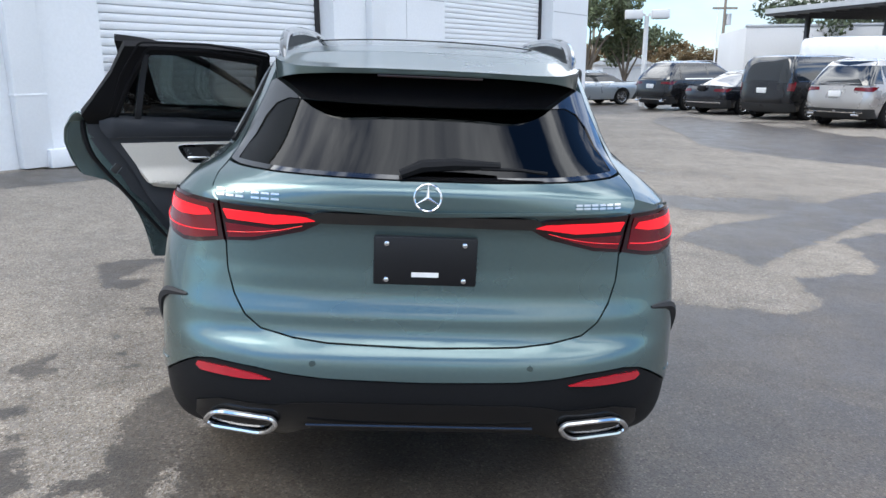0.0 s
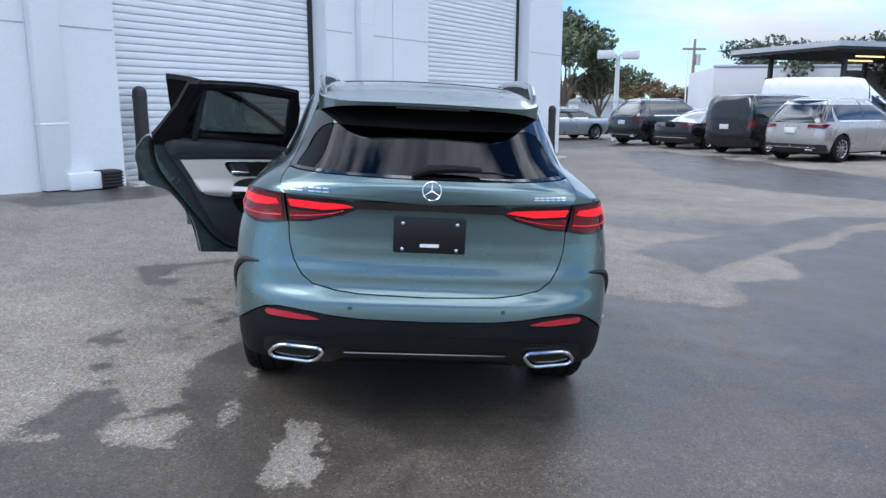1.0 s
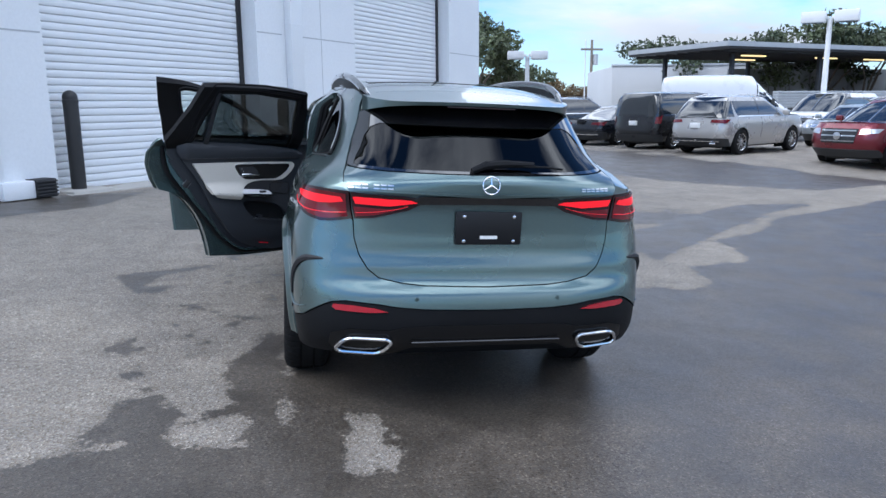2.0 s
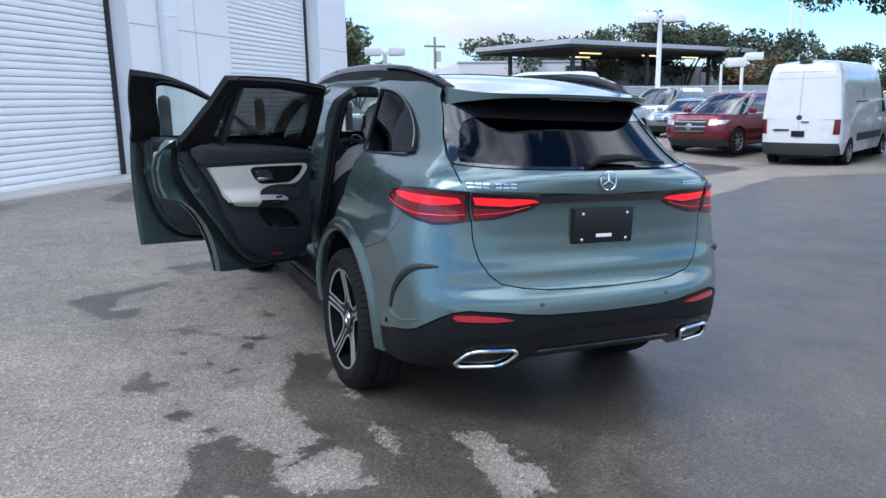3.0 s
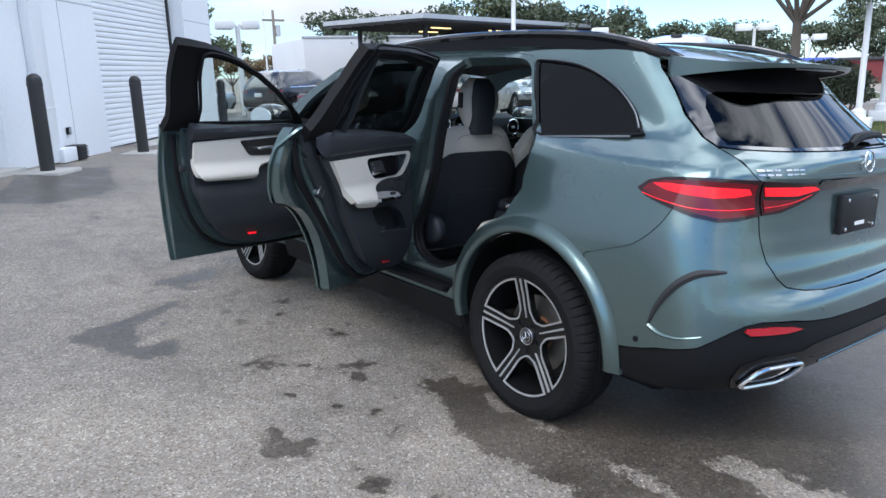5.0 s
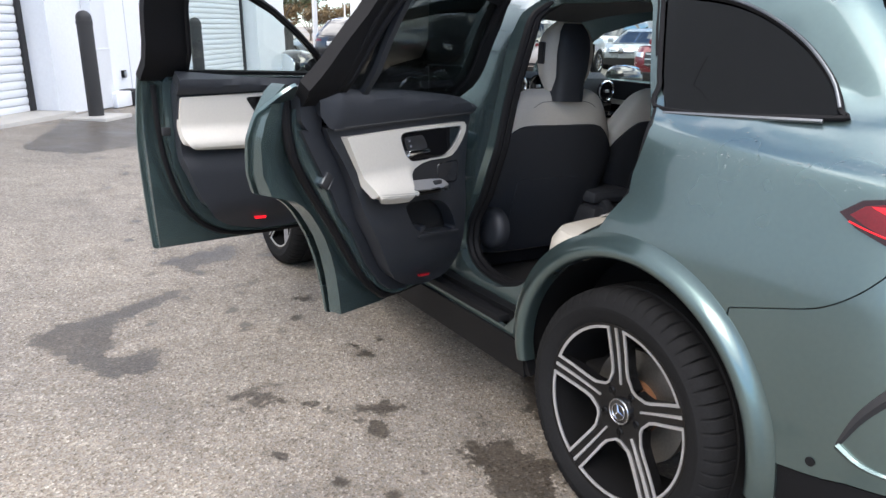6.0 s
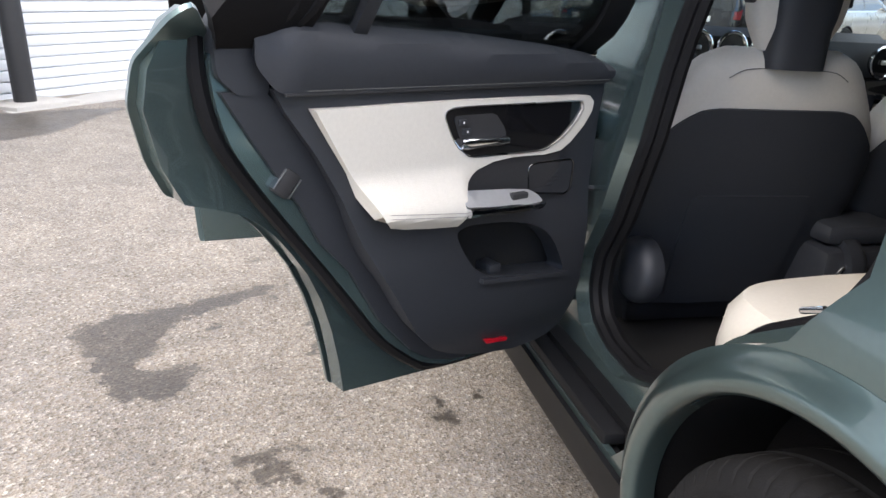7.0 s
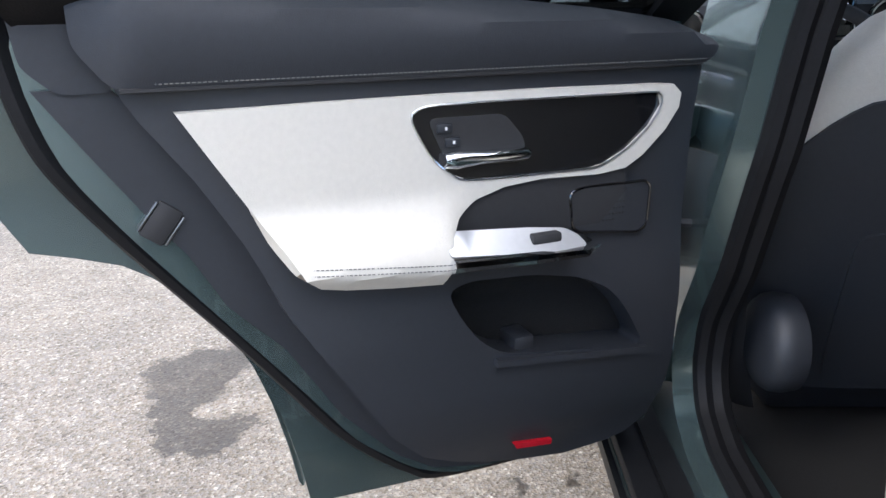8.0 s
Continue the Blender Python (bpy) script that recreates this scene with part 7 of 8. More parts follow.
def vehicle(name, kind, m, mat, label, group="parked vehicles"):
    s = SPEC[kind]
    t = thing(name, m, label, "van" if kind in ("van", "cargo") else "car", group)
    hb = Hull(s["rear"], s["front"], s["half_b"], [(0, 0.97), (1.0, 1.0), (4.0, 1.0), (s["L"], 0.95)], [(0, 0.35), (3, 0.35)], [(0, 0.55), (3, 0.55)], n=3.4, arc=1.2, side=3.6)
    hc = Hull(s["crear"], s["cfront"], s["half_c"], [(0, 0.97), (1.0, 1.0), (4.0, 1.0), (s["L"], 0.95)], [(0, 0.22), (3, 0.22)], [(0, 0.45), (3, 0.45)], n=4.0, arc=1.1, side=3.2)
    nose = lambda u, v: hb.ptf(u, v)
    belt, r, zb = s["belt"], s["r"], (s["rear"][0][0])
    end = 2 * hb.A + hb.B
    ra = r * 1.16
    line = [(0.0, zb + 0.02)]
    for cy in s["axles"]:
        line += [hb.at_y(cy + ra * math.cos(a), max(zb + 0.02, r + ra * math.sin(a))) for a in np.linspace(math.pi + 0.25, -0.25, 15)]
    line += [(end, zb + 0.02), (end, belt), (0.0, belt)]
    body = part("body", add_patch(add_patch(bmesh.new(), line, hb.pt, 0.16, (), 0.02), [(-a, b) for a, b in line][::-1], hb.pt, 0.16, (), 0.02), mat, t)
    rim = [tuple(q) for q in hb.pt(np.linspace(0, end, 40), np.full(40, belt))]
    outline = [(x, y) for x, y, _ in rim] + [(-x, y) for x, y, _ in rim[1:-1][::-1]]
    part("bonnet", patch_bm(outline, lambda x, y: np.stack([x, y, belt + 0.035 - 0.05 * np.abs(x / s["W"]) ** 3 + 0 * y], -1), 0.3, (), 0.02), mat, t)
    zt = s["roof"]
    cend = 2 * hc.A + hc.B
    whole = lambda z0, z1: [(-cend, z0), (cend, z0), (cend, z1), (-cend, z1)]
    cab_mat = mat if kind == "cargo" else VANGLASS
    part("cabin" if kind == "cargo" else "cabin_glass", patch_bm(whole(belt - 0.03, zt), hc.pt, 0.14, (), 0.02), cab_mat, t, "" if kind == "cargo" else "dark glass all round")
    ring = [tuple(q) for q in hc.pt(np.linspace(0, cend, 40), np.full(40, zt))]
    out2 = [(x, y) for x, y, _ in ring] + [(-x, y) for x, y, _ in ring[1:-1][::-1]]
    hw = max(-x for x, _, _ in ring)
    dome = 0.07 if kind != "cargo" else 0.10
    part("roof", patch_bm(out2, lambda x, y: np.stack([x, y, zt - 0.002 + dome * np.clip(1 - (x / hw) ** 2, 0, 1) ** 0.6 * np.clip(np.minimum((y - ring[0][1]) / 0.5, (ring[-1][1] - y) / 0.6), 0, 1) ** 0.6], -1), 0.2, (), 0.03), mat, t)
    if s["glass"]:
        g0, g1 = s["glass"]
        for sg in (1, -1):
            def ym(y, z):
                q = hc.at_y(y, z)
                return (sg * q[0], z)
            part("roof_side", patch_bm([ym(y, g1) for y in (s["crear"][1][1] + 0.25, 1.5, 2.3, 2.9)] + [ym(y, zt) for y in (2.75, 2.2, 1.5, s["crear"][2][1] + 0.3)], hc.pt, 0.15, (), 0.02, off=0.004), mat, t)
            for yy in s["pillars"]:
                w2 = 0.10 if yy < 1 else 0.035
                part("pillar", patch_bm([ym(yy - w2, belt), ym(yy + w2, belt), ym(yy + w2 * 0.8 - 0.05, zt), ym(yy - w2 * 0.8 + (0.15 if yy < 1 else -0.05), zt)], hc.pt, 0.15, (), 0.02, off=0.005), mat if yy < 1 else PIANO, t)
            part("belt_trim", patch_bm([ym(s["pillars"][0] + 0.1, belt - 0.0), ym(s["pillars"][-1] + 0.3, belt), ym(s["pillars"][-1] + 0.3, belt + 0.03), ym(s["pillars"][0] + 0.1, belt + 0.03)], hc.pt, 0.3, (), 0.015, off=0.008), CHROME, t)
            part("door_line", patch_bm([hb.at_y(2.05, 0.5), hb.at_y(2.062, 0.5), hb.at_y(2.062, belt - 0.02), hb.at_y(2.05, belt - 0.02)] if sg > 0 else [(-a, b) for a, b in (hb.at_y(2.05, 0.5), hb.at_y(2.05, belt - 0.02), hb.at_y(2.062, belt - 0.02), hb.at_y(2.062, 0.5))], hb.pt, 0.2, (), 0.004, off=0.003), SEALBLACK, t)
    else:
        for sg in (1, -1):
            def yc(y, z):
                return (sg * hc.at_y(y, z)[0], z)
            part("cab_window", patch_bm([yc(4.15, 1.32), yc(4.95, 1.32), yc(4.55, 1.92), yc(4.15, 1.95)], hc.pt, 0.2, (), 0.01, off=0.006), VANGLASS, t, "dark cab window")
            part("side_strip", patch_bm([yc(1.35, 1.62), yc(2.6, 1.62), yc(2.6, 1.66), yc(1.35, 1.66)], hc.pt, 0.3, (), 0.02, off=0.012), DARKPLASTIC, t)
            part("side_moulding", patch_bm([(sg * hb.at_y(y, z)[0], z) for y, z in ((1.6, 0.62), (4.2, 0.62), (4.2, 0.82), (1.6, 0.82))], hb.pt, 0.3, (), 0.02, off=0.012), DARKPLASTIC, t)
            part("side_seam", patch_bm([yc(y, z) for y, z in ((3.95, 1.25), (3.965, 1.25), (3.965, 2.5), (3.95, 2.5))], hc.pt, 0.2, (), 0.004, off=0.003), SEALBLACK, t)
        xf = 0.62
        part("windscreen", patch_bm([hc.at_nose(-xf, 1.35), hc.at_nose(-xf, 2.0), hc.at_nose(xf, 2.0), hc.at_nose(xf, 1.35)], lambda u, v: hc.ptf(u, v), 0.2, (), 0.01, off=0.006), VANGLASS, t)
        for z in (2.40, 2.24):
            part("door_rib", patch_bm([hc.at_x(-0.78, z), hc.at_x(0.78, z), hc.at_x(0.78, z + 0.012), hc.at_x(-0.78, z + 0.012)], hc.pt, 0.2, (), 0.02, off=0.005), JOINT, t)
        part("door_seam", patch_bm([hc.at_x(-0.008, 1.22), hc.at_x(0.008, 1.22), hc.at_x(0.008, 2.5), hc.at_x(-0.008, 2.5)], hc.pt, 0.2, (), 0.01, off=0.002), JOINT, t)
        part("door_seam", patch_bm([hb.at_x(-0.008, 0.72), hb.at_x(0.008, 0.72), hb.at_x(0.008, 1.25), hb.at_x(-0.008, 1.25)], hb.pt, 0.2, (), 0.01, off=0.002), JOINT, t)
        part("rear_camera", box_bm(-0.14, 0.14, 0.16, 0.30, 2.63, 2.70, 0.02), DARKPLASTIC, t)
        part("door_handle", box_bm(0.06, 0.24, -0.03, 0.02, 1.14, 1.17, 0.01), DARKPLASTIC, t)
        part("rear_badge", add_lathe(bmesh.new(), [(0.07, 0), (0.07, 0.012), (0.05, 0.016)], 18, Matrix.Translation((0.0, 0.02, 1.26)) @ Matrix.Rotation(radians(90), 4, "X"), cap=True), DARKPLASTIC, t)
        part("grip_bar", box_bm(-0.62, -0.22, -0.03, 0.02, 0.93, 0.97, 0.012), DARKPLASTIC, t)
    # bumpers, lamps, plates
    bz = (zb + 0.01, 0.50) if kind != "cargo" else (zb + 0.01, 0.62)
    part("rear_bumper", patch_bm([hb.at_x(-0.93, bz[0]), hb.at_x(0.93, bz[0]), hb.at_x(0.93, bz[1]), hb.at_x(-0.93, bz[1])], hb.pt, 0.15, (), 0.03, off=0.012), DARKPLASTIC, t)
    if kind in ("suv", "sedan"):
        part("chrome_bar", patch_bm([hb.at_x(-0.75, 0.40), hb.at_x(0.75, 0.40), hb.at_x(0.75, 0.43), hb.at_x(-0.75, 0.43)], hb.pt, 0.2, (), 0.02, off=0.02), CHROME, t)
    part("front_bumper", patch_bm([hb.at_nose(-0.9, bz[0]), hb.at_nose(0.9, bz[0]), hb.at_nose(0.9, 0.46), hb.at_nose(-0.9, 0.46)], nose, 0.15, (), 0.03, off=0.012), DARKPLASTIC, t)
    gz1 = belt - 0.14
    gr = part("grille", patch_bm([hb.at_nose(x, z) for x, z in ((-0.44, 0.62), (0.44, 0.62), (0.50, gz1), (-0.50, gz1))], nose, 0.1, (), 0.02, off=0.015), PIANO, t)
    for k in range(3):
        zz = 0.66 + k * (gz1 - 0.70) / 2.2
        part("grille_bar", patch_bm([hb.at_nose(-0.46, zz), hb.at_nose(0.46, zz), hb.at_nose(0.46, zz + 0.03), hb.at_nose(-0.46, zz + 0.03)], nose, 0.15, (), 0.015, off=0.026), CHROME, gr)
    part("front_badge", add_lathe(bmesh.new(), [(0.10, 0), (0.10, 0.015), (0.08, 0.02)], 20, Matrix.Translation((0, s["L"] + 0.02, (0.62 + gz1) / 2)) @ Matrix.Rotation(radians(-90), 4, "X"), cap=True), CHROME, t, "round chrome badge")
    for sg in (1, -1):
        f = lambda x, z: (hb.at_xf(-abs(x), z)[0] * sg, z)
        part("headlamp", patch_bm([f(0.54, gz1 - 0.14), f(0.90, gz1 - 0.10), f(0.93, gz1 - 0.0), f(0.56, gz1 + 0.0)], hb.pt, 0.1, (), 0.02, off=0.01), HEADLAMP, t, "clear headlamp")
        b = lambda x, z: (hb.at_x(-abs(x), z)[0] * sg, z)
        c = lambda x, z: (hc.at_x(-abs(x), z)[0] * sg, z)
        if kind in ("suv", "sedan"):
            tz = belt - 0.16
            part("tail_lamp", patch_bm([b(0.48, tz), b(0.90, tz - 0.03), b(0.925, tz + 0.09), b(0.50, tz + 0.08)], hb.pt, 0.1, (), 0.02, off=0.012), LAMPRED, t, "red tail lamp")
        else:
            z0, z1 = (0.86, belt + 0.02) if kind == "van" else (0.84, 1.24)
            part("tail_lamp", patch_bm([b(0.80, z0), b(0.935, z0), b(0.935, z1 if z1 < belt else belt), b(0.82, z1 if z1 < belt else belt)], hb.pt, 0.1, (), 0.02, off=0.015), LAMPRED, t, "upright red tail lamp")
        mx = s["half_c"][0][1]
        ycab = s["cfront"][1][1] - 0.35
        part("door_mirror", box_bm(*sorted((sg * -(mx + 0.02), sg * -(mx + 0.23))), ycab, ycab + 0.12, belt + 0.02, belt + (0.18 if kind != "cargo" else 0.42), 0.04), mat if kind in ("suv", "sedan") else DARKPLASTIC, t)
        for y in s["axles"]:
            road_wheel(t, -sg * (s["W"] - 0.13), y, r)
            part("arch_liner", box_bm(*sorted((-sg * 0.60, -sg * 0.64)), y - ra, y + ra, 0.12, belt - 0.05), SEALBLACK, t)
    pz = 0.80 if kind != "cargo" else 0.78
    part("number_plate", box_bm(-0.16, 0.16, -0.035, 0.03, pz, pz + 0.15, 0.006), WHITELABEL if kind in ("suv", "van") else PLATEBLACK, t, "plain number plate")
    if kind == "suv":
        for sg in (-1, 1):
            part("roof_rail", add_tube(bmesh.new(), [(sg * 0.60, 0.85, 1.71), (sg * 0.60, 1.3, 1.775), (sg * 0.60, 2.4, 1.775), (sg * 0.58, 2.8, 1.70)], 0.016, 6), ALU, t)
        for sg in (-1, 1):
            part("exhaust", box_bm(sg * 0.62 - 0.10, sg * 0.62 + 0.10, -0.03, 0.05, 0.32, 0.38, 0.02), CHROME, t)
    part("underbody", box_bm(-0.62, 0.62, 0.4, s["L"] - 0.4, 0.20, 0.42, 0.04), SEALBLACK, t)
    return t


vehicle("suv", "suv", facing(11.06, 16.97, HEAD), P_SILVER, "silver grey SUV parked in a row on the car park")
vehicle("passenger_van", "van", facing(10.46, 19.82, HEAD), P_BLACK, "black passenger van parked in a row")
vehicle("sedan", "sedan", facing(9.7, 22.52, HEAD), P_NIGHT, "dark blue-black sedan parked in a row")
vehicle("suv", "suv", facing(8.8, 25.2, HEAD), P_BLACK, "black SUV parked beside a dark sedan")
vehicle("sedan", "sedan", facing(9.6, 30.5, (-0.86, -0.3)), P_GREY, "light grey sedan parked across the row")
vehicle("suv", "suv", facing(13.05, 13.44, (-0.96, -0.28), 4.93), P_RED, "dark red SUV with a chrome grille")
vehicle("passenger_van", "van", facing(18.7, 22.3, -HEAD, 5.14), P_WHITE, "white passenger van parked nose out")
vehicle("cargo_van", "cargo", facing(14.3, 10.89, (0.92, 0.39)), P_WHITE, "tall white cargo van seen from its rear doors")
vehicle("cargo_van", "cargo", facing(15.8, 28.2, (0.86, -0.5)), P_WHITE, "tall white cargo van standing behind other cars")
vehicle("suv", "suv", facing(21.5, 11.9, (-0.95, -0.31), 4.93), P_NIGHT, "dark SUV standing beyond a white van")
vehicle("sedan", "sedan", facing(38.5, 17.2, (-0.8, 0.55)), P_WHITE, "white sedan parked by a hedge")
vehicle("sedan", "sedan", facing(42.5, 19.4, (-0.8, 0.55)), P_WHITE, "white sedan parked by a hedge")
vehicle("sedan", "sedan", facing(16.8, 18.6, -HEAD, 4.85), P_GREY, "grey sedan parked nose to nose with an SUV")

# ---- canopy and low buildings behind the lot ----
DECK = material("dark_canopy_metal", (0.045, 0.047, 0.052), 0.5, 0.3)
FASCIA = material("grey_fascia_metal", (0.42, 0.44, 0.46), 0.5, 0.3)
TUBELIGHT = bpy.data.materials.new("lit_tube")
TUBELIGHT.use_nodes = True
_p = TUBELIGHT.node_tree.nodes["Principled BSDF"]
_p.inputs["Base Color"].default_value = (0.9, 0.75, 0.4, 1)
_p.inputs["Emission Color"].default_value, _p.inputs["Emission Strength"].default_value = (1.0, 0.75, 0.35, 1), 1.2
ca = math.atan2(4.2, 17.5)
canopy = thing("canopy", Matrix.Translation((20.6, 30.5, 0.0)) @ Matrix.Rotation(ca, 4, "Z"), "flat dark steel canopy on slim black posts", "canopy")
part("deck", box_bm(0, 18.5, 0, 7.5, 4.15, 4.42, 0.02), DECK, canopy)
part("fascia", add_box(add_box(bmesh.new(), -0.05, 18.55, -0.06, 0.0, 4.28, 4.52), -0.06, 0.0, 0.0, 7.5, 4.28, 4.52), FASCIA, canopy, "light grey roof edge")
for k in range(9):
    part("purlin", box_bm(0.2, 18.3, 0.4 + 0.83 * k, 0.46 + 0.83 * k, 4.05, 4.148), DECK, canopy)
for px in (1.6, 8.2, 14.8):
    for py in (1.2, 6.2):
        part("post", box_bm(px - 0.10, px + 0.10, py - 0.10, py + 0.10, 0.0, 4.05, 0.01), DECK, canopy)
for px, py in ((4.0, 2.0), (10.0, 2.2), (14.5, 2.4), (6.5, 5.0)):
    part("tube_light", box_bm(px - 0.9, px + 0.9, py - 0.05, py + 0.05, 3.95, 4.02, 0.01), TUBELIGHT, canopy, "lit strip light")


def slab(name, x0, y0, x1, y1, depth, z0, z1, mat, label, cat):
    a, b = Vector((x0, y0, 0)), Vector((x1, y1, 0))
    m = Matrix.Translation(a) @ Matrix.Rotation(math.atan2(y1 - y0, x1 - x0), 4, "Z")
    return thing(name, m, label, cat), (b - a).length


FARWALL = material("pale_render_wall", (0.50, 0.51, 0.52), 0.85, vary=0.08, grain=4)
GREYWALL = material("grey_block_wall", (0.26, 0.27, 0.28), 0.85, vary=0.1, grain=8)
t_, ln = slab("low_building", 20.4, 43.4, 33.0, 40.4, 12, 0, 4, PLASTER, "long low white building with a flat roof", "building")
part("wall", box_bm(0, ln, 0, 10, -0.3, 3.9, 0.03), FARWALL, t_)
part("parapet", box_bm(-0.05, ln + 0.05, -0.05, 0.25, 3.903, 4.05, 0.02), FASCIA, t_)
t_, ln = slab("screen_wall", 26.5, 39.5, 46, 40.0, 1, 0, 3, GREYWALL, "grey panelled screen wall under the canopy", "wall")
for k in range(13):
    part("panel", box_bm(1.5 * k + 0.03, 1.5 * k + 1.47, 0, 0.2, 0.0, 3.6, 0.01), GREYWALL, t_)
t_, ln = slab("low_wall", 21.5, 27.6, 34.5, 29.2, 1, 0, 3, FASCIA, "low pale panelled wall in front of the canopy", "wall")
part("wall", box_bm(0, ln, 0, 0.3, -0.2, 1.25), PLASTER, t_)
for k in range(6):
    part("board", box_bm(0, ln, -0.04, 0.34, 1.255 + 0.13 * k, 1.375 + 0.13 * k, 0.01), FASCIA, t_)
t_, ln = slab("shed", 13.9, 55.3, 18.2, 54.0, 4, 0, 2.6, PLASTER, "small white gabled shed", "shed")
part("wall", box_bm(0, ln, 0, 5, -0.2, 1.75), PLASTER, t_)
bm = bmesh.new()
add_rings(bm, [[(-0.25, y, 1.75), (ln + 0.25, y, 1.75), (ln / 2, y, 2.65)] for y in (-0.3, 5.3)])
part("roof", bm, FASCIA, t_)
part("gate", box_bm(0.8, ln - 0.6, -0.03, 0.0, 0.0, 1.5), FASCIA, t_)
REDWALL = material("dark_red_wall", (0.16, 0.028, 0.030), 0.8, vary=0.15)
t_, ln = slab("red_building", 47.5, 30.0, 56.0, 12.0, 4, 0, 2, REDWALL, "low dark red building behind the trees", "building")
part("wall", box_bm(0, ln, 0, 6, -0.3, 1.55), REDWALL, t_)
part("roof_edge", box_bm(-0.1, ln + 0.1, -0.15, 6.1, 1.553, 1.75, 0.02), DECK, t_)
BLUECOVER = material("blue_tarpaulin", (0.025, 0.055, 0.26), 0.6, vary=0.15, bump=0.4, bump_scale=20)
t_ = thing("covered_trailer", facing(35.6, 21.5, (0.45, -0.9)), "trailer under a bright blue cover with a white band", "trailer")
part("cover", add_rings(bmesh.new(), [oval(0, y, 0, 0, 0, 2, 4) if False else [(0.95 * k * math.cos(a), y, 0.75 + (1.02 * k) * math.sin(a)) for a in np.linspace(0, math.pi, 14)] for y, k in ((0, 0.86), (0.4, 0.98), (2.4, 1.0), (4.6, 0.98), (5.0, 0.86))]), BLUECOVER, t_)
part("band", box_bm(-0.98, -0.955, 0.6, 4.6, 1.0, 1.22), WHITELABEL, t_)
part("chassis", box_bm(-0.9, 0.9, 0.1, 4.9, 0.40, 0.74, 0.03), DARKPLASTIC, t_)
for sg in (-1, 1):
    road_wheel(t_, sg * 0.85, 2.0, 0.33)
    road_wheel(t_, sg * 0.85, 2.9, 0.33)

# ---- lamp posts and poles ----
POLEWHITE = material("white_painted_pole", (0.70, 0.71, 0.71), 0.45, vary=0.06)
WOODPOLE = material("weathered_pole_wood", (0.20, 0.17, 0.14), 0.85, vary=0.2)


def lamp_post(x, y, h, heads, turn, pedestal=True, r=0.06, k=1.0):
    t = thing("lamp_post", Matrix.Translation((x, y, gzf(x, y))) @ Matrix.Rotation(turn, 4, "Z"), "white lamp post with box heads on a pedestal" if pedestal else "slim white lamp post with a box head", "lamp post", "lamp posts")
    if pedestal:
        part("pedestal", add_box(bmesh.new(), -0.30, 0.30, -0.30, 0.30, -0.1, 0.42, 0.03), POLEWHITE, t)
        part("collar", add_lathe(bmesh.new(), [(0.17, 0.42), (0.16, 0.58), (0.09, 0.64)], 20, cap=True), POLEWHITE, t)
    part("pole", add_lathe(bmesh.new(), [(r * 1.25, 0.0 if not pedestal else 0.40), (r, h)], 16, cap=True), POLEWHITE, t)
    for sg in ((-1, 1) if heads == 2 else (1,)):
        hd = part("head", box_bm(*sorted((sg * 0.16, sg * (0.16 + 0.70 * k))), -0.26 * k, 0.26 * k, h - 0.12 * k, h + 0.22 * k, 0.03), POLEWHITE, t, "white box lamp head")
        part("lens", box_bm(*sorted((sg * 0.22, sg * (0.10 + 0.70 * k))), -0.20 * k, 0.20 * k, h - 0.12 * k - 0.015, h - 0.12 * k - 0.001), HEADLAMP, hd)
        part("arm", box_bm(*sorted((sg * 0.04, sg * 0.17)), -0.04, 0.04, h - 0.02, h + 0.10, 0.01), POLEWHITE, t)
    return t


lamp_post(21.9, 25.1, 5.0, 2, -0.75, True, 0.10, 1.35)
lamp_post(*(-2.5 + 17.4 * 1.065, -2 + 8.25 * 1.065), 4.5, 2, 0.3)
lamp_post(9.4, 28.0, 3.55, 2, -0.25, False, 0.09)
lamp_post(20.3, 19.6, 2.7, 1, -0.6, False, 0.05)
lamp_post(31.7, 18.5, 3.2, 2, -0.9, False, 0.07)
lamp_post(41.8, 20.7, 2.9, 2, -0.9, False, 0.07)
lamp_post(18.9, 9.6 - 2.2, 3.6, 1, 0.4, True)
lamp_post(25.5, 23.5, 3.2, 1, -0.5, False, 0.07)


def pole(x, y, h, wood=True, r=0.13):
    t = thing("utility_pole", Matrix.Translation((x, y, gzf(x, y))), "tall weathered utility pole" if wood else "tall slim pale steel pole", "pole", "distant poles")
    part("shaft", add_lathe(bmesh.new(), [(r * 1.2, -0.3), (r * 0.7, h)], 12, cap=True), WOODPOLE if wood else POLEWHITE, t)
    if wood:
        part("crossarm", box_bm(-0.9, 0.9, -0.06, 0.06, h - 0.8, h - 0.65), WOODPOLE, t)
        part("transformer", add_lathe(bmesh.new(), [(0.2, h - 1.9), (0.2, h - 1.1)], 12, Matrix.Translation((0.32, 0, 0)), cap=True), FASCIA, t)
    return t


pole(22.7, 52.4, 6.4)
pole(24.5, 58, 6.9, False, 0.06)
pole(44.0, 36.0, 13.0, False, 0.12)
pole(15.5, 62.0, 7.0)

# ---- planted island ----
isl = [(12.9, 7.05), (12.95, 6.2), (13.35, 5.35), (14.1, 4.9), (15.2, 5.0), (17.0, 6.0), (19.5, 7.8), (20.2, 9.1), (19.4, 10.1), (17.6, 9.8), (15.5, 8.9), (13.6, 7.95)]
away = lambda x, y: (-2.5 + (x + 2.5) * 1.065, -2 + (y + 2) * 1.065)
isl = spline([away(*c) for c in isl], 5, loop=True)
GRASSGROUND = material("worn_turf_soil", (0.075, 0.085, 0.035), 0.95, vary=0.35, grain=14, bump=0.8, bump_scale=40)
up = lambda dz: (lambda x, y: np.stack([x, y, gz(x, y) + dz], -1))
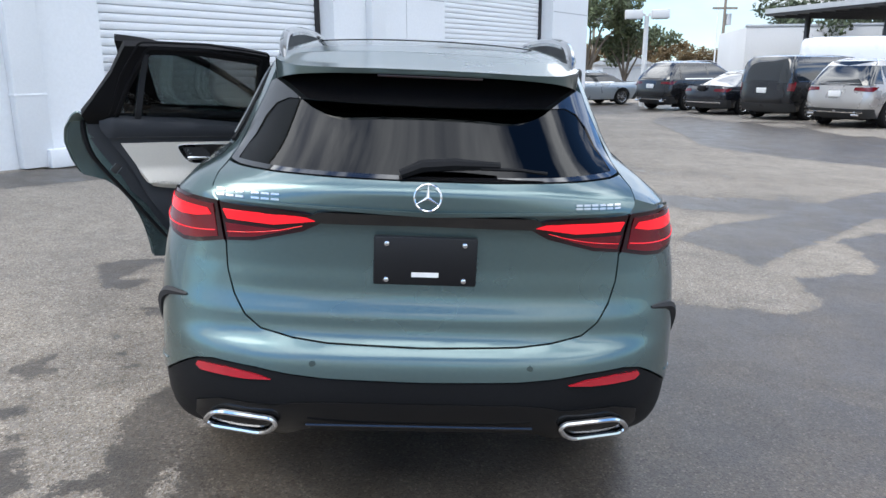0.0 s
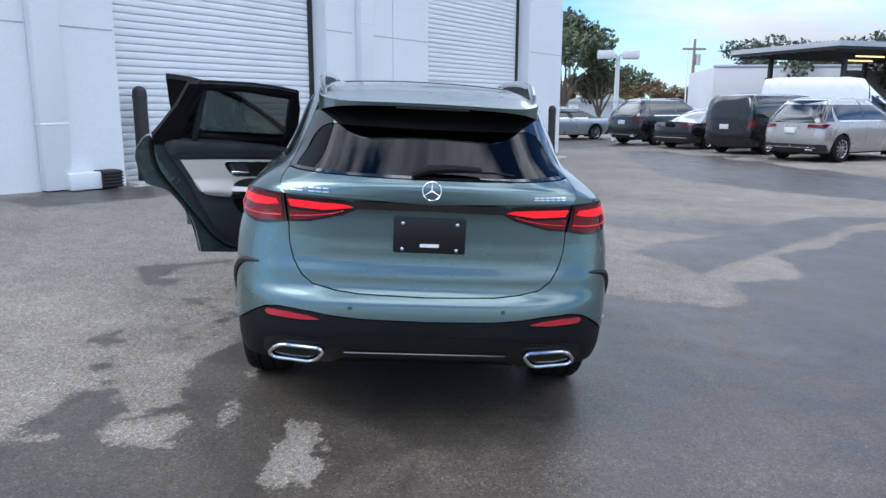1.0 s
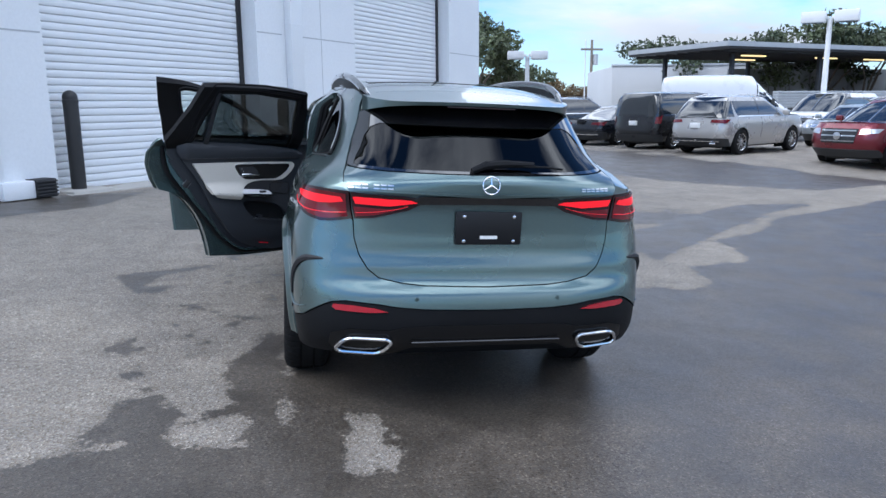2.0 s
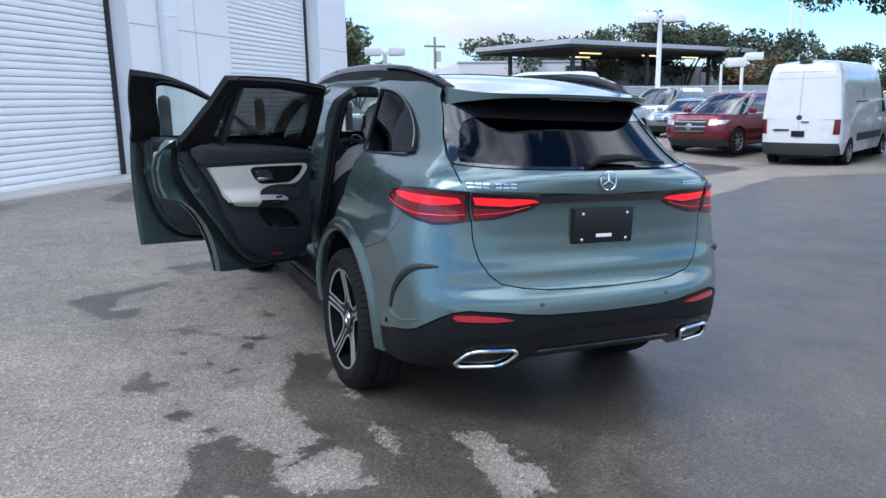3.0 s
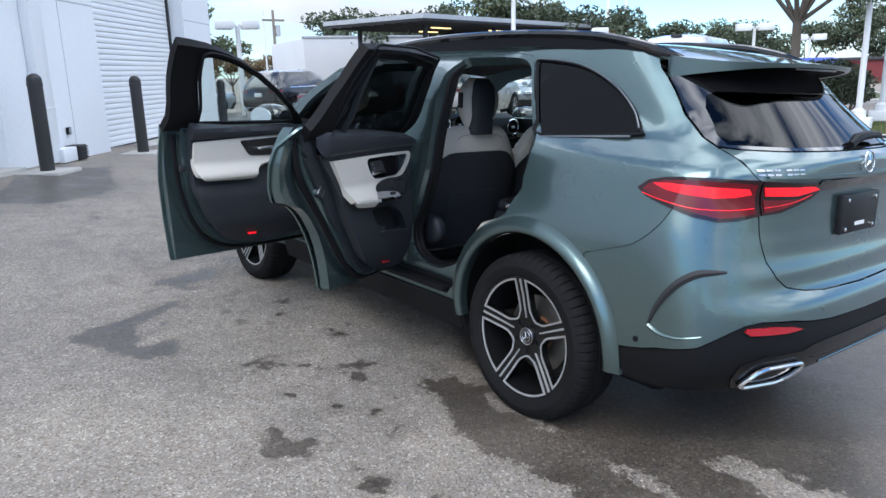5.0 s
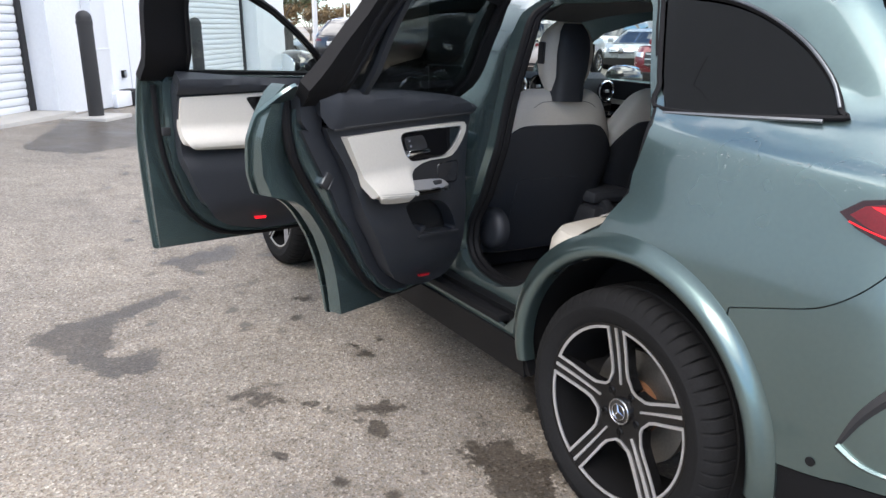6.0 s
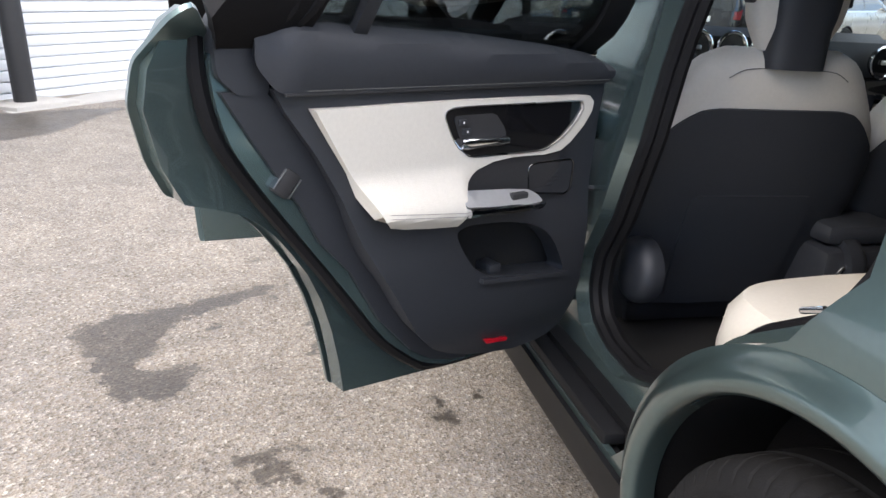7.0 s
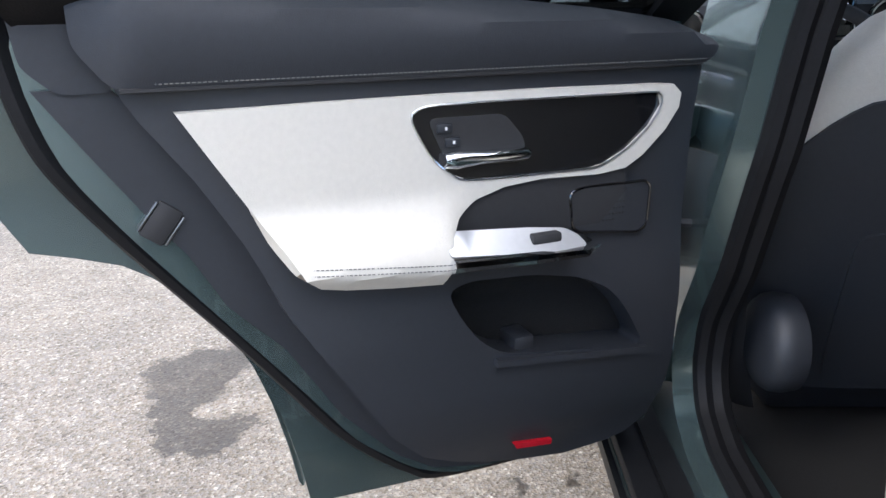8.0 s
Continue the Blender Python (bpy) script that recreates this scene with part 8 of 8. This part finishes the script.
KERB = material("pale_concrete_kerb", (0.46, 0.44, 0.41), 0.85, vary=0.14, grain=14, bump=0.3, bump_scale=120)
cx_, cy_ = np.mean(isl, 0)
inner_isl = [(cx_ + (x - cx_) * 0.955, cy_ + (y - cy_) * 0.94) for x, y in isl]
setting("kerb", patch_bm(isl, up(0.15), 0.4, [inner_isl], 0.30), KERB, "rounded pale concrete kerb of a planted island", "kerb")
setting("turf", patch_bm(inner_isl, up(0.13), 0.25, (), 0.25), GRASSGROUND, "worn grass bed inside a kerb", "lawn")
isl2 = spline([(27.2, 14.2), (28.0, 12.4), (30.0, 11.8), (33.0, 12.8), (36.0, 15.5), (35.0, 18.0), (31.0, 17.0), (28.0, 15.8)], 5, loop=True)
in2 = [(31.5 + (x - 31.5) * 0.96, 14.7 + (y - 14.7) * 0.94) for x, y in isl2]
setting("kerb", patch_bm(isl2, up(0.15), 0.6, [in2], 0.30), KERB, "pale concrete kerb of a far planted bed", "kerb")
setting("turf", patch_bm(in2, up(0.13), 0.5, (), 0.25), GRASSGROUND, "planted bed behind the drive", "lawn")


# ---- plants ----
def leaf_material(name, col, vary=0.5):
    mat = bpy.data.materials.new(name)
    mat.use_nodes = True
    nt = mat.node_tree
    p = nt.nodes["Principled BSDF"]
    geo, hsv, mr = nt.nodes.new("ShaderNodeNewGeometry"), nt.nodes.new("ShaderNodeHueSaturation"), nt.nodes.new("ShaderNodeMapRange")
    mr.inputs["To Min"].default_value, mr.inputs["To Max"].default_value = 1 - vary, 1 + vary
    hsv.inputs["Color"].default_value = (*col, 1)
    nt.links.new(geo.outputs["Random Per Island"], mr.inputs["Value"])
    nt.links.new(mr.outputs["Result"], hsv.inputs["Value"])
    nt.links.new(hsv.outputs["Color"], p.inputs["Base Color"])
    p.inputs["Roughness"].default_value = 0.6
    return mat


LEAF = leaf_material("oak_leaf", (0.078, 0.098, 0.046))
LEAFDARK = leaf_material("dark_leaf", (0.052, 0.070, 0.036))
LEAFDRY = leaf_material("autumn_leaf", (0.13, 0.085, 0.035))
BARK = material("grey_bark", (0.15, 0.125, 0.10), 0.9, vary=0.25, grain=30, bump=0.8, bump_scale=60)
rng = np.random.RandomState(7)


def leaves_mesh(name, clumps, n, size, mat):
    """Many single leaves: n of them, spread over the clumps (centre, radii)."""
    w = np.array([c[1][0] * c[1][1] * c[1][2] for c in clumps]) ** 0.7
    pick = rng.choice(len(clumps), n, p=w / w.sum())
    cen, rad = np.array([c[0] for c in clumps])[pick], np.array([c[1] for c in clumps])[pick]
    d = rng.normal(size=(n, 3))
    d /= np.linalg.norm(d, axis=1)[:, None]
    pos = cen + rad * d * (rng.rand(n, 1) ** 0.45)
    a = rng.normal(size=(n, 3))
    a /= np.linalg.norm(a, axis=1)[:, None]
    b = np.cross(a, rng.normal(size=(n, 3)))
    b /= np.linalg.norm(b, axis=1)[:, None] + 1e-9
    s = size * (0.6 + 0.8 * rng.rand(n, 1))
    bend = np.cross(a, b) * s * 0.18
    v = np.stack([pos - a * s, pos - b * s * 0.5 + bend, pos + a * s, pos + b * s * 0.5 + bend], 1).reshape(-1, 3)
    me = bpy.data.meshes.new(name)
    me.from_pydata(v.tolist(), [], (np.arange(n * 4).reshape(-1, 4)).tolist())
    me.materials.append(mat)
    return me


def tree(x, y, h, spread, n, size, mat, label, trunk_h=None, group="", low=0.35, stout=1.0):
    t = thing("tree", Matrix.Translation((x, y, gzf(x, y))), label, "tree", group)
    th = trunk_h or h * 0.32
    r0 = (0.022 * h + 0.03) * stout
    bm = bmesh.new()
    add_tube(bm, [(0, 0, -0.1), (0.02 * h * 0.1, 0, th * 0.5), (0.0, 0.03, th)], [r0 * 1.2, r0 * 0.95, r0 * 0.85], 10)
    clumps = []
    k = 7
    for i in range(k):
        a = 2 * math.pi * i / k + rng.rand() * 0.6
        out = spread * (0.45 + 0.4 * rng.rand())
        z1 = th + (h - th) * (low + 0.5 * rng.rand())
        tip = (out * math.cos(a), out * math.sin(a), z1)
        mid = (0.45 * out * math.cos(a + 0.2), 0.45 * out * math.sin(a + 0.2), th + (z1 - th) * 0.55)
        add_tube(bm, [(0, 0.03, th * 0.93), mid, tip], [r0 * 0.55, r0 * 0.34, r0 * 0.08], 6)
        for q in range(3):
            o = rng.normal(size=3) * spread * 0.22
            clumps.append(((tip[0] + o[0], tip[1] + o[1], min(tip[2] + o[2] * 0.7, h)), (spread * (0.22 + 0.16 * rng.rand()), spread * (0.22 + 0.16 * rng.rand()), (h - th) * (0.10 + 0.08 * rng.rand()))))
    clumps.append(((0, 0, h * 0.86), (spread * 0.45, spread * 0.45, (h - th) * 0.16)))
    part("trunk", bm, BARK, t)
    cr = new("crown", leaves_mesh("crown", clumps, n, size, mat))
    cr.parent = t
    return t


tree(*away(15.35, 8.05), 6.9, 3.0, 20000, 0.078, LEAF, "shade tree with a forked trunk on a grass island", 3.0, "", 0.24, 0.72)
tree(22.5, 7.2, 7.2, 4.0, 7000, 0.11, LEAF, "shade tree at the edge of the drive", 2.9)
tree(9.6, 39.0, 6.9, 2.9, 5200, 0.15, LEAF, "leafy green tree behind the building corner", 1.2)
tree(12.2, 40.5, 4.6, 1.9, 2600, 0.14, LEAF, "small leafy tree behind parked cars", 0.8)
far_a = tree(0, 0, 6.2, 3.4, 3600, 0.17, LEAFDARK, "dense dark green tree in the far tree line", 0.9, "far tree line")
far_b = tree(0, 0, 5.0, 3.0, 3000, 0.17, LEAFDRY, "thin autumn-brown tree in the far tree line", 0.8, "far tree line")
far_c = tree(0, 0, 6.8, 3.8, 3800, 0.18, LEAF, "broad green tree in the far tree line", 1.4, "far tree line")
spots_a = [(25.5, 46.0, 1.0), (31.5, 43.5, 1.02), (35.5, 38.5, 1.05), (38.5, 35.0, 0.95), (47.5, 33.5, 0.8), (50.0, 29.5, 0.72), (52.5, 26.0, 0.72), (55.0, 22.5, 0.80), (57.0, 18.5, 0.85), (58.5, 14.0, 0.9)]
spots_b = [(24.0, 74.0, 0.95), (27.5, 73.0, 0.85), (31.0, 71.5, 0.8), (20.5, 75.5, 1.0), (34.5, 70.0, 0.75), (37.5, 33.2, 0.8), (9.0, 76.0, 0.8), (12.5, 78.0, 0.9), (16.5, 76.0, 0.9)]
spots_c = [(33.5, 40.0, 0.98), (44.0, 38.0, 0.75), (53.5, 32.0, 0.75), (60.0, 24.0, 0.9), (62.0, 17.0, 0.95), (64.0, 10.0, 1.0), (36.0, 68.0, 0.7)]
for src, spots_ in ((far_a, spots_a), (far_b, spots_b), (far_c, spots_c)):
    for i, (x, y, k) in enumerate(spots_):
        m = Matrix.Translation((x, y, gzf(x, y))) @ Matrix.Rotation(1.7 * i, 4, "Z") @ Matrix.Diagonal((k, k, k, 1))
        if i == 0:
            src.matrix_world = m
        else:
            copy_thing(src, m)


# a tall mast beyond the tree line
mast = thing("mast", Matrix.Translation((73.9, 62.4, gzf(73.9, 62.4))), "tall thin pale grey mast beyond the trees", "mast")
part("pole", add_tube(bmesh.new(), [(0, 0, -0.3), (0, 0, 14), (0, 0, 30)], [0.26, 0.20, 0.13], 12), POLEWHITE, mast)
part("foot", add_lathe(bmesh.new(), [(0.45, -0.3), (0.45, 0.10), (0.30, 0.14)], 14, Matrix(), cap=True), CONCRETE, mast)


def bush(x, y, r, h, n, label):
    t = thing("bush", Matrix.Translation((x, y, gzf(x, y) + 0.12)), label, "bush", "clipped bushes")
    bm = bmesh.new()
    for i in range(6):
        a = i * 1.05
        add_tube(bm, [(0.1 * math.cos(a), 0.1 * math.sin(a), -0.1), (0.35 * r * math.cos(a), 0.35 * r * math.sin(a), h * 0.4), (0.6 * r * math.cos(a), 0.6 * r * math.sin(a), h * 0.7)], [0.03, 0.02, 0.01], 5)
    part("stems", bm, BARK, t)
    cr = new("crown", leaves_mesh("crown", [((0, 0, h * 0.62), (r, r, h * 0.36)), ((0.3 * r, 0, h * 0.7), (r * 0.6, r * 0.6, h * 0.28)), ((-0.35 * r, 0.2 * r, h * 0.68), (r * 0.6, r * 0.6, h * 0.27))], n, 0.06, LEAFDARK))
    cr.parent = t
    return t


bush(*away(19.0, 9.0), 1.35, 1.75, 7000, "round clipped bush with bare stems")
bush(22.6, 9.9, 0.8, 0.9, 2200, "low dark round bush")
for i, (x, y) in enumerate(((24.5, 13.6), (26.3, 14.3), (28.2, 15.0), (30.0, 16.0), (22.7, 13.0), (31.5, 13.6), (33.0, 14.4))):
    bush(x, y, 1.05, 0.95, 1800, "low clipped hedge bush behind the kerb")

# grass blades on the island
gx_, gy_ = rng.uniform(13.7, 21.8, 30000), rng.uniform(5.2, 11.0, 30000)
ok = inside(inner_isl, gx_, gy_)
gx_, gy_ = gx_[ok], gy_[ok]
n = len(gx_)
base = np.stack([gx_, gy_, gz(gx_, gy_) + 0.128], -1)
ang, hgt = rng.rand(n) * 6.28, 0.03 + 0.05 * rng.rand(n)
side = np.stack([np.cos(ang), np.sin(ang), 0 * ang], -1) * 0.012
tip = base + np.stack([rng.normal(size=n) * 0.02, rng.normal(size=n) * 0.02, hgt], -1)
gm = bpy.data.meshes.new("grass")
gm.from_pydata(np.stack([base - side, base + side, tip], 1).reshape(-1, 3).tolist(), [], np.arange(3 * n).reshape(-1, 3).tolist())
gm.materials.append(leaf_material("grass_blade", (0.10, 0.12, 0.04)))
tagged(new("grass", gm), "short worn green grass on the island", "grass", kind="stuff")
CONE = material("orange_plastic", (0.55, 0.13, 0.03), 0.6, vary=0.2)
t_ = thing("plastic_marker", Matrix.Translation((*away(15.3, 7.8), gzf(*away(15.3, 7.8)) + 0.13)), "small faded orange plastic marker by the tree", "marker")
part("marker", add_lathe(bmesh.new(), [(0.16, 0.0), (0.12, 0.06), (0.07, 0.28), (0.03, 0.34)], 14, cap=True), CONE, t_)
